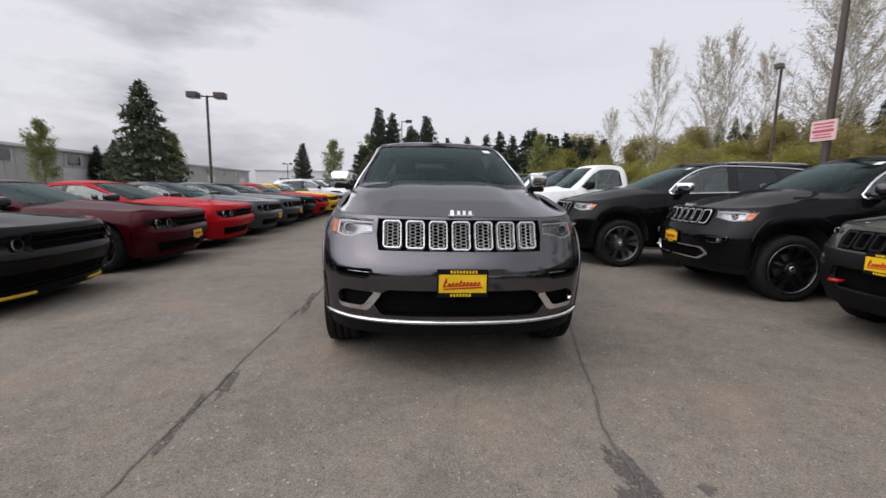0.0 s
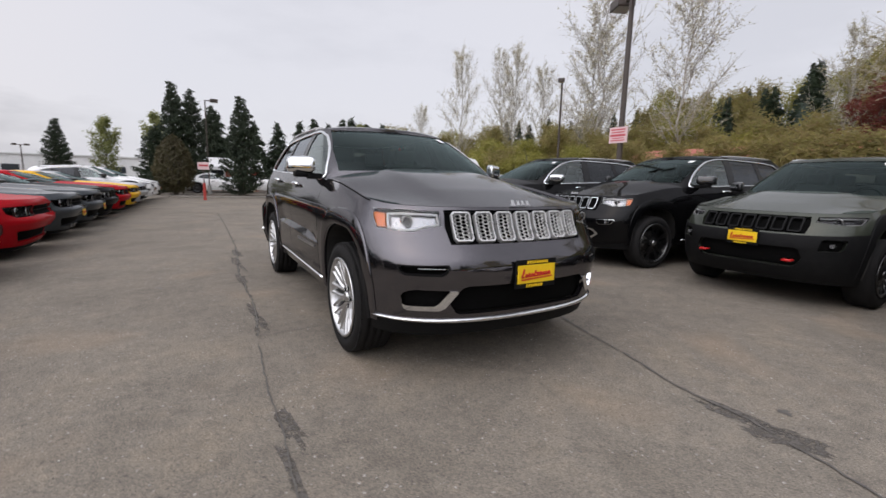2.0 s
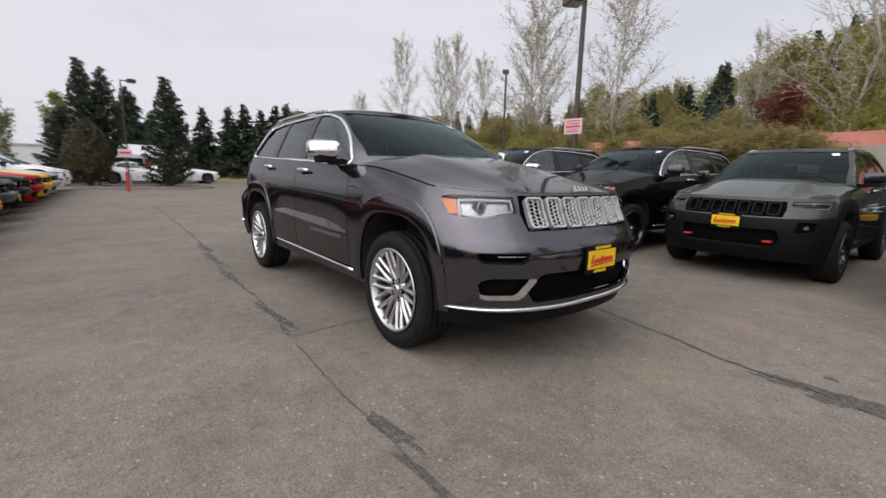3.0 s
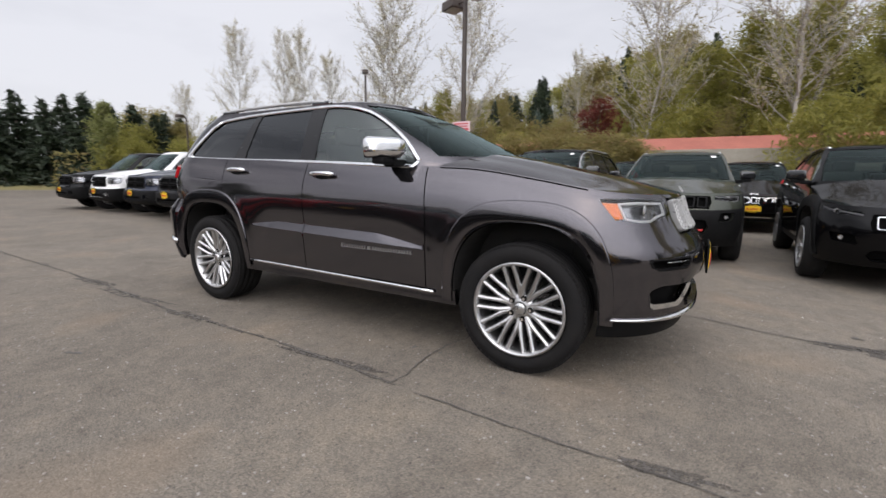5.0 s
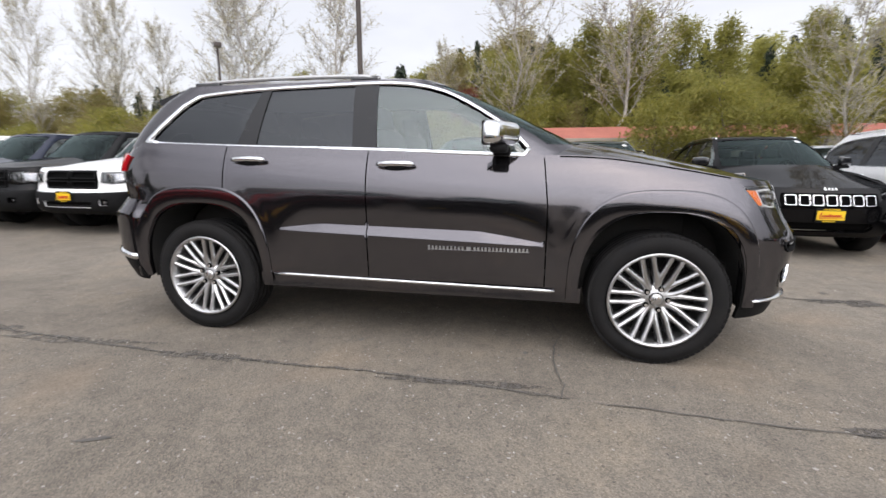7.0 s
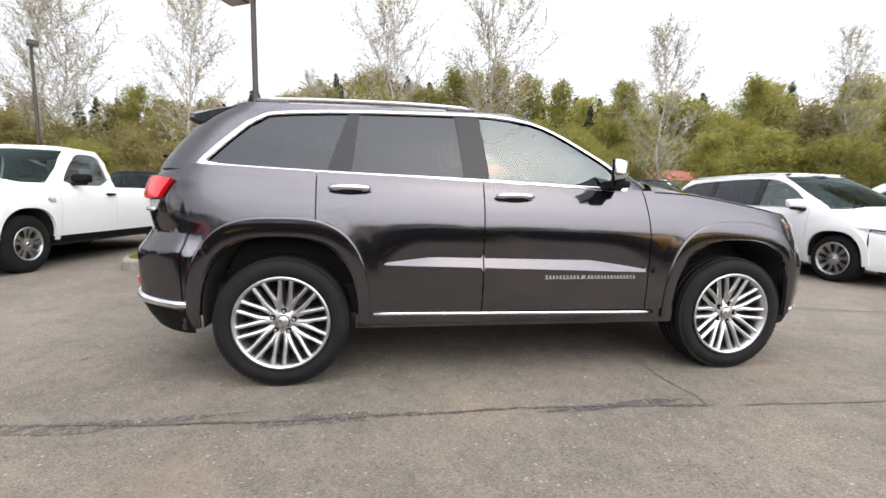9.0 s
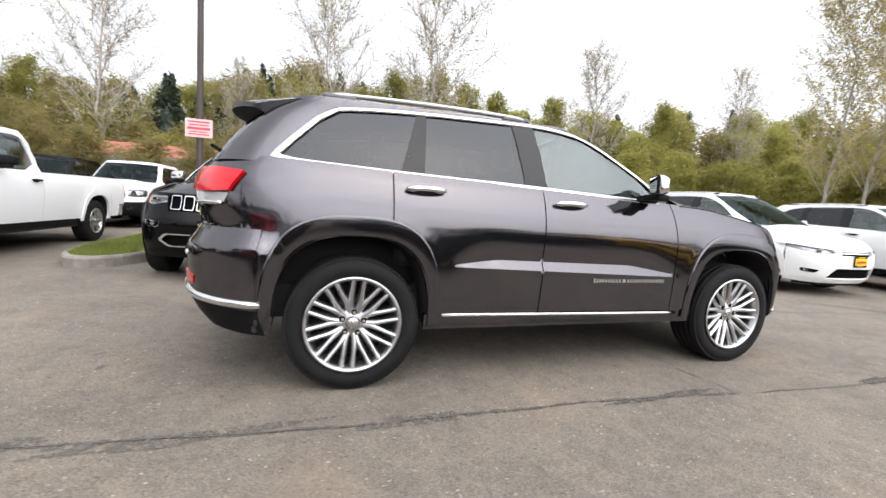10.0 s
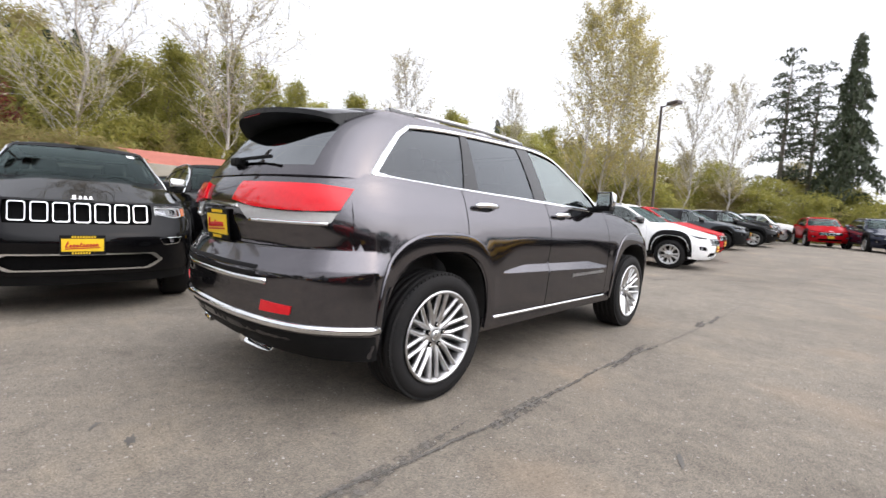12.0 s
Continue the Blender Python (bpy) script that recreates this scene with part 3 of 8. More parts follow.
# loose pale grit lying on the asphalt
M_GRIT = mat_base("pale_loose_grit")
g_nt, g_b = M_GRIT[1], M_GRIT[2]
M_GRIT = M_GRIT[0]
g_geo = g_nt.nodes.new("ShaderNodeNewGeometry")
g_r = ramp_node(g_nt, g_geo.outputs["Random Per Island"], [(0.0, (0.10, 0.09, 0.078)), (0.35, (0.26, 0.24, 0.21)), (0.8, (0.45, 0.43, 0.39)), (1.0, (0.62, 0.60, 0.56))])
g_nt.links.new(g_r.outputs[0], g_b.inputs["Base Color"])
g_b.inputs["Roughness"].default_value = 0.7
grit_v, grit_f = [], []
r_ = random.Random(77)
for i in range(9000):
    x, y = r_.uniform(-6.0, 4.0), r_.uniform(-5.0, 8.5)
    if noise.noise(Vector((x * 0.9, y * 0.9, 4.0))) + 0.35 * noise.noise(Vector((x * 4, y * 4, 9.0))) < r_.uniform(-0.45, 0.35):
        continue
    s_ = 0.0016 + 0.0042 * r_.random() ** 3
    a_, e_ = r_.uniform(0, 6.3), r_.uniform(0.6, 1.5)
    z_ = ground_z(x, y) + 0.001
    ca, sa = math.cos(a_), math.sin(a_)
    k_ = len(grit_v)
    for u, v, h in ((e_, 0, 0.35), (0, 1, 0.3), (-e_, 0, 0.4), (0, -1, 0.3), (0.2, 0.1, 1.0), (0, 0, -0.4)):
        u, v = u * s_ * r_.uniform(0.8, 1.2), v * s_ * r_.uniform(0.8, 1.2)
        grit_v.append((x + u * ca - v * sa, y + u * sa + v * ca, z_ + h * s_))
    for q in range(4):
        grit_f += [(k_ + q, k_ + (q + 1) % 4, k_ + 4), (k_ + (q + 1) % 4, k_ + q, k_ + 5)]
loose_grit = raw("loose_grit", grit_v, grit_f, M_GRIT)
tagged(loose_grit, "pale loose grit scattered over the asphalt", "grit", kind="stuff")

# ---- vehicles ----
def super_arch(yc, zc, a, h, n=2.6, drop=0.5):
    """A wheel arch: a rounded opening that runs on below the sill."""
    pts = [(yc - a, zc - drop)]
    for i in range(25):
        t = math.pi * (1 - i / 24)
        c, s = math.cos(t), math.sin(t)
        pts.append((yc + a * math.copysign(abs(c) ** (2 / n), c), zc + h * abs(s) ** (2 / n)))
    pts.append((yc + a, zc - drop))
    return pts


def band(sh, u0, u1, zlo, zhi, n=40):
    """A strip of a shell between two height lines, as a polygon."""
    us = np.linspace(u0, u1, n)
    return [(u, float(zlo(u))) for u in us] + [(u, float(zhi(u))) for u in us[::-1]]


def make_tyre(R, r, w, seg, parent, tread=True):
    """Tyre round the x axis, outer face at x = 0, going inwards to +w."""
    s = 0.012
    prof = [(r - 0.012, 0.03), (r + 0.006, 0.012), (r + 0.02, 0.004), (r + (R - r) * 0.42, -0.006), (r + (R - r) * 0.75, 0.002), (R - 0.018, 0.014), (R - 0.004, 0.03)]
    k = 4 if tread else 1
    for i in range(k):
        x0 = 0.03 + (w - 0.06) * i / k
        x1 = 0.03 + (w - 0.06) * (i + 1) / k
        prof += [(R, x0 + 0.003), (R, x1 - 0.009), (R - s, x1 - 0.007), (R - s, x1 - 0.001)] if i < k - 1 else [(R, x0 + 0.003), (R, x1)]
    prof += [(R - 0.02, w - 0.012), (r + (R - r) * 0.5, w + 0.004), (r, w - 0.02), (r - 0.01, w - 0.05)]
    v, f = lathe(prof, seg)
    tyre = raw("tyre", v, f, M_RUBBER, parent)
    if tread:
        bm = bmesh.new()
        n = 72
        for i in range(n):
            a = 2 * math.pi * i / n
            for x, tilt in ((0.026, 0.12), (w - 0.03, -0.12)):
                m = Matrix.Rotation(a, 4, "X") @ Matrix.Translation((x, 0, R - 0.0118)) @ Matrix.Rotation(tilt, 4, "Z")
                add_box(bm, 0, 0, 0, 0.026, 0.0285, 0.016, m=m)
        tagged(part("tread", bm, M_RUBBER, tyre), kind="stuff")
    return tyre


def make_wheel(parent, R, r, w, style, alloy, detail=True):
    """Rim, spokes, tyre, disc and cap; outer face towards -x."""
    seg = 60 if detail else 40
    prof = [(r + 0.004, 0.006), (r + 0.006, -0.002), (r - 0.006, -0.006), (r - 0.014, 0.004), (r - 0.022, 0.03), (r - 0.030, 0.06), (r - 0.034, w - 0.05), (r + 0.0, w - 0.02)]
    v, f = lathe(prof, seg)
    v, f = list(v), list(f)
    spokes = []

    def bar(stations, th=0.03):
        # one spoke through (angle, radius, depth, half width), with a ridge
        sv, sf = [], []
        for a, rr, x, ww in stations:
            c, s = math.cos(a), math.sin(a)
            for t, dx in ((-1.75, th), (-1.05, 0.010), (-0.35, 0.0), (0.35, 0.0), (1.05, 0.010), (1.75, th)):
                sv.append((x + dx, rr * c - t * ww * s, rr * s + t * ww * c))
        for q in range(len(stations) - 1):
            b = q * 6
            for k in range(5):
                sf.append((b + k, b + k + 1, b + 6 + k + 1, b + 6 + k))
            sf.append((b + 5, b, b + 6, b + 11))
        return sv, sf

    if style == "mesh10" and detail:
        for sgn in (-1, 1):
            spokes.append(bar([(sgn * 0.10, 0.045, 0.050, 0.014), (sgn * 0.06, 0.085, 0.043, 0.0145), (sgn * 0.070, 0.112, 0.034, 0.0140), (sgn * 0.120, 0.150, 0.026, 0.0122), (sgn * 0.172, 0.205, 0.016, 0.0112), (sgn * 0.198, r - 0.006, 0.004, 0.0122)], 0.04))
        n_sp = 10
    else:
        # a cast face: a polar sheet with the windows left out
        rad = [0.04, 0.075, 0.10, 0.16, r - 0.025, r - 0.008]
        dep = [0.020, 0.022, 0.026, 0.020, 0.012, 0.004]
        per = {"five": 8, "ten": 4, "mesh10": 4}.get(style, 4)
        solid = {"five": (0, 1, 3, 4), "ten": (0, 1), "mesh10": (0, 2)}.get(style, (0, 1))
        b = len(v)
        for k in range(seg):
            a = 2 * math.pi * k / seg
            v += [(dep[i], rad[i] * math.cos(a), rad[i] * math.sin(a)) for i in range(6)]
        for k in range(seg):
            k2 = (k + 1) % seg
            for i in range(5):
                if i in (2, 3) and (k % per) not in solid:
                    continue
                f.append((b + k * 6 + i, b + k * 6 + i + 1, b + k2 * 6 + i + 1, b + k2 * 6 + i))
        n_sp = 0
    wheel = raw("wheel", v, f, alloy, parent)
    for sv, sf in spokes:
        one = raw("spoke", sv, sf, alloy, wheel)
        for i in range(1, n_sp):
            ob = new("spoke", one.data)
            ob.parent = wheel
            ob.matrix_basis = Matrix.Rotation(2 * math.pi * i / n_sp, 4, "X")
    dx = 0.030 if detail and style == "mesh10" else 0.0
    hub, hf = lathe([(0.088, 0.05 + dx), (0.082, 0.026 + dx), (0.058, 0.018 + dx), (0.040, 0.014 + dx)], 24)
    raw("hub_face", hub, hf, alloy, wheel)
    cv, cf = lathe([(0.036, 0.018 + dx), (0.034, 0.004 + dx), (0.026, 0.0 + dx), (0.0, -0.002 + dx)], 24)
    raw("centre_cap", cv, cf, M_SATIN if alloy != M_DARKALLOY else alloy, wheel)
    make_tyre(R, r, w, seg, wheel, detail)
    dv, df = lathe([(0.0, 0.085 + dx), (0.17, 0.085 + dx), (0.172, 0.1 + dx), (0.0, 0.1 + dx)], 28)
    raw("brake_disc", dv, df, M_DISC, wheel)
    dv, df = lathe([(r - 0.03, 0.15), (0.0, 0.15)], 24)
    raw("dust_shield", dv, df, M_UNDER, wheel)
    if detail:
        for i in range(5):
            a = 2 * math.pi * i / 5 + math.pi / 10
            bm = bmesh.new()
            add_cyl(bm, (0.004 + dx, 0.064 * math.cos(a), 0.064 * math.sin(a)), (0.03 + dx, 0.064 * math.cos(a), 0.064 * math.sin(a)), 0.0105, 0.0115, 6)
            nut = part("lug_nut", bm, M_CHROME, wheel)
            # black disc round the nut paints the shade of its pocket
            bm = bmesh.new()
            add_cyl(bm, (0.012 + dx, 0.064 * math.cos(a), 0.064 * math.sin(a)), (0.03 + dx, 0.064 * math.cos(a), 0.064 * math.sin(a)), 0.0165, 0.0165, 12)
            part("lug_pocket", bm, M_VOID, nut)
    return wheel


def dealer_plate(parent, m, frame_mat=M_PLASTIC):
    """Yellow card in a dark frame; its print is drawn as plain strokes."""
    bm = bmesh.new()
    add_box(bm, 0, 0, 0, 0.315, 0.012, 0.175, 0.004)
    fr = part("plate_frame", bm, frame_mat, parent, "black plate frame")
    fr.matrix_basis = m
    bm = bmesh.new()
    add_box(bm, 0, -0.008, 0.0, 0.292, 0.006, 0.112, 0.001)
    card = part("plate_card", bm, M_PLATE, fr, "yellow card with red print")
    bm = bmesh.new()
    rnd = random.Random(4)
    x = -0.118
    for i in range(10):
        h_ = 0.052 if i == 0 else rnd.choice((0.022, 0.024, 0.036))
        z_ = -0.020 + 0.010 * i / 9
        p0, p1 = (x, -0.0125, z_), (x + h_ * 0.35, -0.0125, z_ + h_)
        add_cyl(bm, p0, p1, 0.0055, seg=5)
        add_cyl(bm, p1, (x + 0.016, -0.0125, z_ + h_ * 0.5), 0.0045, seg=5)
        add_cyl(bm, p0, (x + 0.020, -0.0125, z_ + 0.004), 0.0040, seg=5)
        x += 0.028 if i == 0 else 0.0225
    add_cyl(bm, (-0.12, -0.0125, -0.034), (0.12, -0.0125, -0.022), 0.0045, seg=5)
    part("print", bm, M_PLATERED, card, "red print drawn as plain strokes")
    for z in (0.072, -0.072):
        bm = bmesh.new()
        for k in range(9 if z > 0 else 7):
            add_box(bm, -0.07 + 0.019 * k, -0.007, z, 0.012, 0.004, 0.017)
        part("frame_print", bm, M_PLATE, fr, "yellow print drawn as plain bars")
    return fr


def badge_bars(parent, m, widths, h, mat=M_SATIN, name="badge"):
    bm = bmesh.new()
    x = -sum(widths) / 2
    add_box(bm, 0, 0.002, -h * 0.42, sum(widths), 0.002, h * 0.12)
    ob = part(name, bm, mat, parent, "chrome badge drawn as plain bars")
    ob.matrix_basis = m
    bars = {}
    for i, w in enumerate(widths):
        key = (w, i == 0)
        if key not in bars:
            bm = bmesh.new()
            add_box(bm, 0, 0, 0, w * 0.5, 0.006, h * (1.3 if i == 0 else 1.0))
            one = part("badge_bar", bm, mat, ob)
            bars[key] = one.data
        else:
            one = new("badge_bar", bars[key])
            one.parent = ob
        one.matrix_basis = Matrix.Translation((x + w / 2, 0, 0))
        x += w
    return ob


def arch_moulding(tub, h, R, inner, outer, low, sg, mat, car):
    """A wheel arch moulding: crisp outer edge, a face leaning outwards and a rolled lip round the opening."""
    prof = ((0.0, -0.004), (0.0, 0.004), (0.04, 0.0085), (0.10, 0.0110), (0.13, 0.0111), (0.50, 0.0085), (0.90, 0.0050), (0.97, 0.0030), (1.0, -0.003), (1.0, -0.06))
    n = 61
    fs = []

    def spot(t, a, b):
        c, s_ = math.cos(t), math.sin(t)
        e = 2 / 2.9
        return h + a * math.copysign(abs(c) ** e, c), R + b * abs(s_) ** e

    ring = []
    for i in range(n):
        t = math.pi * (1 - i / (n - 1))
        ring.append((spot(t, *outer), spot(t, *inner)))
    (oy, oz), (iy, iz) = ring[0]
    head = [((oy, q), (iy, q)) for q in np.linspace(low, R - 0.02, 6)]
    (py, pz), (qy, qz) = ring[-1]
    tail = [((py, q), (qy, q)) for q in np.linspace(R - 0.02, low, 6)]
    ring = head + ring + tail
    o, i_ = np.array([r_[0] for r_ in ring])[:, None], np.array([r_[1] for r_ in ring])[:, None]
    pr = np.array(prof)[None]
    yz = (o + (i_ - o) * pr[..., :1]).reshape(-1, 2)
    us = tub.u_side(yz[:, 0], yz[:, 1], sg)
    vs = tub.P(us, yz[:, 1]) + tub.N(us, yz[:, 1]) * np.tile(pr[0, :, 1:], (len(ring), 1))
    k = len(prof)
    for i in range(len(ring) - 1):
        for j in range(k - 1):
            q = (i * k + j, i * k + j + 1, (i + 1) * k + j + 1, (i + 1) * k + j)
            fs.append(q if sg > 0 else q[::-1])
    ob = raw("wheel_arch", vs, fs, mat, car)
    ob.data.set_sharp_from_angle(angle=radians(24))
    return ob


def build_vehicle(sp, name, label, category, body, detail=False):
    """One vehicle from its spec, nose at the origin towards -y, standing on z = 0."""
    st = sp.get("step", 0.12) if not detail else 0.05
    car = thing(name, label, category)
    line = arc_curve(sp["line"])
    hubs, R = sp["hubs"], sp["R"]
    aw, ah = sp["arch"]
    fa, fh = aw + 0.09, ah + 0.105

    def disp(y, z):
        d = np.zeros(np.broadcast(y, z).shape)
        for h in hubs:
            rr = (np.abs((y - h) / fa) ** 2.6 + np.abs(np.clip(z - R, 0, None) / fh) ** 2.6) ** (1 / 2.6)
            d = np.maximum(d, 0.5 - 0.5 * np.tanh((rr - 1.05) / 0.045))
        d = d * sp.get("flare", 0.02)
        if sp.get("shelf"):
            ks = np.clip((y - 4.22) / 0.16, 0, 1)
            up = np.clip((0.90 - z) / 0.095, 0, 1)
            d = d + sp["shelf"] * ks * ks * (3 - 2 * ks) * up
        if sp.get("ledge"):
            y0, y1 = sp["ledge"]
            zt = np.interp(y, [y0, y0 + 0.42, y1 - 0.3, y1], [0.685, 0.75, 0.77, 0.735])
            zb = np.interp(y, [y0, y1], [0.675, 0.727])
            k = np.clip((y - y0) / 0.25, 0, 1) * np.clip((y1 - y) / 0.2, 0, 1)
            up = np.clip((z - zt) / 0.22, 0, 1)
            dn = np.clip((zb - z) / 0.3, 0, 1)
            ramp = np.where(z > zt, -0.020 * (1 - up) ** 2, np.where(z < zb, 0.010 * (1 - dn) ** 2, -0.020 + 0.030 * (zt - z) / np.maximum(zt - zb, 0.004)))
            d = d + k * ramp
        return d

    tub = Shell(0, sp["L"], sp["W"], sp["af"], sp["nf"], sp["ar"], sp["nr"], sp["width"], sp["front"], sp["rear"], line=(sp["l0"], line), disp=disp)
    g = sp["gh"]
    gh = Shell(g["y0"], g["y1"], g["W"], g["af"], g["nf"], g["ar"], g["nr"], g["width"], g["front"], g["rear"], pivot=g["pivot"])

    def S(y, z, sg):
        return (float(tub.u_side(y, z, sg)), z)

    def SP(pts, sg, step=0.05):
        return [S(y, z, sg) for y, z in split_line(pts, step)]

    def FP(pts, step=0.04):
        return [(float(tub.u_front(x, z)), z) for x, z in split_line(pts, step)]

    def RP(pts, sg=1, step=0.04):
        return [(float(tub.u_rear(x, z, sg)), z) for x, z in split_line(pts, step)]

    def GS(pts, sg, step=0.05):
        return [(float(gh.u_side(y, z, sg)), z) for y, z in split_line(pts, step)]

    yb0, yb1 = sp["ybump"]
    ub = float(tub.u_side(yb0, 0.8))
    zb = sp["zb"]

    def topline(u, shell=tub):
        y = float(tub.P(abs(u), sp["l0"])[1])
        return float(line(y)) - 0.004

    arches = {}
    for sg in (-1, 1):
        for k, h in enumerate(hubs):
            arches[sg, k] = [S(y, z, sg) for y, z in super_arch(h, R, aw, ah)]

    # front bumper with its openings
    holes, lamps = [], {}
    grille = FP(sp["grille"]) if "grille" in sp else None
    if grille:
        holes.append(grille)
    for sg in (-1, 1):
        hl = []
        for kind, a, z in sp["headlight"]:
            hl.append(((float(tub.u_front(a, z)) * sg) if kind == "f" else S(a, z, sg)[0], z))
        lamps[sg] = split_line(hl, 0.05)
        holes.append(lamps[sg])
    openings = []
    for o in sp.get("openings", []):
        for sg in ((-1, 1) if o.get("pair") else (1,)):
            pl = smooth_poly([(float(tub.u_front(x, z)) * sg if sg < 0 else float(tub.u_front(x, z)), z) for x, z in split_line(o["poly"], 0.08)], 1)
            openings.append((o, sg, pl))
            holes.append(pl)
    low = sp.get("zb_front", zb)
    bpoly = band(tub, -ub, ub, lambda u: low + 0.03 * (abs(u) / ub) ** 4, topline)
    panel("front_bumper", tub, bpoly, body, car, holes + [arches[-1, 0], arches[1, 0]], st * 0.9, rim=0.03)
    if sp.get("lip"):
        z0, z1 = sp["lip"]
        panel("lower_valance", tub, band(tub, -ub * sp.get("lip_run", 0.86), ub * sp.get("lip_run", 0.86), lambda u: z0, lambda u: z1), M_PLASTIC, car, [arches[-1, 0], arches[1, 0]], st * 1.2, off=-sp.get("lip_in", 0.03), rim=0.02, label="black plastic valance")
    if sp.get("cladding"):
        cz = sp["cladding"]
        cl_holes = [pl for o, sg, pl in openings] + [arches[-1, 0], arches[1, 0]]
        panel("lower_cladding", tub, band(tub, -ub, ub, lambda u: low - 0.01, lambda u: cz + 0.05 * (abs(u) / ub) ** 3), M_PLASTIC, car, cl_holes, st, off=0.008, rim=0.03, label="black plastic lower bumper")
    if grille:
        back = panel("grille", tub, grille, M_VOID, car, (), 0.08, off=-0.035, rim=0, label="black grille backing")
        for (x0, x1, z0, z1) in sp.get("slots", []):
            outer = smooth_poly(FP([(x0, z0), (x1, z0), (x1, z1), (x0, z1)], 0.06), 1)
            e = sp.get("slot_edge", 0.0080)
            inner = smooth_poly(FP([(x0 + e, z0 + e), (x1 - e, z0 + e), (x1 - e, z1 - e), (x0 + e, z1 - e)], 0.05), 1)
            fr = panel("grille_slot", tub, outer, sp.get("slot_mat", M_CHROME), back, [inner], 0.05, off=0.012, rim=0.035, label="rounded grille slot frame")
            if sp.get("honeycomb") and detail:
                vs, fs = [], []
                cw, rh = (x1 - x0 - 2 * e) / 3.0, 0.021
                nr = int((z1 - z0 - 2 * e) / rh) + 1
                for r_ in range(nr + 1):
                    for c_ in range(4):
                        cx = x0 + e + cw * c_
                        cz = z0 + e + rh * (r_ + (0.5 if c_ % 2 else 0.0))
                        ring = []
                        for rad in (1.05, 0.71):
                            for kk in range(6):
                                aa = math.pi / 3 * kk
                                px, pz = cx + cw * 0.667 * rad * math.cos(aa), cz + rh * 0.577 * rad * math.sin(aa)
                                px, pz = min(max(px, x0 + e * 0.7), x1 - e * 0.7), min(max(pz, z0 + e * 0.7), z1 - e * 0.7)
                                ring.append((px, pz))
                        b = len(vs)
                        us = np.array([float(tub.u_front(p[0], p[1])) for p in ring])
                        zs = np.array([p[1] for p in ring])
                        pp = tub.P(us, zs) + tub.N(us, zs) * np.array([[0.004]] * 6 + [[-0.006]] * 6)
                        vs += list(pp)
                        for kk in range(6):
                            k2 = (kk + 1) % 6
                            fs.append((b + kk, b + k2, b + 6 + k2, b + 6 + kk))
                raw("honeycomb", vs, fs, M_GRILLE, fr, "silver honeycomb insert", False)
        for (x0, x1, z0, z1) in sp.get("bars", []):
            panel("grille_bar", tub, FP([(x0, z0), (x1, z0), (x1, z1), (x0, z1)], 0.08), sp.get("slot_mat", M_CHROME), back, (), 0.06, off=0.0, rim=0.03)
    for o, sg, pl in openings:
        panel(o["name"], tub, pl, M_VOID, car, (), 0.09, off=-0.045, rim=0, label="black recess in the bumper")
        if o.get("ring"):
            pa = np.array(pl)
            c = pa.mean(0)
            inn = [tuple(p) for p in (c + (pa - c) * np.array(o.get("inner", (0.93, 0.82))) + np.array(o.get("shift", (0, 0))) * np.array((sg, 1)))]
            panel("bezel", tub, pl, M_CHROME if o["ring"] == "chrome" else M_PLASTIC, car, [inn], 0.06, off=0.006, rim=0.03, label="bright bezel round the lamp recess")
        if o.get("blade"):
            zz = float(np.mean([q[1] for q in pl]))
            us_b = np.linspace(float(tub.u_front(0.565, zz)), float(tub.u_front(0.72, zz)), 8) * sg
            strip("fog_blade", tub, [(u, zz + 0.006) for u in us_b], 0.007, M_SATIN, car, off=-0.008, thick=0.01, label="silver blade in the lamp recess")
        if o.get("lamp"):
            x, z = o["lamp"]
            u = float(tub.u_front(x, z)) * sg
            p = tub.P(np.array([u]), np.array([z]))[0]
            bm = bmesh.new()
            add_cyl(bm, (p[0], p[1] + 0.015, p[2]), (p[0], p[1] + 0.06, p[2]), 0.022, 0.02, 16)
            part("fog_lamp", bm, M_LAMPCUP, car, "round fog lamp")
    # lamps in front
    for sg in (-1, 1):
        lp = lamps[sg]
        hou = panel("headlight", tub, lp, M_LAMPCUP if sp.get("bright_lamp", True) else M_GLOSSBLACK, car, (), 0.08, off=-0.04, rim=0, label="headlamp with projector lens")
        panel("lens", tub, lp, M_CLEAR if sp.get("bright_lamp", True) else M_SMOKED, hou, (), 0.07, off=0.001, rim=0)
        if sp.get("amber"):
            am = [((float(tub.u_front(a, z)) * sg) if kind == "f" else S(a, z, sg)[0], z) for kind, a, z in sp["amber"]]
            panel("side_marker", tub, split_line(am, 0.05), M_AMBER, hou, (), 0.05, off=-0.012, rim=0.02, label="amber corner lens")
        for x, z, rad in sp.get("projectors", []):
            u = float(tub.u_front(x, z)) * sg
            p = tub.P(np.array([u]), np.array([z]))[0]
            bm = bmesh.new()
            add_cyl(bm, (p[0], p[1] + 0.012, p[2]), (p[0], p[1] + 0.07, p[2]), rad, rad * 0.9, 20)
            part("projector", bm, M_GLOSSBLACK, hou, "dark projector lens")
            bm = bmesh.new()
            v_, f_ = tube([(p[0] + (rad + 0.006) * math.cos(a), p[1] + 0.012, p[2] + (rad + 0.006) * math.sin(a)) for a in np.linspace(0, 2 * math.pi, 20, endpoint=False)], 0.004, 6, True)
            bm.free()
            raw("projector_ring", v_, f_, M_SATIN, hou)
        if sp.get("drl"):
            ln = [((float(tub.u_front(a, z)) * sg) if kind == "f" else S(a, z, sg)[0], z) for kind, a, z in sp["drl"]]
            strip("light_pipe", tub, dense(ln), 0.014, M_STICKER, hou, off=-0.02, thick=0.01, label="white light strip")

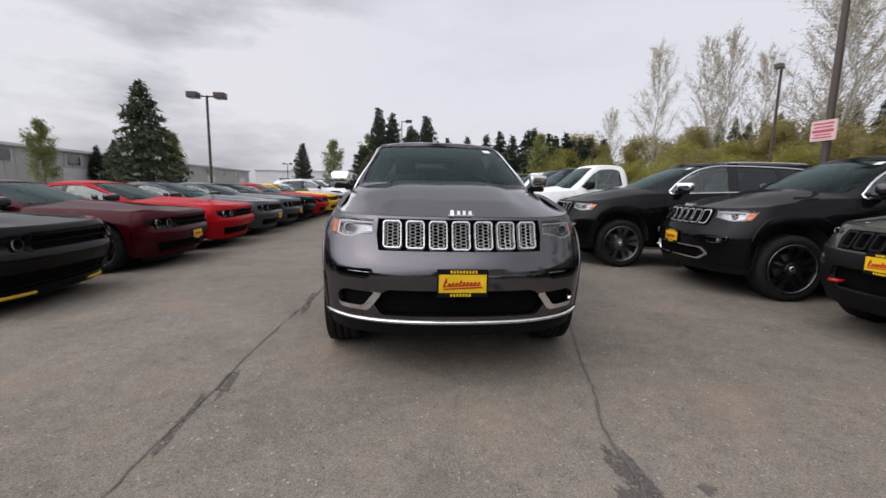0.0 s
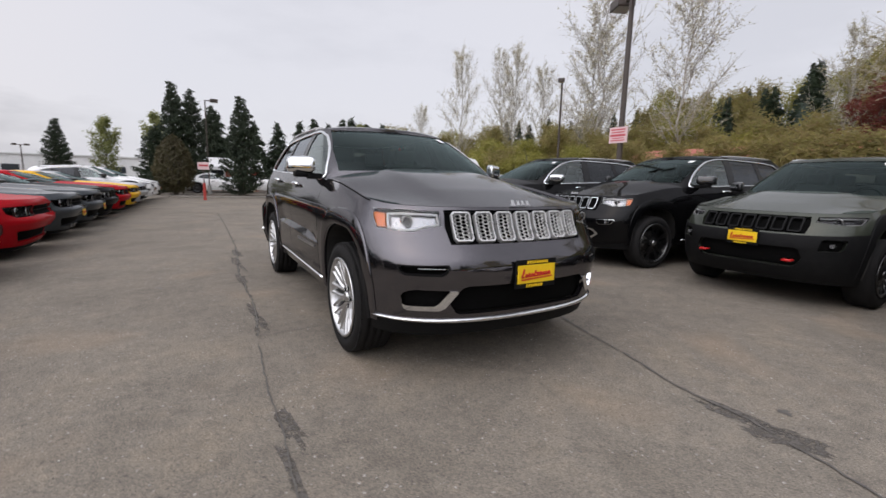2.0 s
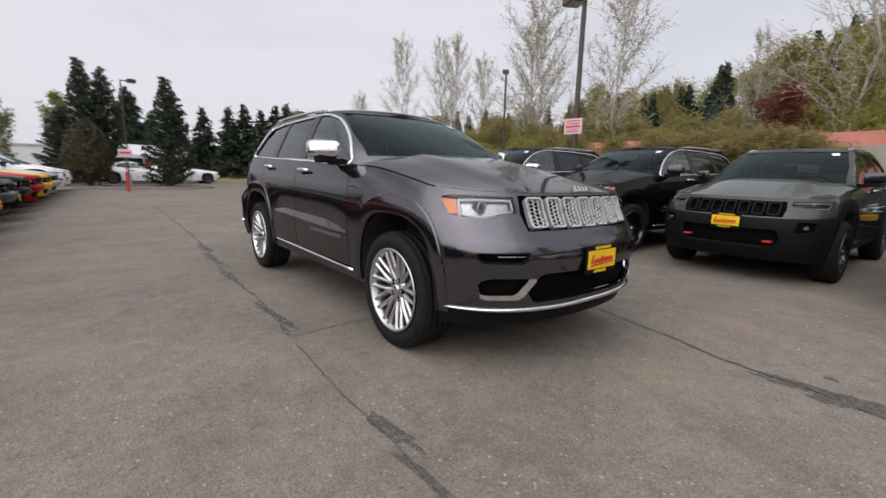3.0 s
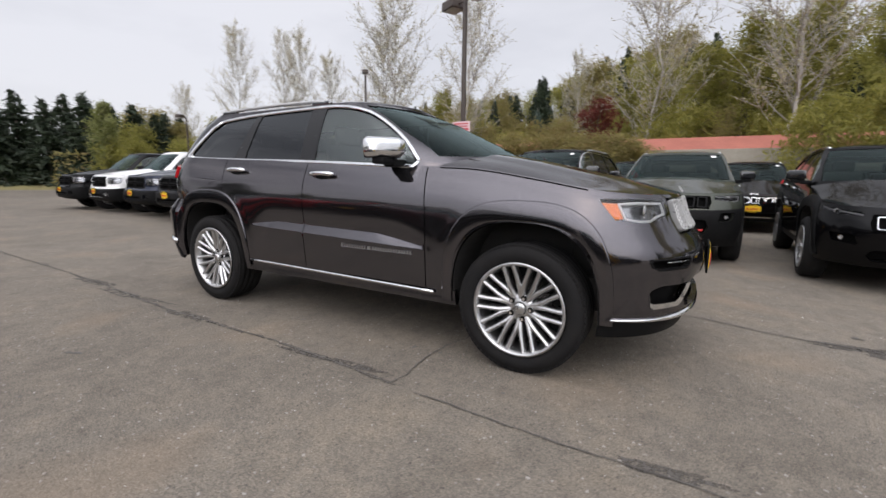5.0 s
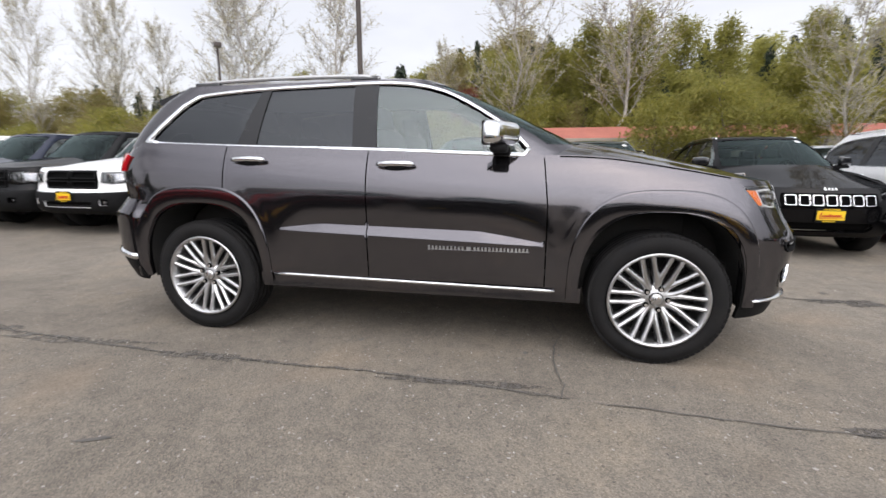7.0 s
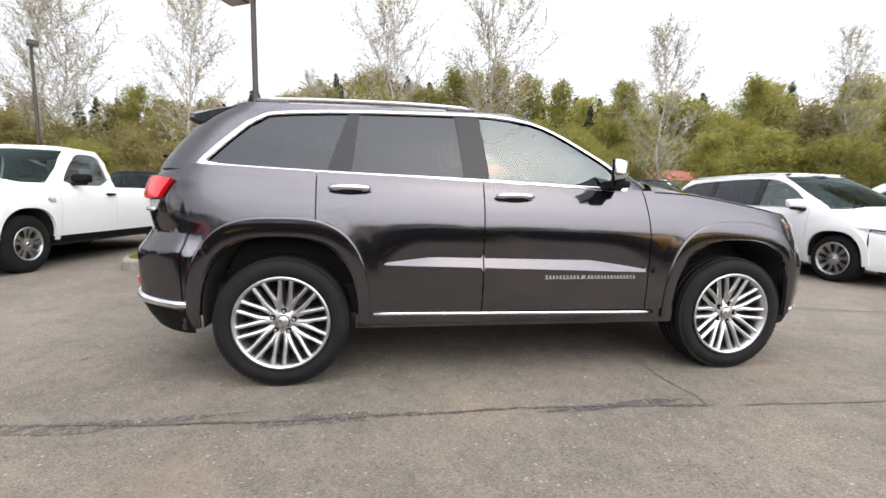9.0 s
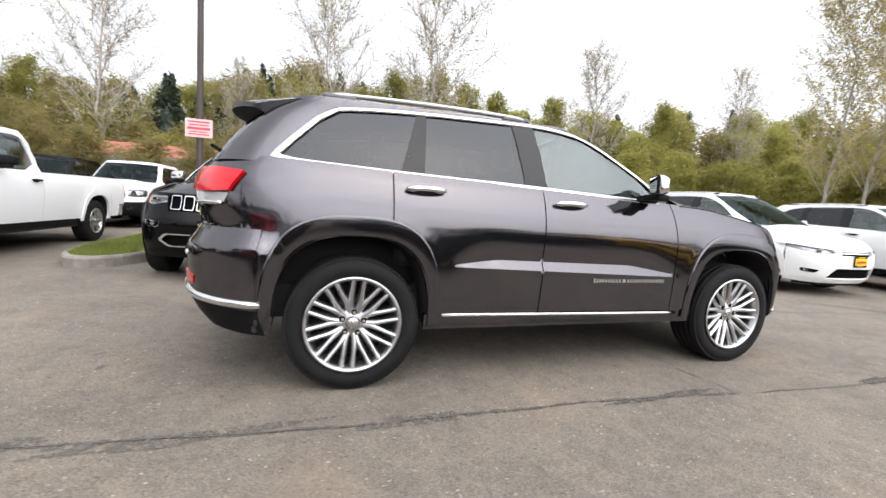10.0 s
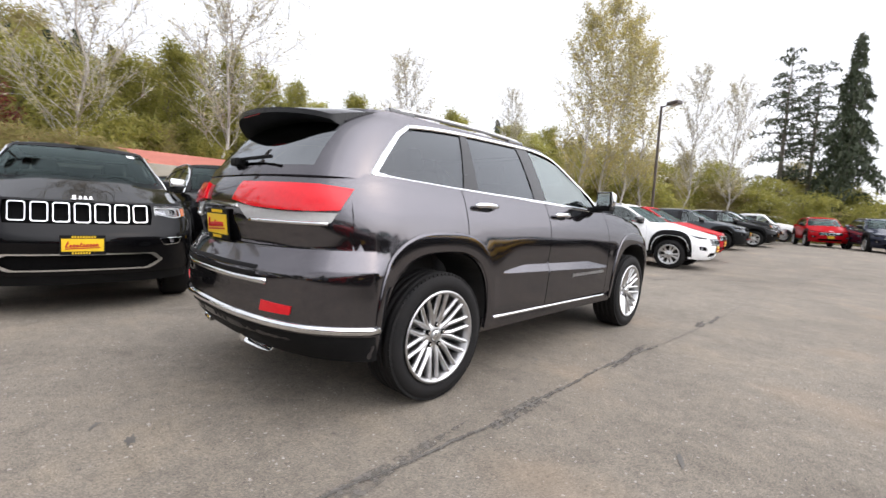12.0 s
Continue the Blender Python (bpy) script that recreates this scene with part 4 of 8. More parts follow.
    # flanks
    def door_lines(sg):
        if not sp.get("ledge"):
            return []
        y0, y1 = sp["ledge"]
        ys = np.linspace(y0 + 0.02, y1 - 0.02, 40)
        zt = np.interp(ys, [y0, y0 + 0.42, y1 - 0.3, y1], [0.685, 0.75, 0.77, 0.735])
        zbl = np.interp(ys, [y0, y1], [0.675, 0.727])
        out = []
        for dz in (-0.004, 0.004):
            out.append([S(y, z + dz, sg) for y, z in zip(ys, zt)])
            out.append([S(y, z + dz - 0.002, sg) for y, z in zip(ys, zbl)])
        return out + belt_lines(sg)

    def belt_lines(sg):
        if not sp.get("ledge"):
            return []
        return [[S(y, qq * float(line(y)) / sp["l0"], sg) for y in np.linspace(0.75, 4.35, 70)] for qq in (1.015, 1.03, 1.04, 1.047, 1.054, 1.061, 1.075)]
    d = sp["doors"]
    ys0, zs0 = sp["sill"]
    for sg in (-1, 1):
        ar = [arches[sg, 0], arches[sg, 1]]
        gap = 0.004

        def edge_top(y0, y1, n=14):
            return [(y, float(line(y)) - 0.002) for y in np.linspace(y0, y1, n)]
        fd = sp.get("door_slant", 0.0)
        panel("fender", tub, SP([(yb0, zs0 + 0.0), (d[0] - gap, zs0)] + [(d[0] - gap, 0.9)] + edge_top(d[0] - gap + fd, yb0)[0:], sg), body, car, ar, st, rim=0.03, creases=belt_lines(sg))
        doors = list(zip(d[:-1], d[1:]))
        for i, (a, b) in enumerate(doors):
            last = i == len(doors) - 1
            pts = [(a + gap, zs0), (b - gap, zs0), (b - gap, 0.9)]
            rk = sp.get("rear_kick", 0.0)
            s0 = fd if i == 0 else 0
            nm = "front_door" if i == 0 else "rear_door"
            pts += edge_top(b - gap - (rk if last else 0), a + gap + s0) + [(a + gap, 0.9)]
            dr = panel(nm, tub, SP(pts, sg), body, car, ar, st, rim=0.02, creases=door_lines(sg))
            # handle
            hy = b - sp.get("handle_in", 0.19)
            hz = float(line(hy)) - sp.get("handle_down", 0.085)
            hw = sp.get("handle_w", 0.24)
            us = np.array([S(y, hz, sg)[0] for y in np.linspace(hy - hw / 2, hy + hw / 2, 9)])
            pp, nn = tub.P(us, np.full(9, hz)), tub.N(us, np.full(9, hz))
            arc = [p + n * (0.004 + 0.036 * math.sin(math.pi * (0.08 + 0.84 * t / 8)) ** 0.6) for t, (p, n) in enumerate(zip(pp, nn))]
            v_, f_ = tube(arc, [0.010] + [0.018] * 7 + [0.010], 8)
            raw("handle", v_, f_, sp.get("handle_mat", M_CHROME), dr, "door handle")
            # flat black patch on the skin paints the shade of the handle's hollow
            cup = smooth_poly([S(y, z, sg) for y, z in ((hy - 0.07, hz - 0.03), (hy + 0.07, hz - 0.03), (hy + 0.07, hz + 0.02), (hy - 0.07, hz + 0.02))], 2)
            panel("handle_cup", tub, cup, M_PLASTIC, dr, (), 0.05, off=0.002, rim=0, label="flat dark patch painting the shade of the recess behind the handle")
        e = sp.get("quarter_end", yb1)
        panel("quarter_panel", tub, SP([(d[-1] + gap, zs0), (yb1, zs0), (yb1, sp["zbump_r"]), (e, sp["zbump_r"] + 0.01), (e, float(line(e)) - 0.002)] + edge_top(e, d[-1] + gap - sp.get("rear_kick", 0)) + [(d[-1] + gap, 0.9)], sg), body, car, ar, st, rim=0.03, creases=belt_lines(sg))
        panel("rocker", tub, SP([(hubs[0] + aw - 0.02, zs0 - 0.10), (hubs[1] - aw + 0.02, zs0 - 0.10), (hubs[1] - aw + 0.02, zs0 - 0.004), (hubs[0] + aw - 0.02, zs0 - 0.004)], sg), sp.get("rocker_mat", body), car, (), st, off=-0.01, rim=0.04)
        for k, h in enumerate(hubs):
            if sp.get("moulded_arch"):
                arch_moulding(tub, h, R, (aw, ah), sp["moulded_arch"], zs0 - 0.06, sg, sp.get("arch_mat", body), car)
            outer = [S(y, z, sg) for y, z in super_arch(h, R, fa - 0.015, fh - 0.012)]
            cut = [S(y, z, sg) for y, z in ((h - 1.2, -0.5), (h + 1.2, -0.5), (h + 1.2, zs0 - 0.05), (h - 1.2, zs0 - 0.05))]
            if not sp.get("moulded_arch"):
                panel("wheel_arch", tub, outer, sp.get("arch_mat", body), car, [arches[sg, k], cut], st * 0.8, off=sp.get("arch_off", 0.010), rim=0.045, label=sp.get("arch_label", ""))
            # liner
            vs, fs = [], []
            arcp = super_arch(h, R, aw - 0.004, ah - 0.004, drop=0.03)
            for y, z in arcp:
                xx = float(tub.half(y, z)) - 0.01
                vs += [(sg * xx, y, z), (sg * (xx - 0.34), y, z)]
            for i in range(len(arcp) - 1):
                fs.append((2 * i, 2 * i + 1, 2 * i + 3, 2 * i + 2))
            n0 = len(vs)
            vs += [(sg * (float(tub.half(h, R)) - 0.35), y, z) for y, z in arcp]
            fs.append(tuple(range(n0, len(vs))))
            raw("wheel_liner", vs, fs, M_UNDER, car, "", False)
        if sp.get("sill_strip"):
            y0, y1, z0, z1, wd = sp["sill_strip"]
            strip("sill_strip", tub, [S(y, z, sg) for y, z in dense([(y0, z0), (y1, z1)], 0.1)], wd, M_CHROME, car, thick=0.014, label="chrome sill strip")
        if sp.get("side_strip"):
            y0, y1, z0, z1, wd = sp["side_strip"]
            strip("side_moulding", tub, [S(y, z, sg) for y, z in dense([(y0, z0), (y1, z1)], 0.1)], wd, sp.get("side_strip_mat", M_PLASTIC), car, thick=0.016)
        if sp.get("side_badge"):
            y0, z0, ws, hh = sp["side_badge"]
            u, z = S(y0, z0, sg)
            p = tub.P(np.array([u]), np.array([z]))[0]
            badge_bars(car, Matrix.Translation((p[0] + sg * 0.003, p[1], p[2])) @ Matrix.Rotation(sg * math.pi / 2, 4, "Z"), ws, hh, M_ALLOY)

    # tail
    us = float(tub.u_side(yb1, 0.6))
    full = 2 * tub.umax
    zr0, zr1 = sp["rear_bumper"]
    rb_holes = [arches[1, 1], [(full - u if u > 0 else full + u, z) for u, z in arches[-1, 1]]]
    panel("rear_bumper", tub, band(tub, us, full - us, lambda u: zr0 + sp.get("rear_sweep", 0.05) * abs((u - tub.umax) / (tub.umax - us)) ** 3, lambda u: zr1), sp.get("rear_bumper_mat", body), car, rb_holes, st, off=sp.get("rb_off", 0.0), rim=0.03, creases=[[(u, z_) for u in np.linspace(us + 0.01, full - us - 0.01, 60)] for z_ in (0.80, 0.81, 0.85, 0.885)] if sp.get("shelf") else ())
    qe = sp.get("quarter_end", yb1)
    uq = float(tub.u_side(qe, 1.0))
    tails, th = {}, []
    for sg in (-1, 1):
        tl = []
        for kind, a, z in sp["taillight"]:
            u = float(tub.u_rear(a, z)) if kind == "r" else S(a, z, 1)[0]
            tl.append((u if sg > 0 else full - u, z))
        tails[sg] = split_line(tl, 0.05)
        th.append(tails[sg])
    gate = band(tub, uq, full - uq, lambda u: zr1 + 0.006, lambda u: float(line(float(tub.P(min(u, full - u), 1.0)[1]))) - 0.002)
    panel("tailgate", tub, gate, body, car, th, st, rim=0.03)
    for sg in (-1, 1):
        panel("tail_light", tub, tails[sg], M_TAILRED, car, (), st, off=sp.get("lamp_off", 0.006), rim=0.04, label="red tail lamp lens")
        if sp.get("reverse_lamp"):
            rl = []
            for kind, a, z in sp["reverse_lamp"]:
                u = float(tub.u_rear(a, z)) if kind == "r" else S(a, z, 1)[0]
                rl.append((u if sg > 0 else full - u, z))
            rev = panel("reverse_lamp", tub, split_line(rl, 0.05), M_CLEARLAMP, car, (), 0.06, off=0.006, rim=0.02, label="clear reverse lamp with chrome edge")
            ue_ = [u if sg > 0 else full - u for u in np.linspace(float(tub.u_rear(0.38, 1.03)), S(4.54, 1.03, 1)[0], 14)]
            strip("lamp_edge", tub, [(u, 1.030) for u in ue_], 0.022, M_CHROME, rev, off=0.010, thick=0.012)

    # bonnet
    y_c, z_c, hcrown = sp["cowl"]
    ns, nv = (33, 25) if detail else (17, 11)
    ua = float(tub.u_side(sp.get("hood_side", yb0), 1.0))
    vs = []
    ez = lambda y: float(tub.P(np.array([float(tub.u_side(y, float(line(y))))]), np.array([float(line(y))]))[0][0])
    F = [tub.P(np.array([s_ * ua]), np.array([topline(s_ * ua) + 0.002]))[0] for s_ in np.linspace(-1, 1, ns)]
    yb = sp.get("hood_back", y_c + 0.2)
    for i, s_ in enumerate(np.linspace(-1, 1, ns)):
        for v_ in np.linspace(0, 1, nv):
            yB = y_c + (yb - y_c) * abs(s_) ** 2.2
            y = F[i][1] + (yB - F[i][1]) * v_
            y1 = F[-1][1] + (yb - F[-1][1]) * v_
            e1 = ez(y1)
            fx = F[i][0] / F[-1][0]
            x = (fx + (s_ - fx) * v_) * e1
            a = abs(x) / e1
            z = float(line(y1)) * (1 - v_) ** 0 + 0.0
            zl = float(line(y)) if v_ < 0.01 else float(line(y1))
            zc = hcrown * (1 - (1 - v_) ** 2.6) * (1 - a ** sp.get("hood_flat", 2.4))
            bul = sp.get("bulge", 0.018) * (0.5 - 0.5 * math.tanh((a - sp.get("bulge_w", 0.55)) / 0.05)) * min(1, v_ * 3)
            vs.append((x, y, F[i][2] + (zl - F[i][2]) * min(1, v_ * 1.0) + zc + bul if v_ > 0 else F[i][2]))
    fs = [(i * nv + k, (i + 1) * nv + k, (i + 1) * nv + k + 1, i * nv + k + 1) for i in range(ns - 1) for k in range(nv - 1)]
    raw("bonnet", vs, fs, body, car)
    bm = bmesh.new()
    add_box(bm, 0, y_c + 0.22, z_c - 0.055, 2 * (g["W"] - 0.22), 0.36, 0.03, 0.01)
    part("cowl", bm, M_PLASTIC, car, "black cowl under the windscreen")

    # cabin
    zt = g["top"]
    full_g = gh.umax
    dl = g["dlo"]
    ws_poly = [(float(gh.u_front(x, z)), z) for x, z in split_line(g["screen"], 0.06)]
    bk = [(float(gh.u_rear(x, z)), z) for x, z in split_line(g["back"], 0.06)]
    side_holes = {sg: GS(smooth_poly(dl, 1), sg) for sg in (-1, 1)}
    for sg in (-1, 1):
        bl = lambda u: float(line(float(gh.P(abs(u), 1.25)[1]))) - 0.03 if abs(u) > 0.4 else g.get("zfront", float(line(g["y0"])))
        fr_poly = band(gh, 0 if sg > 0 else -full_g, full_g if sg > 0 else 0, bl, lambda u: zt, 60)
        hs = [side_holes[sg]]
        hs.append(ws_poly)
        hs.append([(u, z) if sg > 0 else (-u, z) for u, z in bk])
        panel("cabin_frame", gh, fr_poly, body, car, hs, st, rim=0.03)
        for nm, poly, mt in g["panes"]:
            panel(nm, gh, GS(poly, sg), mt, car, [], 0.15, off=-0.012, rim=0)
        for poly in g.get("pillars", []):
            panel("pillar_trim", gh, GS(poly, sg), M_PILLAR, car, (), 0.08, off=-0.006, rim=0.01, label="black pillar trim")
        if g.get("chrome"):
            ln = GS(smooth_poly(dl, 1), sg)
            ln = ln + [ln[0]]
            strip("window_trim", gh, ln, g["chrome"], M_CHROME, car, off=0.002, thick=0.010, label="chrome trim round the side windows")
        # mirror
        my, mz = sp["mirror"]
        mx = float(gh.half(my, mz)) if mz > 1.0 else 0.8
        bm = bmesh.new()
        def swept(b_, mx=mx, sg=sg):
            for v_ in b_.verts:
                v_.co.y += 0.55 * (sg * v_.co.x - mx - 0.155)
        add_box(bm, sg * (mx + 0.16), my, mz + 0.035, 0.205, 0.15, 0.15, 0.05, seg=4)
        for v in bm.verts:
            # the cap narrows forwards and outwards
            fw = (v.co.y - my) / 0.075
            ow = (sg * v.co.x - mx - 0.16) / 0.103
            v.co.z = mz + 0.03 + (v.co.z - mz - 0.03) * (0.90 + 0.12 * fw) * (1 - 0.10 * max(0, ow))
            v.co.y = my + (v.co.y - my) * (0.72 - 0.10 * ow)
        swept(bm)
        mir = part("mirror", bm, sp.get("mirror_mat", M_CHROME), car, sp.get("mirror_label", "chrome capped door mirror"), smooth=True)
        bm = bmesh.new()
        add_box(bm, sg * (mx + 0.135), my + 0.01, mz - 0.048, 0.16, 0.10, 0.045, 0.018)
        add_box(bm, sg * (mx + 0.04), my, mz - 0.06, 0.14, 0.10, 0.05, 0.015)
        part("mirror_base", bm, M_PLASTIC, mir, "black mirror base")
        bm = bmesh.new()
        add_box(bm, sg * (mx + 0.152), my + 0.050, mz + 0.034, 0.170, 0.012, 0.130, 0.005)
        swept(bm)
        bez = part("mirror_back", bm, M_PLASTIC, mir, "black surround of the mirror glass")
        bm = bmesh.new()
        add_box(bm, sg * (mx + 0.152), my + 0.057, mz + 0.034, 0.150, 0.006, 0.108, 0.002)
        swept(bm)
        part("mirror_glass", bm, M_MIRROR, mir)
    panel("windscreen", gh, ws_poly, M_WINDSHIELD, car, (), 0.15, off=-0.006, rim=0)
    panel("rear_window", gh, bk, M_REARGLASS, car, (), 0.15, off=-0.006, rim=0)
    # roof
    un = 60 if detail else 30
    rn = 8
    crown = arc_curve(g["crown"])
    usamp = np.linspace(0, gh.umax, un)
    edge = gh.P(usamp, np.full(un, zt))
    vs, fs = [], []
    for sg in (-1, 1):
        b = len(vs)
        for p in edge:
            for k in range(rn):
                a = 1 - k / (rn - 1)
                vs.append((sg * p[0] * a, p[1], zt + float(crown(p[1])) * (1 - a ** 3.0)))
        for i in range(un - 1):
            for k in range(rn - 1):
                q = (b + i * rn + k, b + i * rn + k + 1, b + (i + 1) * rn + k + 1, b + (i + 1) * rn + k)
                fs.append(q if sg > 0 else q[::-1])
    raw("roof", vs, fs, sp.get("roof_mat", body), car)
    raw("headliner", [(v[0] * 0.95, v[1], v[2] - 0.035) for v in vs], [f[::-1] for f in fs], M_LINER, car, "pale cloth headliner")
    if sp.get("rails"):
        y0, y1, zr = sp["rails"]
        for sg in (-1, 1):
            pts = []
            for t in np.linspace(0, 1, 15):
                y = y0 + (y1 - y0) * t
                xx = float(gh.P(np.array([float(gh.u_side(y, zt))]), np.array([zt]))[0][0]) - 0.035
                zz = zt + float(crown(y)) * 0.3 + 0.020 * math.sin(math.pi * t) ** 0.25 - 0.006
                pts.append((sg * xx, y, zz))
            v_, f_ = tube(pts, 0.014, 8, False, 1.5)
            raw("roof_rail", v_, f_, sp.get("rail_mat", M_BRIGHT), car, "roof rail")
            for e_ in (1, 13):
                bm = bmesh.new()
                add_box(bm, pts[e_][0], pts[e_][1], pts[e_][2] - 0.014, 0.042, 0.20, 0.036, 0.014)
                part("rail_foot", bm, M_GLOSSBLACK, car, "black roof rail foot")
    if sp.get("bed"):
        y0, y1, zf = sp["bed"]
        wx_ = sp["W"] - 0.09
        zt_ = float(line(y1)) + 0.004
        vs = [(x, y, z) for z in (zt_, zf) for (x, y) in ((-wx_, y0), (wx_, y0), (wx_, y1), (-wx_, y1))]
        vs += [(x, y, zt_) for (x, y) in ((-sp["W"] + 0.052, y0 - 0.03), (sp["W"] - 0.052, y0 - 0.03), (sp["W"] - 0.052, sp["L"] - 0.01), (-sp["W"] + 0.052, sp["L"] - 0.01))]
        fs = [(4, 5, 6, 7), (0, 1, 5, 4), (1, 2, 6, 5), (2, 3, 7, 6), (3, 0, 4, 7), (8, 9, 1, 0), (9, 10, 2, 1), (10, 11, 3, 2), (11, 8, 0, 3)]
        raw("bed_liner", vs, fs, M_PLASTIC, car, "black load bed liner", False)
    # inside and under
    for nm, args in (("underbody", ((hubs[0] + hubs[1]) / 2, 0.47, 2 * (sp["W"] - 0.26), sp["L"] - 0.75, 0.2)),
                     ("floor_pan", ((hubs[0] + hubs[1]) / 2, 0.40, 2 * (sp["W"] - 0.10), hubs[1] - hubs[0] - 2 * aw - 0.06, 0.16)),
                     ("radiator", (hubs[0] - R - 0.10, 0.56, 2 * (sp["W"] - 0.40), 0.4, 0.4)),
                     ("engine_bay", ((hubs[0] + g["y0"]) / 2 + 0.1, min(0.72, float(line(hubs[0])) - 0.38), 2 * (sp["W"] - 0.36), g["y0"] - 0.3, 0.5))):
        bm = bmesh.new()
        add_box(bm, 0, *args, 0.02)
        part(nm, bm, M_UNDER, car)
    bm = bmesh.new()
    add_box(bm, 0, g["y0"] + 0.42, g["zdash"] - 0.08, 2 * (g["W"] - 0.14), 0.42, 0.17, 0.05)
    part("dashboard", bm, M_SEAT, car)
    for x in (-0.36, 0.36):
        for row, yy in enumerate(g["seats"]):
            bm = bmesh.new()
            add_box(bm, x, yy, g["zdash"] - 0.45, 0.5, 0.52, 0.16, 0.06)
            mm = Matrix.Translation((x, yy + 0.28, g["zdash"] - 0.12)) @ Matrix.Rotation(-0.25, 4, "X")
            add_box(bm, 0, 0, 0, 0.48, 0.14, 0.62, 0.06, m=mm)
            mm = Matrix.Translation((x, yy + 0.37, g["zdash"] + 0.26)) @ Matrix.Rotation(-0.2, 4, "X")
            add_box(bm, 0, 0, 0, 0.24, 0.09, 0.16, 0.04, m=mm)
            part("seat", bm, sp.get("seat_mat", M_SEAT), car, smooth=True)
    v_, f_ = tube([(0.36 + 0.17 * math.cos(a), g["y0"] + 0.72 + 0.07 * math.sin(a), g["zdash"] - 0.02 + 0.16 * math.sin(a)) for a in np.linspace(0, 2 * math.pi, 20, endpoint=False)], 0.016, 6, True)
    raw("steering_wheel", v_, f_, M_PLASTIC, car)
    # wheels
    style, alloy, r, w = sp["wheel"]
    wx = sp["wheel_x"]
    first = make_wheel(car, R, r, w, style, alloy, detail)
    first.matrix_basis = Matrix.Translation((-wx, hubs[0], R)) @ Matrix.Rotation(0.35, 4, "X")
    clone(first, Matrix.Translation((-wx, hubs[1], R)) @ Matrix.Rotation(0.1, 4, "X"), car)
    for h in hubs:
        clone(first, Matrix.Translation((wx, h, R)) @ Matrix.Rotation(math.pi, 4, "Z"), car)
    # plate and badge
    if sp.get("plate"):
        x, z = sp["plate"]
        p = tub.P(np.array([float(tub.u_front(x, z))]), np.array([z]))[0] - np.array((0, 0.012 if sp.get("cladding") else 0, 0))
        dealer_plate(car, Matrix.Translation((x, p[1] - 0.012, z)))
    if "badge" in sp:
        z, ws, hh = sp["badge"]
        p = tub.P(np.array([0.0]), np.array([min(z, topline(0))]))[0]
        badge_bars(car, Matrix.Translation((0, p[1] - 0.004, z)) @ Matrix.Rotation(radians(-35), 4, "X"), ws, hh)
    if sp.get("sticker"):
        x, z = sp["sticker"]
        u = float(gh.u_front(x, z))
        pl = [(u - 0.055, z - 0.018), (u + 0.055, z - 0.018), (u + 0.055, z + 0.018), (u - 0.055, z + 0.018)]
        panel("screen_sticker", gh, pl, M_STICKER, car, (), 0.05, off=0.0, rim=0, label="white stock sticker on the windscreen")
    return car, tub, gh


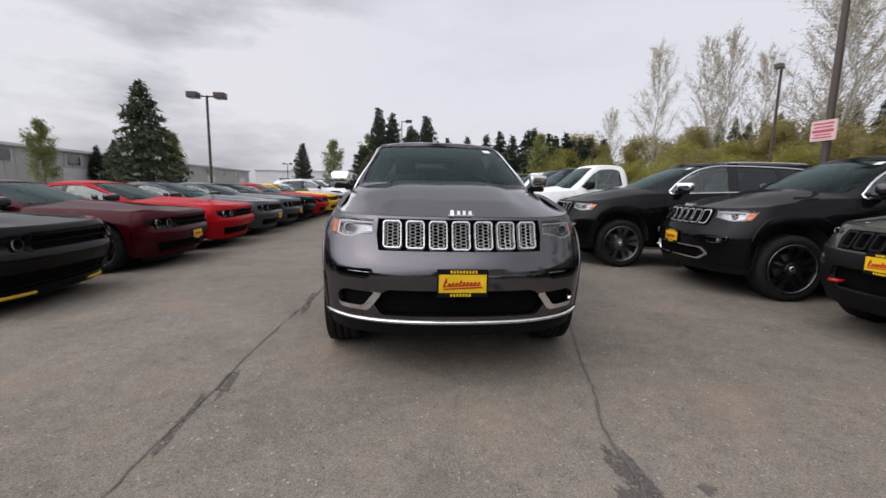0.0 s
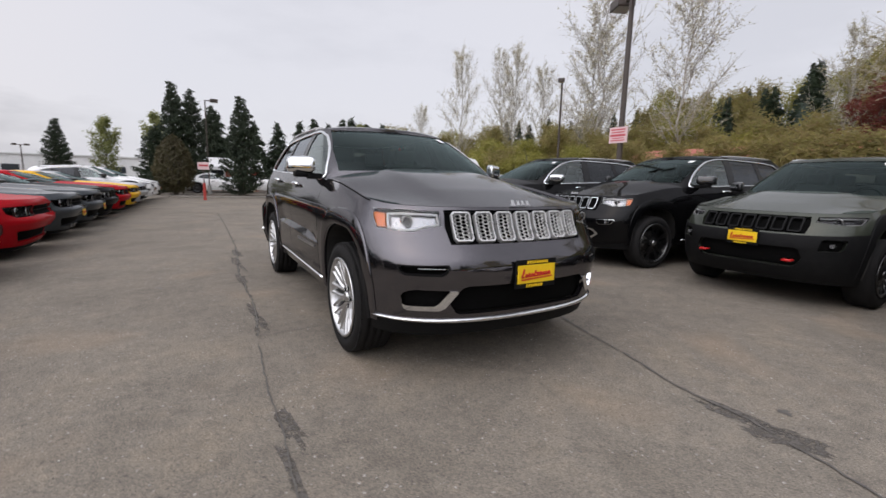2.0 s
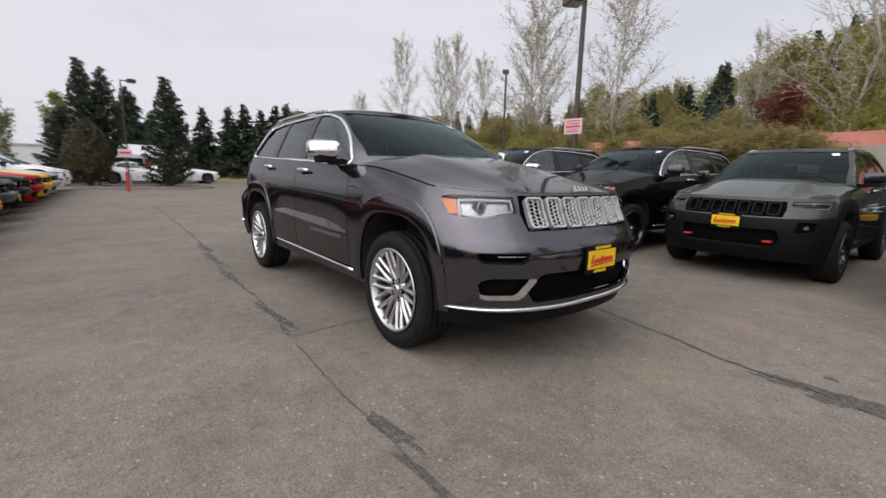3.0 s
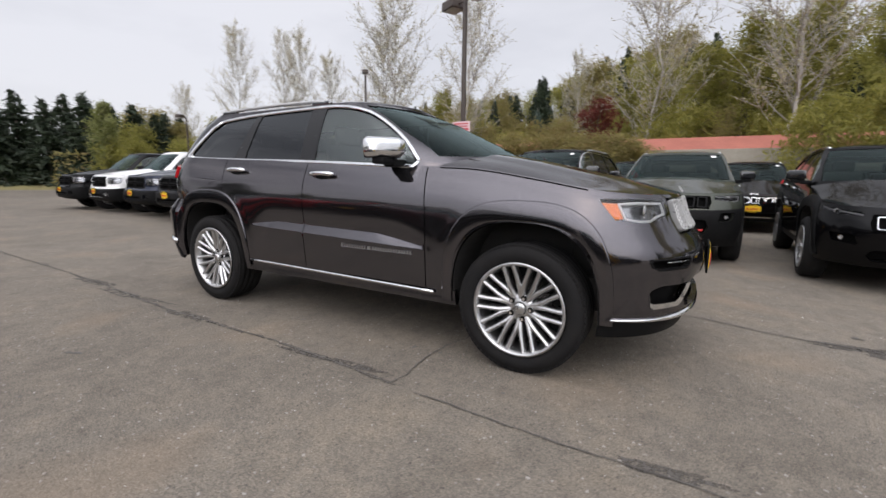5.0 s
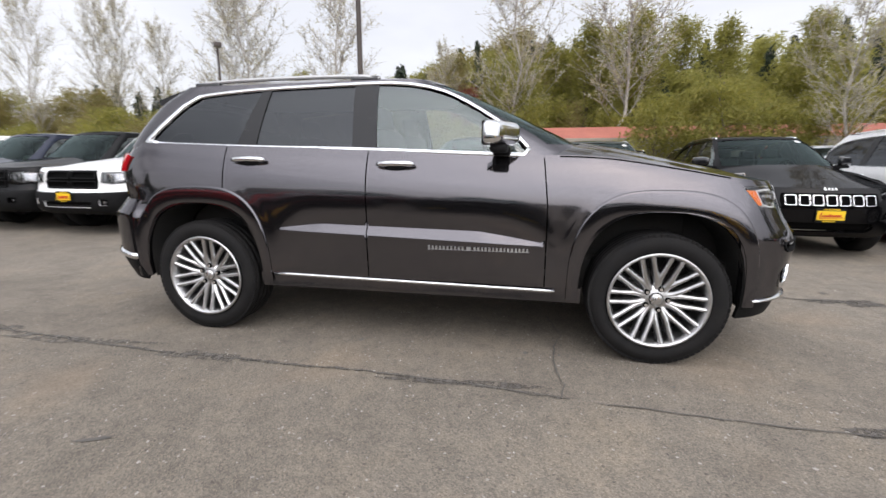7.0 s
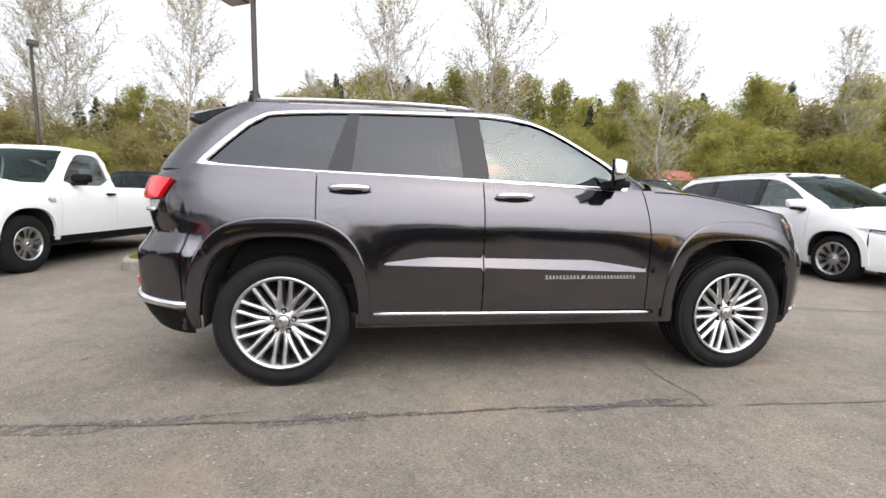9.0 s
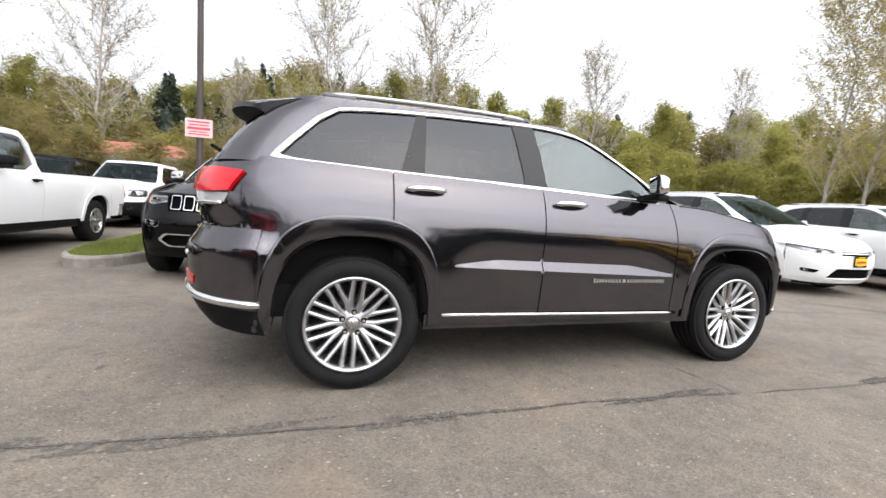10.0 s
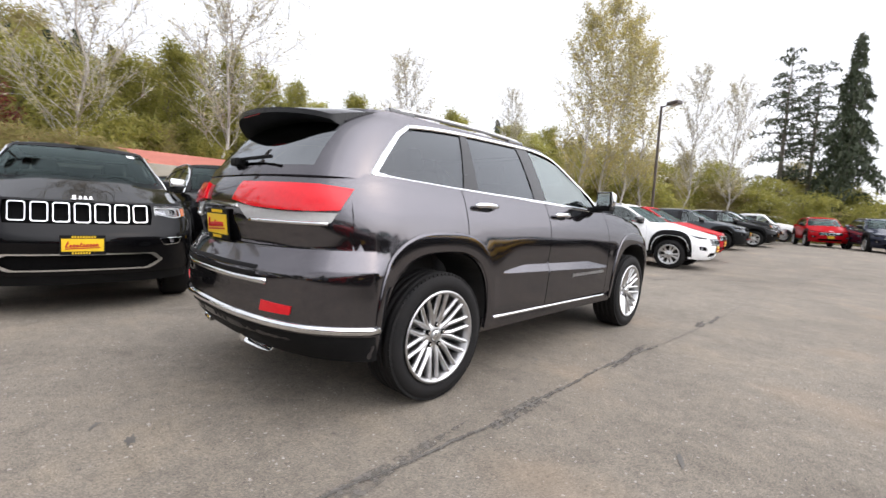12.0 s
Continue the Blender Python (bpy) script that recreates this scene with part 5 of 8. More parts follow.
GC = dict(
    L=4.80, W=0.945, af=0.75, nf=2.6, ar=0.72, nr=2.8, l0=1.25,
    width=[(0.25, 0.885), (0.40, 0.915), (0.65, 0.935), (0.9, 0.943), (0.96, 0.942), (1.01, 0.938), (1.06, 0.930), (1.12, 0.912), (1.19, 0.886), (1.25, 0.853)],
    line=[(0, 1.045), (0.5, 1.065), (0.85, 1.125), (1.25, 1.185), (1.6, 1.20), (2.65, 1.238), (3.5, 1.262), (4.3, 1.292), (4.8, 1.30)],
    front=[(0.25, 0.12), (0.40, 0.06), (0.55, 0.04), (0.75, 0.04), (0.83, 0.10), (0.92, 0.15), (1.03, 0.19), (1.10, 0.24)],
    rear=[(0.35, 0.12), (0.48, 0.02), (0.6, 0.0), (0.72, 0.0), (0.79, 0.004), (0.82, 0.026), (0.90, 0.070), (1.00, 0.050), (1.05, 0.042), (1.2, 0.070), (1.26, 0.115), (1.32, 0.165)],
    hubs=(0.93, 3.845), R=0.383, arch=(0.440, 0.505), flare=0.004, moulded_arch=(0.506, 0.622), lamp_off=0.022, shelf=0.060, ledge=(1.53, 3.27), wheel_x=0.940,
    wheel=("mesh10", M_ALLOY, 0.272, 0.26),
    ybump=(0.56, 4.36), zb=0.27, zb_front=0.375, zbump_r=0.885, lip=(0.285, 0.40), lip_run=0.97, lip_in=0.012, rear_bumper=(0.40, 0.897), rb_off=0.012, rear_sweep=-0.05, quarter_end=4.44, sill=(1.45, 0.43),
    doors=(1.56, 2.655, 3.645), door_slant=0.03, handle_in=0.19, handle_down=0.098,
    grille=[(-0.52, 0.835), (0.52, 0.835), (0.535, 0.93), (0.525, 1.03), (-0.525, 1.03), (-0.535, 0.93)],
    slots=[((i - 3) * 0.144 - 0.058, (i - 3) * 0.144 + 0.058, 0.850 - 0.003 * (3 - abs(i - 3)), 1.018) for i in range(7)],
    headlight=[("f", 0.55, 1.022), ("f", 0.55, 0.935), ("f", 0.64, 0.925), ("f", 0.70, 0.905), ("f", 0.78, 0.905), ("s", 0.45, 0.92), ("s", 0.54, 1.025), ("f", 0.76, 1.03)],
    amber=[("s", 0.462, 0.928), ("s", 0.535, 1.012), ("s", 0.452, 1.008), ("s", 0.412, 0.930)],
    projectors=[(0.72, 0.962, 0.025)], drl=[("f", 0.565, 0.95), ("f", 0.565, 1.008), ("f", 0.74, 1.014), ("s", 0.44, 1.009), ("s", 0.40, 0.930), ("f", 0.77, 0.918), ("f", 0.70, 0.918), ("f", 0.64, 0.938), ("f", 0.565, 0.948)],
    openings=[dict(name="lower_intake", poly=[(-0.50, 0.43), (0.50, 0.43), (0.56, 0.52), (0.46, 0.60), (-0.46, 0.60), (-0.56, 0.52)]),
              dict(name="fog_recess", pair=True, ring="black", inner=(0.93, 0.74), blade=True, poly=[(0.58, 0.662), (0.79, 0.664), (0.815, 0.722), (0.545, 0.728)]),
              dict(name="duct", pair=True, ring="chrome", inner=(0.86, 0.82), shift=(0.026, 0.016), poly=[(0.58, 0.455), (0.77, 0.455), (0.79, 0.55), (0.74, 0.58), (0.49, 0.575)])],
    taillight=[("r", 0.26, 1.215), ("r", 0.22, 1.125), ("r", 0.42, 1.098), ("r", 0.62, 1.088), ("s", 4.58, 1.088), ("s", 4.495, 1.095), ("s", 4.425, 1.198), ("s", 4.55, 1.212)],
    reverse_lamp=[("r", 0.24, 1.112), ("r", 0.37, 1.022), ("s", 4.60, 1.022), ("s", 4.53, 1.036), ("s", 4.505, 1.084), ("r", 0.62, 1.082), ("r", 0.42, 1.092)],
    cowl=(1.30, 1.235, 0.075), hood_back=1.52, hood_side=0.56, hood_flat=3.8,
    mirror=(1.83, 1.275), sill_strip=(1.50, 3.32, 0.405, 0.425, 0.022), side_badge=(1.96, 0.645, [0.024, 0.022] * 5 + [0.05] + [0.022, 0.024, 0.020] * 5, 0.022),
    rails=(2.66, 4.04, 1.74), plate=(0.0, 0.655), badge=(1.072, [0.05, 0.036, 0.036, 0.04], 0.032), sticker=(0.50, 1.615),
    gh=dict(y0=1.28, y1=4.70, W=0.85, af=0.55, nf=2.3, ar=0.5, nr=2.8, pivot=(2.9, 3.3), top=1.685, zfront=1.215,
            width=[(1.15, 0.872), (1.24, 0.850), (1.29, 0.832), (1.45, 0.765), (1.60, 0.69), (1.685, 0.635)],
            front=[(1.2, -0.04), (1.28, 0.06), (1.45, 0.40), (1.6, 0.73), (1.685, 0.97)], rear=[(1.2, -0.02), (1.3, 0.03), (1.45, 0.13), (1.6, 0.28), (1.685, 0.42)],
            dlo=[(1.64, 1.195), (1.78, 1.345), (1.93, 1.45), (2.10, 1.55), (2.25, 1.615), (2.5, 1.66), (2.75, 1.665), (3.5, 1.65), (3.85, 1.625), (4.0, 1.60), (4.29, 1.30), (4.26, 1.285), (3.5, 1.255), (2.65, 1.235), (1.9, 1.203)],
            panes=[("quarter_glass", [(3.585, 1.262), (4.24, 1.292), (4.26, 1.31), (3.98, 1.59), (3.84, 1.612), (3.465, 1.64)], M_PRIVACY),
                   ("rear_door_glass", [(2.76, 1.242), (3.46, 1.258), (3.42, 1.644), (2.80, 1.655)], M_PRIVACY),
                   ("front_door_glass", [(1.68, 1.20), (2.62, 1.236), (2.66, 1.655), (2.5, 1.65), (2.25, 1.605), (2.10, 1.54), (1.93, 1.44), (1.78, 1.33)], M_FRONTGLASS)],
            pillars=[[(2.61, 1.238), (2.77, 1.243), (2.81, 1.657), (2.65, 1.657)], [(3.45, 1.256), (3.595, 1.260), (3.475, 1.642), (3.41, 1.648)]],
            chrome=0.028,
            screen=[(-0.755, 1.262), (0, 1.285), (0.755, 1.262), (0.705, 1.45), (0.61, 1.655), (0, 1.672), (-0.61, 1.655), (-0.705, 1.45)],
            back=[(-0.66, 1.32), (0.66, 1.32), (0.60, 1.58), (0.5, 1.62), (-0.5, 1.62), (-0.60, 1.58)],
            crown=[(2.1, 0.0), (2.35, 0.035), (2.9, 0.075), (3.5, 0.075), (4.1, 0.04), (4.3, 0.015)],
            zdash=1.20, seats=(2.35, 3.3)),
)


def variant(base, gh=None, **kw):
    s = dict(base, **kw)
    s["gh"] = dict(base["gh"], **(gh or {}))
    return s


MIDSUV = variant(
    GC, dict(y0=1.18, y1=4.50, W=0.83, af=0.55, pivot=(2.7, 3.1), top=1.60, zfront=1.10, zdash=1.10, seats=(2.2, 3.1),
             width=[(1.02, 0.865), (1.12, 0.845), (1.2, 0.815), (1.36, 0.75), (1.52, 0.675), (1.60, 0.62)],
             front=[(1.08, -0.04), (1.16, 0.06), (1.33, 0.38), (1.5, 0.72), (1.60, 0.95)], rear=[(1.1, -0.02), (1.2, 0.03), (1.36, 0.15), (1.5, 0.32), (1.60, 0.48)],
             dlo=[(1.55, 1.10), (1.78, 1.30), (2.02, 1.45), (2.25, 1.54), (2.5, 1.57), (3.2, 1.56), (3.6, 1.53), (4.02, 1.29), (3.98, 1.24), (3.2, 1.185), (2.5, 1.155), (1.8, 1.115)],
             panes=[("quarter_glass", [(3.37, 1.20), (3.96, 1.25), (3.98, 1.285), (3.6, 1.515), (3.35, 1.54)], M_PRIVACY),
                    ("rear_door_glass", [(2.62, 1.165), (3.29, 1.195), (3.27, 1.545), (2.64, 1.56)], M_PRIVACY),
                    ("front_door_glass", [(1.60, 1.112), (2.47, 1.157), (2.5, 1.56), (2.25, 1.53), (2.02, 1.44), (1.78, 1.29)], M_FRONTGLASS)],
             pillars=[[(2.46, 1.158), (2.63, 1.165), (2.65, 1.562), (2.49, 1.562)], [(3.28, 1.19), (3.38, 1.2), (3.36, 1.545), (3.26, 1.55)]], chrome=0.0,
             screen=[(-0.745, 1.15), (0, 1.17), (0.745, 1.15), (0.69, 1.36), (0.60, 1.57), (0, 1.585), (-0.60, 1.57), (-0.69, 1.36)],
             back=[(-0.64, 1.23), (0.64, 1.23), (0.58, 1.50), (0.48, 1.53), (-0.48, 1.53), (-0.58, 1.50)],
             crown=[(2.0, 0.0), (2.25, 0.03), (2.8, 0.07), (3.4, 0.065), (3.9, 0.035), (4.05, 0.01)]),
    L=4.62, W=0.93, l0=1.15, step=0.11,
    width=[(0.25, 0.87), (0.40, 0.90), (0.65, 0.925), (0.85, 0.93), (0.95, 0.92), (1.02, 0.905), (1.09, 0.88), (1.15, 0.85)],
    line=[(0, 0.965), (0.5, 0.985), (0.85, 1.03), (1.2, 1.085), (1.55, 1.105), (2.5, 1.15), (3.4, 1.19), (4.1, 1.23), (4.62, 1.24)],
    front=[(0.25, 0.16), (0.40, 0.06), (0.55, 0.03), (0.7, 0.03), (0.78, 0.06), (0.88, 0.11), (0.96, 0.17), (1.05, 0.24)],
    hubs=(0.92, 3.63), R=0.362, arch=(0.44, 0.49), ledge=None, shelf=None, lip=None, zb_front=0.275, wheel=("five", M_ALLOY, 0.25, 0.235), wheel_x=0.935,
    ybump=(0.55, 4.15), quarter_end=4.2, zbump_r=0.80, rear_bumper=(0.38, 0.82), doors=(1.50, 2.52, 3.42), sill=(1.4, 0.42),
    arch_mat=M_PLASTIC, arch_label="black plastic wheel arch", rocker_mat=M_PLASTIC,
    grille=[(-0.50, 0.795), (0.50, 0.795), (0.52, 0.86), (0.51, 0.925), (-0.51, 0.925), (-0.52, 0.86)],
    slots=[((i - 3) * 0.138 - 0.055, (i - 3) * 0.138 + 0.055, 0.81, 0.912) for i in range(7)], slot_edge=0.0085,
    headlight=[("f", 0.56, 0.935), ("f", 0.56, 0.885), ("f", 0.74, 0.865), ("s", 0.42, 0.87), ("s", 0.54, 0.945), ("f", 0.76, 0.945)],
    amber=None, bright_lamp=False, projectors=[(0.70, 0.90, 0.022)], drl=[("f", 0.57, 0.93), ("f", 0.76, 0.937), ("s", 0.50, 0.935)],
    openings=[dict(name="lower_intake", poly=[(-0.46, 0.42), (0.46, 0.42), (0.52, 0.52), (0.48, 0.62), (-0.48, 0.62), (-0.52, 0.52)]),
              dict(name="fog_recess", pair=True, poly=[(0.62, 0.60), (0.78, 0.61), (0.80, 0.72), (0.64, 0.72)], lamp=(0.71, 0.66))],
    taillight=[("r", 0.42, 1.15), ("r", 0.42, 1.05), ("s", 4.42, 1.03), ("s", 4.12, 1.10), ("s", 4.12, 1.16), ("s", 4.4, 1.16)], reverse_lamp=None,
    cowl=(1.18, 1.12, 0.07), hood_back=1.42, hood_side=0.55, mirror=(1.68, 1.19), mirror_mat=M_GLOSSBLACK, mirror_label="gloss black door mirror",
    sill_strip=None, side_badge=None, rails=(2.3, 3.75, 1.66), plate=(0.0, 0.69), badge=(0.995, [0.045, 0.035, 0.035, 0.04], 0.036), sticker=(0.50, 1.535), handle_down=0.09)

LOWNOSE = variant(
    MIDSUV, line=[(0, 0.86), (0.5, 0.915), (0.85, 0.99), (1.2, 1.06), (1.55, 1.09), (2.5, 1.135), (3.4, 1.18), (4.1, 1.22), (4.62, 1.23)],
    grille=[(-0.50, 0.648), (0.50, 0.648), (0.52, 0.73), (0.50, 0.818), (-0.50, 0.818), (-0.52, 0.73)],
    slots=[((i - 3) * 0.138 - 0.056, (i - 3) * 0.138 + 0.056, 0.670, 0.795) for i in range(7)], slot_edge=0.0075,
    headlight=[("f", 0.56, 0.835), ("f", 0.56, 0.795), ("f", 0.76, 0.80), ("s", 0.40, 0.84), ("s", 0.54, 0.882), ("f", 0.78, 0.872)],
    drl=[("f", 0.57, 0.812), ("f", 0.70, 0.838), ("f", 0.80, 0.860), ("s", 0.50, 0.876)], projectors=[(0.74, 0.83, 0.018)],
    openings=[dict(name="lower_intake", poly=[(-0.46, 0.34), (0.46, 0.34), (0.52, 0.40), (0.48, 0.46), (-0.48, 0.46), (-0.52, 0.40)]),
              dict(name="fog_recess", pair=True, poly=[(0.58, 0.50), (0.78, 0.53), (0.80, 0.62), (0.62, 0.60)], lamp=(0.71, 0.565))],
    plate=(0.0, 0.555), badge=(0.872, [0.045, 0.035, 0.035, 0.04], 0.030))

COUPE = dict(
    L=5.0, W=0.96, af=0.68, nf=2.8, ar=0.5, nr=3.2, l0=1.0, step=0.11,
    width=[(0.15, 0.88), (0.3, 0.92), (0.5, 0.945), (0.7, 0.96), (0.8, 0.955), (0.88, 0.93), (0.95, 0.90), (1.0, 0.86)],
    line=[(0, 0.835), (0.5, 0.875), (1.2, 0.935), (1.8, 0.965), (2.6, 0.97), (3.3, 0.975), (3.9, 1.03), (4.5, 1.03), (5.0, 1.0)],
    front=[(0.15, 0.24), (0.25, 0.17), (0.40, 0.08), (0.50, 0.0), (0.57, 0.0), (0.62, 0.05), (0.70, 0.06), (0.76, 0.03), (0.80, 0.05), (0.86, 0.12)],
    rear=[(0.2, 0.15), (0.4, 0.03), (0.6, 0.0), (0.8, 0.02), (0.95, 0.05), (1.05, 0.1)],
    hubs=(0.98, 3.93), R=0.352, arch=(0.41, 0.42), flare=0.015, wheel=("five", M_DARKALLOY, 0.255, 0.25), wheel_x=0.945,
    ybump=(0.5, 4.45), zb=0.16, zb_front=0.17, zbump_r=0.7, lip=(0.12, 0.24), rear_bumper=(0.25, 0.70), quarter_end=4.6, sill=(1.45, 0.30),
    doors=(1.72, 3.12), handle_in=0.18, handle_down=0.12, handle_mat=M_GLOSSBLACK,
    grille=[(-0.50, 0.61), (0.50, 0.61), (0.50, 0.75), (-0.50, 0.75)], bars=[(-0.48, 0.48, 0.672, 0.684)], slot_mat=M_PLASTIC,
    headlight=[("f", 0.51, 0.755), ("f", 0.51, 0.60), ("f", 0.80, 0.60), ("f", 0.86, 0.66), ("f", 0.86, 0.755)], bright_lamp=False,
    projectors=[(0.59, 0.68, 0.055), (0.75, 0.68, 0.055)],
    openings=[dict(name="lower_intake", poly=[(-0.70, 0.235), (0.70, 0.235), (0.78, 0.40), (-0.78, 0.40)])],
    taillight=[("r", 0.1, 0.92), ("r", 0.1, 0.80), ("r", 0.82, 0.80), ("r", 0.84, 0.92)],
    cowl=(1.72, 0.99, 0.06), hood_back=1.95, hood_side=0.5, bulge=0.025, bulge_w=0.42, mirror=(2.15, 1.03), mirror_mat=M_GLOSSBLACK, mirror_label="small door mirror",
    plate=(0.0, 0.47),
    gh=dict(y0=1.70, y1=4.78, W=0.80, af=0.55, nf=2.3, ar=0.5, nr=2.8, pivot=(3.05, 3.2), top=1.37, zfront=0.98, zdash=0.98, seats=(2.75,),
            width=[(0.9, 0.855), (0.98, 0.84), (1.05, 0.80), (1.2, 0.715), (1.32, 0.64), (1.37, 0.60)],
            front=[(0.95, -0.03), (1.02, 0.06), (1.18, 0.50), (1.3, 0.82), (1.37, 1.02)], rear=[(0.95, -0.02), (1.02, 0.03), (1.15, 0.40), (1.3, 0.95), (1.37, 1.25)],
            dlo=[(2.05, 0.985), (2.40, 1.16), (2.75, 1.30), (3.0, 1.335), (3.4, 1.325), (3.65, 1.27), (3.82, 1.14), (3.80, 1.05), (3.2, 0.985)],
            panes=[("front_door_glass", [(2.10, 0.99), (3.12, 0.99), (3.14, 1.32), (3.0, 1.325), (2.75, 1.29), (2.40, 1.15)], M_FRONTGLASS),
                   ("quarter_glass", [(3.2, 0.995), (3.78, 1.055), (3.8, 1.13), (3.63, 1.26), (3.4, 1.315), (3.2, 1.325)], M_PRIVACY)],
            pillars=[[(3.11, 0.99), (3.22, 0.99), (3.22, 1.325), (3.13, 1.33)]],
            screen=[(-0.74, 1.005), (0, 1.02), (0.74, 1.005), (0.66, 1.20), (0.58, 1.345), (0, 1.36), (-0.58, 1.345), (-0.66, 1.20)],
            back=[(-0.66, 1.04), (0.66, 1.04), (0.56, 1.30), (0.46, 1.335), (-0.46, 1.335), (-0.56, 1.30)],
            crown=[(2.7, 0.0), (2.9, 0.03), (3.2, 0.055), (3.5, 0.03), (3.6, 0.0)]))

PICKUP = dict(
    L=5.85, W=1.0, af=0.5, nf=3.2, ar=0.25, nr=5.0, l0=1.24, step=0.12,
    width=[(0.3, 0.92), (0.5, 0.96), (0.75, 0.99), (0.95, 1.0), (1.08, 0.99), (1.16, 0.975), (1.24, 0.945)],
    line=[(0, 1.10), (0.5, 1.12), (1.0, 1.17), (1.4, 1.205), (1.8, 1.22), (3.0, 1.235), (5.85, 1.25)],
    front=[(0.3, 0.14), (0.42, 0.02), (0.6, 0.0), (0.70, 0.03), (0.76, 0.10), (0.9, 0.11), (1.05, 0.16), (1.12, 0.22)],
    rear=[(0.4, 0.05), (0.6, 0.0), (1.25, 0.0)],
    hubs=(1.0, 4.55), R=0.40, arch=(0.47, 0.50), flare=0.018, wheel=("five", M_ALLOY, 0.235, 0.26), wheel_x=0.97,
    ybump=(0.52, 5.5), zb=0.38, zb_front=0.40, zbump_r=0.72, lip=(0.32, 0.5), rear_bumper=(0.45, 0.70), rear_bumper_mat=M_CHROME, quarter_end=5.66, sill=(1.5, 0.47),
    doors=(1.60, 2.88), handle_in=0.17, handle_down=0.13, handle_mat=M_PLASTIC, rocker_mat=M_PLASTIC,
    grille=[(-0.55, 0.76), (0.55, 0.76), (0.58, 0.9), (0.53, 1.065), (-0.53, 1.065), (-0.58, 0.9)], slot_mat=M_PLASTIC,
    slots=[(-0.53, -0.025, 0.775, 0.895), (0.025, 0.53, 0.775, 0.895), (-0.52, -0.025, 0.925, 1.05), (0.025, 0.52, 0.925, 1.05)], slot_edge=0.018,
    headlight=[("f", 0.61, 1.035), ("f", 0.62, 0.86), ("f", 0.80, 0.84), ("s", 0.36, 0.87), ("s", 0.42, 1.02), ("f", 0.84, 1.045)],
    amber=[("s", 0.37, 0.88), ("s", 0.42, 1.01), ("s", 0.36, 1.01), ("s", 0.33, 0.88)], projectors=[(0.74, 0.945, 0.06)],
    openings=[dict(name="lower_intake", poly=[(-0.5, 0.46), (0.5, 0.46), (0.52, 0.56), (-0.52, 0.56)]),
              dict(name="fog_recess", pair=True, poly=[(0.64, 0.50), (0.78, 0.50), (0.78, 0.60), (0.64, 0.60)], lamp=(0.71, 0.55))],
    taillight=[("r", 0.86, 1.15), ("r", 0.86, 0.82), ("s", 5.72, 0.82), ("s", 5.72, 1.15)],
    cowl=(1.36, 1.235, 0.07), hood_back=1.52, hood_side=0.52, bulge=0.03, bulge_w=0.5, mirror=(1.95, 1.32), mirror_mat=M_PLASTIC, mirror_label="black door mirror",
    plate=(0.0, 0.64), side_badge=(1.42, 1.0, [0.05] * 3, 0.06), bed=(3.12, 5.72, 0.85), cladding=0.70,
    gh=dict(y0=1.34, y1=3.08, W=0.915, af=0.45, nf=2.5, ar=0.2, nr=4.5, pivot=(2.4, 2.6), top=1.84, zfront=1.225, zdash=1.2, seats=(2.35,),
            width=[(1.15, 0.955), (1.24, 0.93), (1.4, 0.87), (1.6, 0.81), (1.75, 0.76), (1.84, 0.71)],
            front=[(1.2, -0.03), (1.28, 0.05), (1.5, 0.33), (1.7, 0.58), (1.84, 0.80)], rear=[(1.2, 0.0), (1.5, 0.03), (1.75, 0.10), (1.84, 0.18)],
            dlo=[(1.72, 1.235), (1.95, 1.48), (2.2, 1.70), (2.35, 1.76), (2.72, 1.76), (2.82, 1.68), (2.86, 1.25)],
            panes=[("front_door_glass", [(1.76, 1.24), (2.83, 1.253), (2.79, 1.67), (2.70, 1.75), (2.36, 1.75), (2.2, 1.69), (1.95, 1.47)], M_FRONTGLASS)],
            screen=[(-0.82, 1.255), (0, 1.275), (0.82, 1.255), (0.77, 1.5), (0.68, 1.79), (0, 1.81), (-0.68, 1.79), (-0.77, 1.5)],
            back=[(-0.66, 1.33), (0.66, 1.33), (0.62, 1.70), (-0.62, 1.70)],
            crown=[(2.0, 0.0), (2.2, 0.03), (2.5, 0.055), (2.8, 0.04), (2.95, 0.0)]))

CREWCAB = variant(PICKUP, dict(y1=3.95, pivot=(2.6, 3.0), seats=(2.35, 3.25),
                               dlo=[(1.72, 1.235), (1.95, 1.48), (2.2, 1.70), (2.35, 1.76), (3.5, 1.75), (3.66, 1.66), (3.72, 1.25)],
                               panes=[("front_door_glass", [(1.76, 1.24), (2.68, 1.25), (2.66, 1.75), (2.36, 1.75), (2.2, 1.69), (1.95, 1.47)], M_FRONTGLASS),
                                      ("rear_door_glass", [(2.8, 1.25), (3.69, 1.255), (3.63, 1.65), (3.48, 1.74), (2.8, 1.75)], M_PRIVACY)],
                               pillars=[[(2.67, 1.25), (2.81, 1.25), (2.81, 1.755), (2.65, 1.755)]],
                               crown=[(2.0, 0.0), (2.2, 0.03), (2.8, 0.06), (3.5, 0.04), (3.8, 0.0)]),
                  doors=(1.60, 2.74, 3.72), bed=(3.98, 5.72, 0.85))

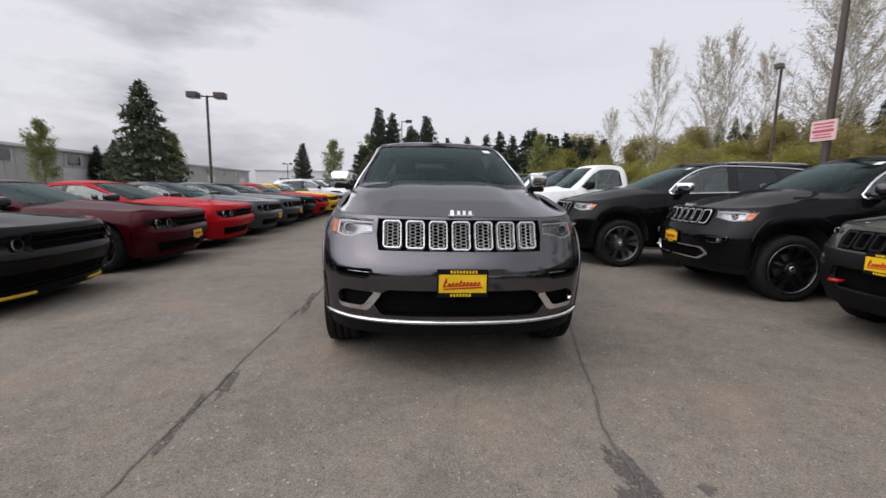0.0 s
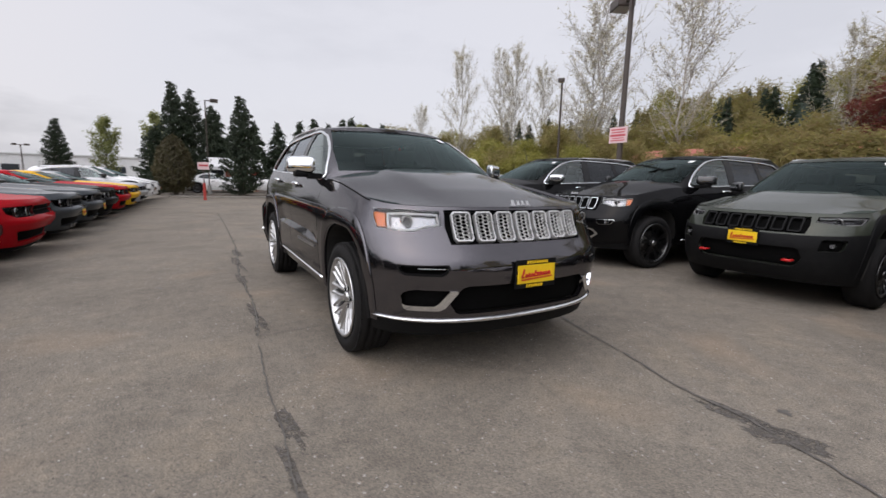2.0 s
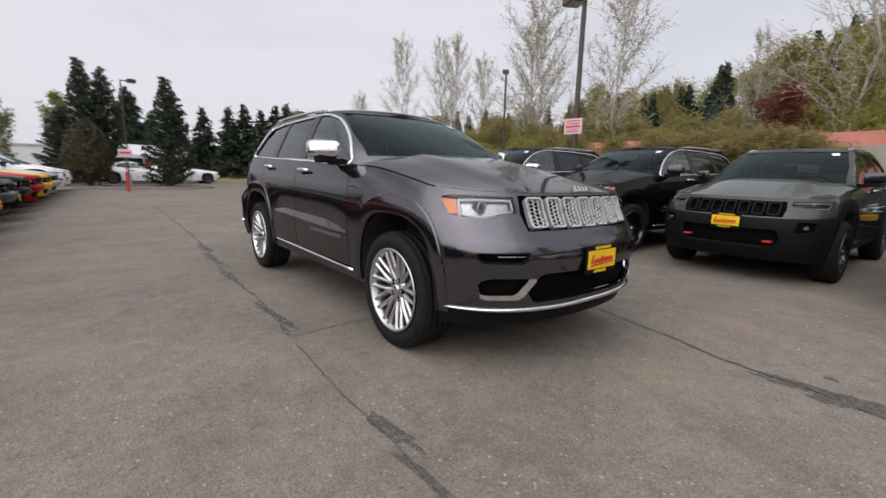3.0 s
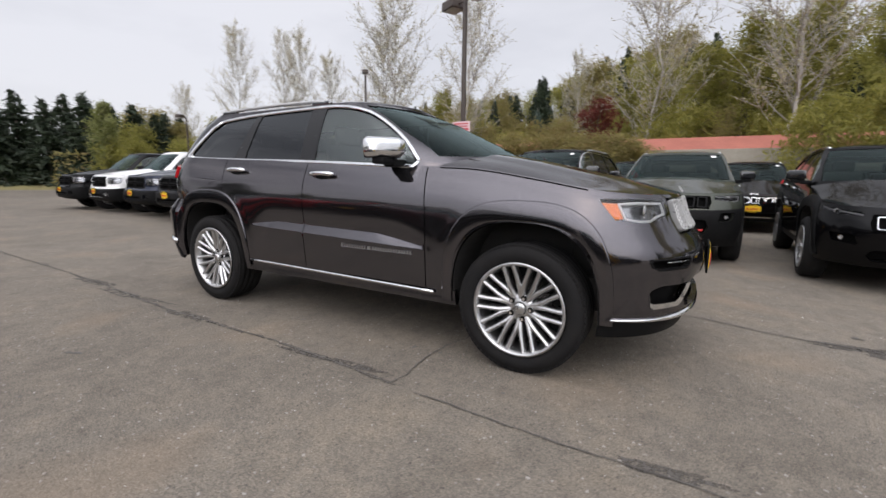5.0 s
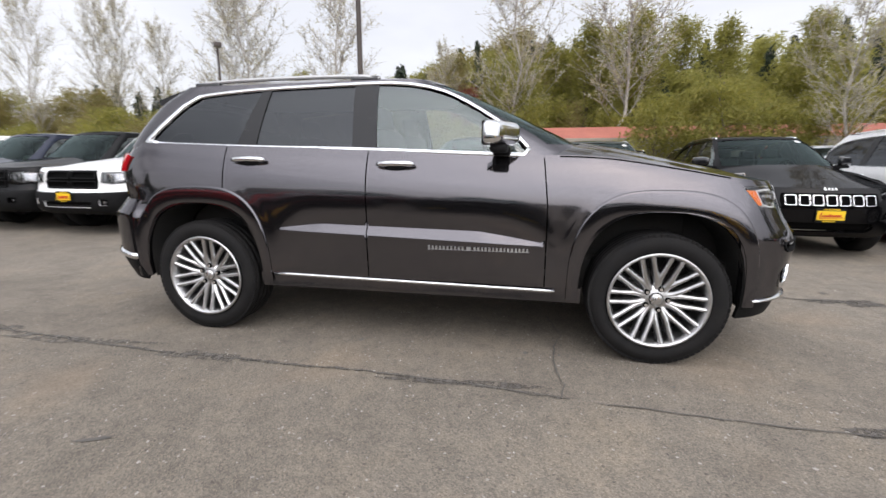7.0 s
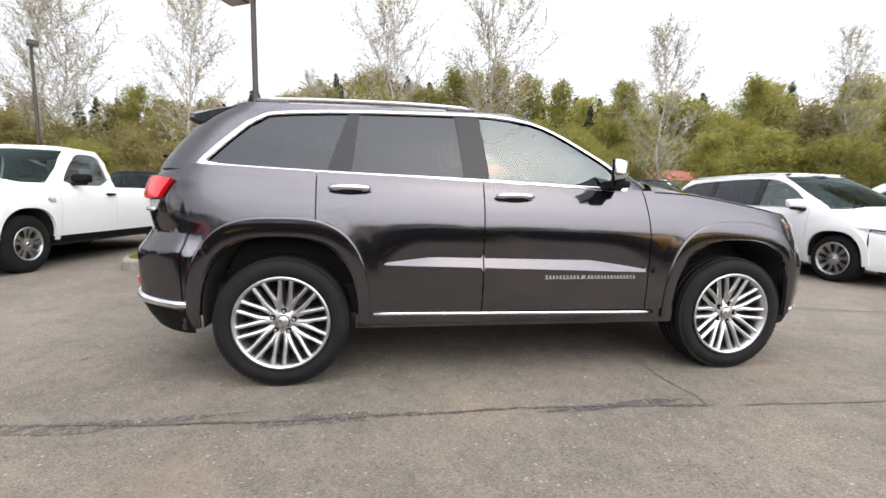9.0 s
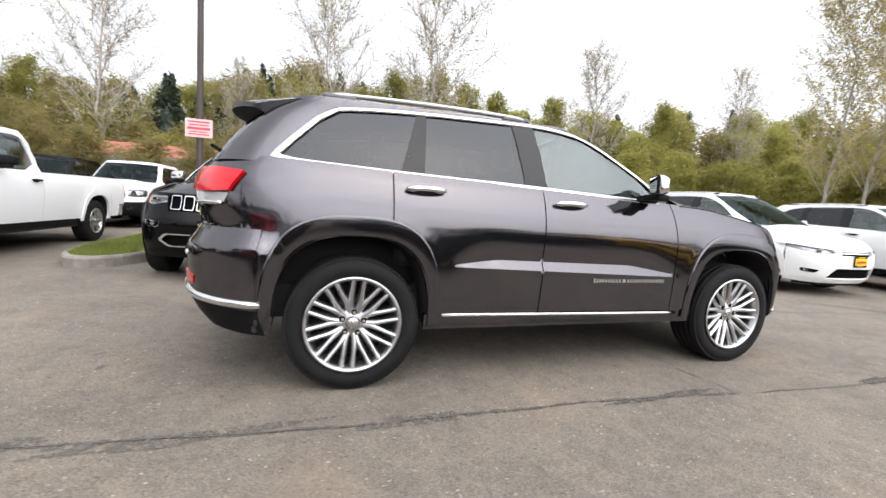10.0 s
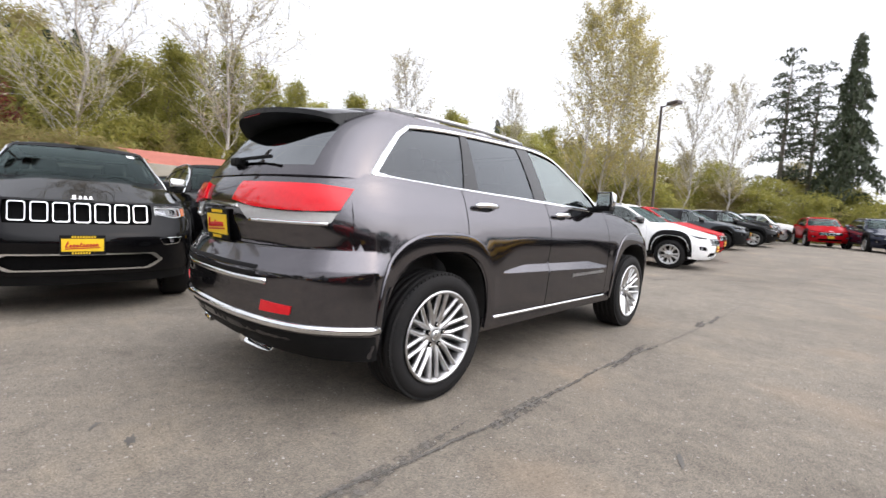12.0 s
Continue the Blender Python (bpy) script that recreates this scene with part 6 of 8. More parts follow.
MINIVAN = dict(
    L=5.15, W=0.99, af=0.85, nf=2.5, ar=0.5, nr=3.0, l0=1.12, step=0.12,
    width=[(0.2, 0.92), (0.4, 0.955), (0.6, 0.98), (0.8, 0.99), (0.95, 0.98), (1.05, 0.955), (1.12, 0.92)],
    line=[(0, 0.88), (0.5, 0.945), (0.9, 1.01), (1.25, 1.06), (1.6, 1.085), (2.6, 1.11), (4.0, 1.14), (5.15, 1.16)],
    front=[(0.2, 0.16), (0.30, 0.06), (0.42, 0.02), (0.56, 0.0), (0.68, 0.015), (0.78, 0.055), (0.86, 0.12), (0.95, 0.26)],
    rear=[(0.3, 0.1), (0.45, 0.0), (0.7, 0.02), (1.0, 0.06), (1.2, 0.1)],
    hubs=(0.98, 4.05), R=0.35, arch=(0.40, 0.42), flare=0.012, wheel=("ten", M_ALLOY, 0.245, 0.235), wheel_x=0.965,
    ybump=(0.54, 4.6), zb=0.2, zb_front=0.22, zbump_r=0.7, lip=(0.18, 0.3), rear_bumper=(0.3, 0.72), quarter_end=4.75, sill=(1.4, 0.34),
    doors=(1.42, 2.55, 3.75), handle_in=0.2, handle_down=0.12, handle_mat=M_CHROME,
    grille=[(-0.36, 0.685), (0.36, 0.685), (0.46, 0.775), (-0.46, 0.775)], bars=[(-0.40, 0.40, 0.715, 0.735), (-0.44, 0.44, 0.752, 0.766)],
    headlight=[("f", 0.49, 0.775), ("f", 0.46, 0.725), ("f", 0.62, 0.69), ("f", 0.78, 0.715), ("s", 0.62, 0.80), ("s", 0.70, 0.845), ("f", 0.80, 0.81)], projectors=[(0.66, 0.745, 0.028)],
    openings=[dict(name="lower_intake", poly=[(-0.56, 0.30), (0.56, 0.30), (0.44, 0.475), (-0.44, 0.475)]),
              dict(name="fog_recess", pair=True, ring="chrome", poly=[(0.70, 0.385), (0.84, 0.40), (0.86, 0.465), (0.66, 0.44)], lamp=(0.78, 0.425))],
    taillight=[("r", 0.5, 1.05), ("r", 0.5, 0.95), ("s", 4.8, 0.95), ("s", 4.75, 1.05)],
    cowl=(0.98, 1.06, 0.07), hood_back=1.2, hood_side=0.54, mirror=(1.55, 1.14), mirror_mat=M_WHITE, mirror_label="white door mirror",
    plate=(0.0, 0.60), rails=(2.1, 4.5, 1.75), rail_mat=M_WHITE,
    gh=dict(y0=0.92, y1=5.05, W=0.90, af=0.55, nf=2.3, ar=0.4, nr=3.0, pivot=(2.9, 3.3), top=1.68, zfront=1.04, zdash=1.08, seats=(2.1, 3.2, 4.1),
            width=[(1.0, 0.94), (1.1, 0.92), (1.2, 0.885), (1.4, 0.80), (1.58, 0.72), (1.68, 0.66)],
            front=[(1.0, -0.04), (1.1, 0.08), (1.3, 0.46), (1.5, 0.85), (1.68, 1.25)], rear=[(1.1, 0.0), (1.3, 0.05), (1.5, 0.16), (1.68, 0.36)],
            dlo=[(1.42, 1.10), (1.72, 1.33), (2.0, 1.50), (2.3, 1.60), (2.7, 1.63), (3.8, 1.62), (4.4, 1.58), (4.72, 1.40), (4.7, 1.19), (3.6, 1.15), (2.5, 1.125)],
            panes=[("front_door_glass", [(1.48, 1.11), (2.42, 1.13), (2.46, 1.61), (2.3, 1.59), (2.0, 1.49), (1.72, 1.32)], M_FRONTGLASS),
                   ("rear_door_glass", [(2.56, 1.135), (3.62, 1.16), (3.62, 1.61), (2.6, 1.62)], M_PRIVACY),
                   ("quarter_glass", [(3.74, 1.165), (4.68, 1.20), (4.70, 1.39), (4.38, 1.57), (3.74, 1.61)], M_PRIVACY)],
            pillars=[[(2.41, 1.13), (2.57, 1.135), (2.61, 1.625), (2.45, 1.615)], [(3.61, 1.16), (3.75, 1.165), (3.75, 1.612), (3.61, 1.615)]], chrome=0.016,
            screen=[(-0.80, 1.09), (0, 1.11), (0.80, 1.09), (0.73, 1.38), (0.63, 1.65), (0, 1.665), (-0.63, 1.65), (-0.73, 1.38)],
            back=[(-0.70, 1.2), (0.70, 1.2), (0.62, 1.6), (-0.62, 1.6)],
            crown=[(2.0, 0.0), (2.3, 0.04), (3.0, 0.075), (4.2, 0.05), (4.7, 0.0)]))

CREWCAB["slot_mat"], CREWCAB["amber"] = M_PLASTIC, None

# ---- trees ----
def leaf_mat(name, cols, trans=0.35):
    m = bpy.data.materials.new(name)
    m.use_nodes = True
    nt = m.node_tree
    b = nt.nodes["Principled BSDF"]
    geo = nt.nodes.new("ShaderNodeNewGeometry")
    r = ramp_node(nt, geo.outputs["Random Per Island"], [(i / max(1, len(cols) - 1), c) for i, c in enumerate(cols)])
    n = noise_node(nt, 0.5, 3)
    sh = ramp_node(nt, n.outputs["Fac"], [(0.3, (0.75, 0.75, 0.7)), (0.7, (1.15, 1.12, 1.0))])
    col = mixed(nt, 1.0, r.outputs[0], sh.outputs[0], "MULTIPLY")
    nt.links.new(col, b.inputs["Base Color"])
    b.inputs["Roughness"].default_value = 0.65
    t = nt.nodes.new("ShaderNodeBsdfTranslucent")
    nt.links.new(col, t.inputs["Color"])
    mx = nt.nodes.new("ShaderNodeMixShader")
    mx.inputs[0].default_value = trans
    out = nt.nodes["Material Output"]
    nt.links.new(b.outputs[0], mx.inputs[1])
    nt.links.new(t.outputs[0], mx.inputs[2])
    nt.links.new(mx.outputs[0], out.inputs["Surface"])
    return m


M_BARK = rough_mat("grey_brown_bark", (0.11, 0.095, 0.078), (0.19, 0.165, 0.135), 0.9, 3, bump=0.4)
M_BIRCHBARK = rough_mat("pale_birch_bark", (0.36, 0.33, 0.29), (0.54, 0.51, 0.46), 0.85, 3, bump=0.3)
M_BUD = leaf_mat("pale_spring_buds", [(0.46, 0.40, 0.27), (0.60, 0.55, 0.42), (0.48, 0.46, 0.27)], 0.5)
M_CATKIN = leaf_mat("yellow_spring_catkins", [(0.50, 0.42, 0.16), (0.58, 0.50, 0.24), (0.44, 0.42, 0.14)], 0.55)
M_SPRING = leaf_mat("yellow_green_leaves", [(0.30, 0.285, 0.070), (0.37, 0.35, 0.095), (0.22, 0.225, 0.055), (0.40, 0.37, 0.13)], 0.60)
M_PALESPRING = leaf_mat("pale_yellow_green_leaves", [(0.40, 0.39, 0.11), (0.47, 0.45, 0.15), (0.34, 0.345, 0.10), (0.50, 0.47, 0.20)], 0.66)
M_OLIVELEAF = leaf_mat("olive_brown_leaves", [(0.27, 0.24, 0.10), (0.34, 0.305, 0.12), (0.32, 0.25, 0.135), (0.33, 0.32, 0.11)], 0.62)
M_CEDARNEEDLE = leaf_mat("dark_cedar_needles", [(0.014, 0.026, 0.013), (0.024, 0.040, 0.019), (0.036, 0.052, 0.026)], 0.12)
M_BROWNSHRUB = leaf_mat("brown_green_needles", [(0.060, 0.052, 0.022), (0.085, 0.066, 0.030), (0.070, 0.070, 0.026)], 0.15)
M_FIRNEEDLE = leaf_mat("fir_needles", [(0.03, 0.045, 0.024), (0.05, 0.07, 0.036), (0.065, 0.08, 0.045)], 0.15)
M_BLUENEEDLE = leaf_mat("blue_spruce_needles", [(0.055, 0.085, 0.075), (0.09, 0.125, 0.108)], 0.15)
M_REDLEAF = leaf_mat("dark_red_leaves", [(0.17, 0.040, 0.038), (0.24, 0.062, 0.052), (0.19, 0.060, 0.045)], 0.45)
M_BLOSSOM = leaf_mat("fresh_green_leaves", [(0.20, 0.22, 0.07), (0.30, 0.31, 0.14), (0.16, 0.20, 0.05)], 0.4)


class Twigs:
    def __init__(s):
        s.v, s.f = [], []

    def add(s, pts, radii, seg):
        v, f = tube(pts, radii, seg)
        b = len(s.v)
        s.v += v
        s.f += [tuple(b + k for k in q) for q in f]


def leaf_quads(pos, size, rng, aspect=0.55, hang=0.0, jitter=0.4):
    """One small folded leaf at each place."""
    n = len(pos)
    d = rng.normal(size=(n, 3))
    d[:, 2] -= hang * 2
    d /= np.linalg.norm(d, axis=1, keepdims=True)
    e = np.cross(d, rng.normal(size=(n, 3)))
    e /= np.linalg.norm(e, axis=1, keepdims=True) + 1e-9
    s = size * (1 + jitter * rng.uniform(-1, 1, n))[:, None]
    a, b = d * s, e * s * aspect
    q = np.stack([pos - a * 0.2 - b * 0.5, pos - a * 0.2 + b * 0.5, pos + a], 1)
    return q.reshape(-1, 3), np.arange(n * 3).reshape(-1, 3)


def broadleaf(name, label, seed, H, n_br, lo, rise, spread, leaf_m, bark_m, n_leaf, size, hang=0.0, twigs=7, r0=0.018, top=0.35, group="", fine=0.0, aspect=0.5):
    """Tapered trunk, limbs, twigs and a crown of single leaves with gaps."""
    rng = np.random.default_rng(seed)
    tree = thing(name, label, "tree", group=group)
    tw = Twigs()
    tp = [np.array((0.0, 0.0, -0.1))]
    for k in range(1, 9):
        tp.append(np.array((rng.normal() * 0.012 * H, rng.normal() * 0.012 * H, H * k / 8.0)))
    rad = [H * r0 * (1 - 0.93 * k / 8) ** 1.1 + 0.008 for k in range(9)]
    tw.add(tp, rad, 7)
    anchors = []
    for i in range(n_br):
        t = lo + (0.97 - lo) * (i + rng.uniform()) / n_br
        k = min(7, int(t * 8))
        p0 = tp[k] + (tp[k + 1] - tp[k]) * (t * 8 - k)
        az = i * 2.4 + rng.normal() * 0.4
        prof = math.sin(math.pi * min(1, (t - lo) / (1 - lo) * (1 - top) + top * 0.8)) ** 0.8
        ln = spread * H * prof * rng.uniform(0.75, 1.15)
        el = rise + rng.normal() * 0.15 + 0.35 * (t - lo)
        d = np.array((math.cos(az) * math.cos(el), math.sin(az) * math.cos(el), math.sin(el)))
        pts = [p0]
        for q in range(1, 5):
            d = d + np.array((rng.normal() * 0.1, rng.normal() * 0.1, 0.10 - hang * 0.38 * q))
            d /= np.linalg.norm(d)
            pts.append(pts[-1] + d * ln / 4)
        rb = max(0.010, rad[k] * 0.38)
        tw.add(pts, [rb, rb * 0.75, rb * 0.5, rb * 0.35, 0.006], 4)
        for j in range(twigs):
            s_ = rng.uniform(0.25, 1.0) * 4
            q = min(3, int(s_))
            b0 = pts[q] + (pts[q + 1] - pts[q]) * (s_ - q)
            dd = (pts[q + 1] - pts[q])
            dd = dd / (np.linalg.norm(dd) + 1e-9) + rng.normal(size=3) * 0.6 + np.array((0, 0, 0.25 - hang * 1.6))
            dd /= np.linalg.norm(dd)
            l2 = ln * rng.uniform(0.22, 0.42)
            b1 = b0 + dd * l2 * 0.5
            b2 = b1 + (dd + np.array((0, 0, 0.15 - hang * 0.9))) * l2 * 0.5
            if fine:
                tw.add([b0, b2], [fine, fine * 0.4], 3)
            anchors += [(b0, b1), (b1, b2)]
        anchors += [(pts[2], pts[3]), (pts[3], pts[4])]
    trunk = raw("trunk", tw.v, tw.f, bark_m, tree)
    an = np.array(anchors)
    k = rng.integers(0, len(an), n_leaf)
    pos = an[k, 0] + (an[k, 1] - an[k, 0]) * rng.uniform(0, 1, (n_leaf, 1)) + rng.normal(size=(n_leaf, 3)) * size * 0.9
    v, f = leaf_quads(pos, size, rng, aspect, hang)
    raw("crown", v.tolist(), f.tolist(), leaf_m, tree, "", False)
    return tree


def conifer(name, label, seed, H, base, n_leaf, leaf_m, lo=0.06, power=1.0, sag=0.25, size=0.22, gaps=0.0, group=""):
    """Straight trunk with whorls of sagging boughs, each set with needle sprays."""
    rng = np.random.default_rng(seed)
    tree = thing(name, label, "tree", group=group)
    tw = Twigs()
    tw.add([(0, 0, -0.1), (0.02 * H * rng.normal() * 0.2, 0, H * 0.5), (0, 0, H)], [H * 0.018, H * 0.010, 0.012], 7)
    an = []
    n = int(70 + H * 4)
    for i in range(n):
        t = lo + (0.985 - lo) * (i / n) ** 0.85
        if gaps and rng.uniform() < gaps:
            continue
        z = t * H
        ln = base * max(0.04, (1 - t)) ** power * rng.uniform(0.72, 1.12)
        az = i * 2.4 + rng.normal() * 0.3
        d = np.array((math.cos(az), math.sin(az), 0.15))
        p = [np.array((0, 0, z)), np.array((0, 0, z)) + d * ln * 0.5, np.array((0, 0, z)) + np.array((math.cos(az), math.sin(az), -sag)) * ln]
        tw.add(p, [max(0.012, ln * 0.016), max(0.01, ln * 0.01), 0.006], 4)
        w = max(1, int(ln * 10))
        an += [(p[0], p[1], ln)] * (w // 2) + [(p[1], p[2], ln)] * w
    raw("trunk", tw.v, tw.f, M_BARK, tree)
    k = rng.integers(0, len(an), n_leaf)
    a0, a1 = np.array([a[0] for a in an])[k], np.array([a[1] for a in an])[k]
    ll = np.array([a[2] for a in an])[k]
    u = rng.uniform(0, 1, (n_leaf, 1))
    side = np.cross(a1 - a0, (0, 0, 1.0))
    side /= np.linalg.norm(side, axis=1, keepdims=True) + 1e-9
    pos = a0 + (a1 - a0) * u + side * (rng.normal(size=(n_leaf, 1)) * 0.16 * ll[:, None]) + rng.normal(size=(n_leaf, 3)) * 0.05
    v, f = leaf_quads(pos, size, rng, 0.4, 0.5)
    raw("crown", v.tolist(), f.tolist(), leaf_m, tree, "", False)
    return tree


def at(x, y, s=1.0, turn=0.0, z=0.0, sx=None):
    return Matrix.Translation((x, y, z + ground_z(x, y))) @ Matrix.Rotation(turn, 4, "Z") @ Matrix.Diagonal((sx or s, sx or s, s, 1))


def plant(proto, m):
    """Another tree from one that already stands somewhere."""
    sc = proto.scale
    return copy_thing(proto, m @ Matrix.Diagonal((1 / sc.x, 1 / sc.y, 1 / sc.z, 1)))


def polar(ox, oy, az, d):
    return ox + d * math.sin(radians(az)), oy + d * math.cos(radians(az))


# bare spring trees behind the lot
birches = [broadleaf("birch", "tall bare birch with pale spring buds", 11 + i, 13.0, 58, 0.20, 0.85, 0.24, M_BUD, M_BIRCHBARK, 4200, 0.09, 0.0, 14, 0.0046, group="bare spring trees", fine=0.011) for i in range(3)]
birches.append(broadleaf("birch", "tall birch hung with yellow spring catkins", 15, 13.0, 58, 0.16, 0.9, 0.22, M_CATKIN, M_BIRCHBARK, 9000, 0.10, 0.05, 12, 0.0046, group="bare spring trees", fine=0.010))
spots = [polar(-3.2, 0.1, 34.9, 44) + (13.6,), polar(-3.2, 0.1, 40.2, 43) + (13.0,), polar(-3.2, 0.1, 42.0, 45) + (14.0,), polar(-3.2, 0.1, 45.2, 44) + (12.0,),
         (24.8, 21.3, 15.6), (26.5, 23.4, 12.5), (23.2, 13.9, 12.8), (24.4, 2.7, 14.2), (23.2, -3.5, 16.2), (15.0, -9.2, 8.8),
         polar(-2.66, 5.66, 153.2, 22) + (10.6,), polar(-2.66, 5.66, 155.8, 23) + (11.6,), polar(-2.66, 5.66, 158.2, 24) + (10.8,), polar(-2.66, 5.66, 160.0, 25) + (9.8,),
         polar(-2.66, 5.66, 165.4, 36) + (11.5,), polar(-2.66, 5.66, 169.0, 38) + (11.0,), polar(-3.5, 3.3, 140.4, 30) + (9.2,), (29.0, 8.0, 9.5), polar(-0.3, -2.5, 25.5, 52) + (9.5,)]
for i, (x, y, h) in enumerate(spots):
    s = h / 13.0
    if i < 3:
        birches[i].matrix_world = at(x, y, s, i * 1.3)
    elif i == 10:
        birches[3].matrix_world = at(x, y, s, 2.0, 0, s * 1.15)
    else:
        plant(birches[3 if 10 < i < 14 else i % 3], at(x, y, s, i * 1.9, 0, s * (1.35 if 4 <= i <= 9 else 1.15)))

# the wooded bank: leafing trees at the height of the skyline
bank_az = [14, 26, 49, 60, 65, 70, 74, 79, 83, 88, 94, 98, 102, 108, 112, 118, 126, 134, 141, 155, 169, 178, 186]
bank_el = [4.6, 7.4, 8.0, 9.0, 10.2, 10.9, 11.7, 12.3, 14.2, 14.7, 14.6, 13.6, 14.0, 13.0, 12.6, 12.8, 12.6, 12.4, 12.0, 9.6, 8.2, 6.2, 5.0]


def bank_z(a, d):
    """Height of the bank at a bearing and distance from the middle of the lot."""
    extra = (12 if a > 160 else 0) + (12 if a < 40 else 0)
    t_ = min(max((d - 26 - extra) / 34.0, 0), 1)
    return d * math.tan(radians(float(np.interp(a, bank_az, bank_el)) * 0.42)) * t_ ** 1.1


bushes = [broadleaf("willow", "leafing yellow-green willow on the bank", 31 + i, 8.0, 40, 0.10, 0.55, 0.40, M_SPRING, M_BARK, 5300, 0.38, 0.6, 10, 0.012, 0.6, "leafing trees on the bank", aspect=0.24) for i in range(2)]
bushes += [broadleaf("alder", "olive-brown leafing alder on the bank", 41 + i, 8.0, 40, 0.08, 0.7, 0.34, M_OLIVELEAF, M_BARK, 5300, 0.333, 0.15, 10, 0.010, 0.6, "leafing trees on the bank", aspect=0.26) for i in range(2)]
bushes.append(broadleaf("aspen", "pale yellow-green aspen coming into leaf on the bank", 45, 8.0, 46, 0.06, 0.8, 0.30, M_PALESPRING, M_BARK, 5600, 0.325, 0.25, 10, 0.009, 0.6, "leafing trees on the bank", aspect=0.26))
rng = random.Random(7)
used = [False] * 5
az = 25.0
while az < 186:
    el = np.interp(az, bank_az, bank_el)
    for row, (d0, k) in enumerate(((25.0, 0.54), (31.0, 0.76), (39.0, 0.90))):
        a = az + rng.uniform(-1.9, 1.9)
        d = d0 + rng.uniform(-2.0, 2.5) + (12 if az > 160 else 0) + (12 if az < 40 else 0)
        if 58 < a < 128:
            d = max(d, 26.0 / math.sin(radians(a)))
        z0 = bank_z(a, d) - 0.3
        h = 1.1 + d * math.tan(radians(el)) * k * rng.uniform(0.90, 1.05) - z0
        if 79.5 < a < 88.5 and row < 2:
            h *= 0.5
        if 70.5 < a < 77.0 and row:
            h *= 0.68
        x, y = polar(-2.5, 2.5, a, d)
        green = 0.3 if az < 78 else 0.45 if az < 95 else 0.55 if az < 110 else 0.85 if az < 131 else 0.4
        j = rng.randrange(2) if rng.random() < green else 2 + rng.randrange(2)
        if 108 < a < 150 and rng.random() < 0.6:
            j = 4
        w_ = max(h / 8.0, 0.7) * rng.uniform(0.95, 1.35)
        m = at(x, y, h / 8.0, rng.uniform(0, 6.3), z0, w_)
        if used[j]:
            plant(bushes[j], m)
        else:
            bushes[j].matrix_world = m
            used[j] = True
    az += 4.3 if az < 160 else 5.0

# the last row on the crest of the bank
for i in range(13):
    a, d = 62 + 2.6 * i + rng.uniform(-0.8, 0.8), rng.uniform(54, 60)
    x, y = polar(-2.5, 2.5, a, d)
    z0 = bank_z(a, d) - 0.3
    h = 1.1 + d * math.tan(radians(float(np.interp(a, bank_az, bank_el)) * rng.uniform(0.92, 1.04))) - z0
    plant(bushes[rng.choice((0, 1, 2, 3, 2))], at(x, y, h / 8.0, i * 1.3, z0, h / 8.0 * rng.uniform(0.8, 1.1)))

# bushes standing in front of the low shed
for i, (x, y, h, j) in enumerate(((16.4, -3.4, 3.9, 0), (16.0, -5.6, 4.4, 1), (16.5, -7.8, 3.6, 0), (17.2, 6.0, 2.7, 3), (16.9, 8.0, 2.9, 2), (16.6, 9.8, 2.7, 3), (16.8, 12.0, 2.9, 2), (16.9, 13.6, 3.3, 3), (16.3, -9.6, 3.2, 1), (16.6, 15.2, 3.2, 0), (17.0, 5.2, 2.8, 2), (17.2, 4.3, 2.8, 3), (17.0, 3.4, 2.7, 2), (17.2, 2.6, 2.6, 3), (17.3, 7.0, 2.7, 2))):
    plant(bushes[j], at(x, y, h / 8.0, i * 1.1, 0, h / 8.0 * (1.25 if h > 3 else 1.7)))

# taller leafing trees where the bank is highest
cotton = broadleaf("cottonwood", "tall cottonwood in thin yellow-green leaf", 51, 12.0, 46, 0.15, 0.85, 0.24, M_SPRING, M_BARK, 7600, 0.26, 0.08, 9, 0.009, 0.45, "leafing trees on the bank", aspect=0.28)
for i, (a, d, el) in enumerate(((95.5, 34, 13.0), (94, 31, 14.0), (98, 30, 16.0), (101, 33, 15.6), (104.5, 29, 16.6), (108, 32, 15.2), (112, 34, 14.4), (62, 40, 11.0), (120, 34, 13.8), (133, 36, 12.6), (147, 38, 11.2))):
    x, y = polar(-2.5, 2.5, a, d)
    z0 = bank_z(a, d) - 0.3
    h = 1.1 + d * math.tan(radians(el)) - z0
    m = at(x, y, h / 12.0, i * 1.7, z0, h / 12.0 * 1.1)
    if i:
        plant(cotton, m)
    else:
        cotton.matrix_world = m

# firs
fir = conifer("fir", "tall dark green fir", 61, 9.0, 2.9, 6200, M_FIRNEEDLE, 0.08, 0.8, 0.25, 0.30, 0.2)
fir.matrix_world = at(*polar(-0.34, -2.55, -29.4, 40), 1.0, 0.0, 0, 1.3)
cedars = [conifer("cedar", "dense dark cone-shaped cedar", 71, 7.0, 1.65, 11000, M_CEDARNEEDLE, 0.03, 0.62, -0.35, 0.17, 0, "dark conifers"),
          conifer("spruce", "dark spruce on the skyline", 72, 8.0, 2.0, 3300, M_CEDARNEEDLE, 0.05, 0.9, 0.35, 0.36, 0.15, "dark conifers")]
cone_spots = [(0, -13.0, 42, 5.2, 1.1), (0, -3.6, 36, 7.4, 0.95), (0, -1.9, 37, 7.2, 0.9), (0, 2.5, 29, 5.8, 1.1), (0, -5.6, 33, 4.2, 1.5), (0, 0.4, 44, 7.2, 1.0), (0, 24.6, 50, 6.6, 1.2),
           (0, 22.0, 46, 6.2, 1.2)]
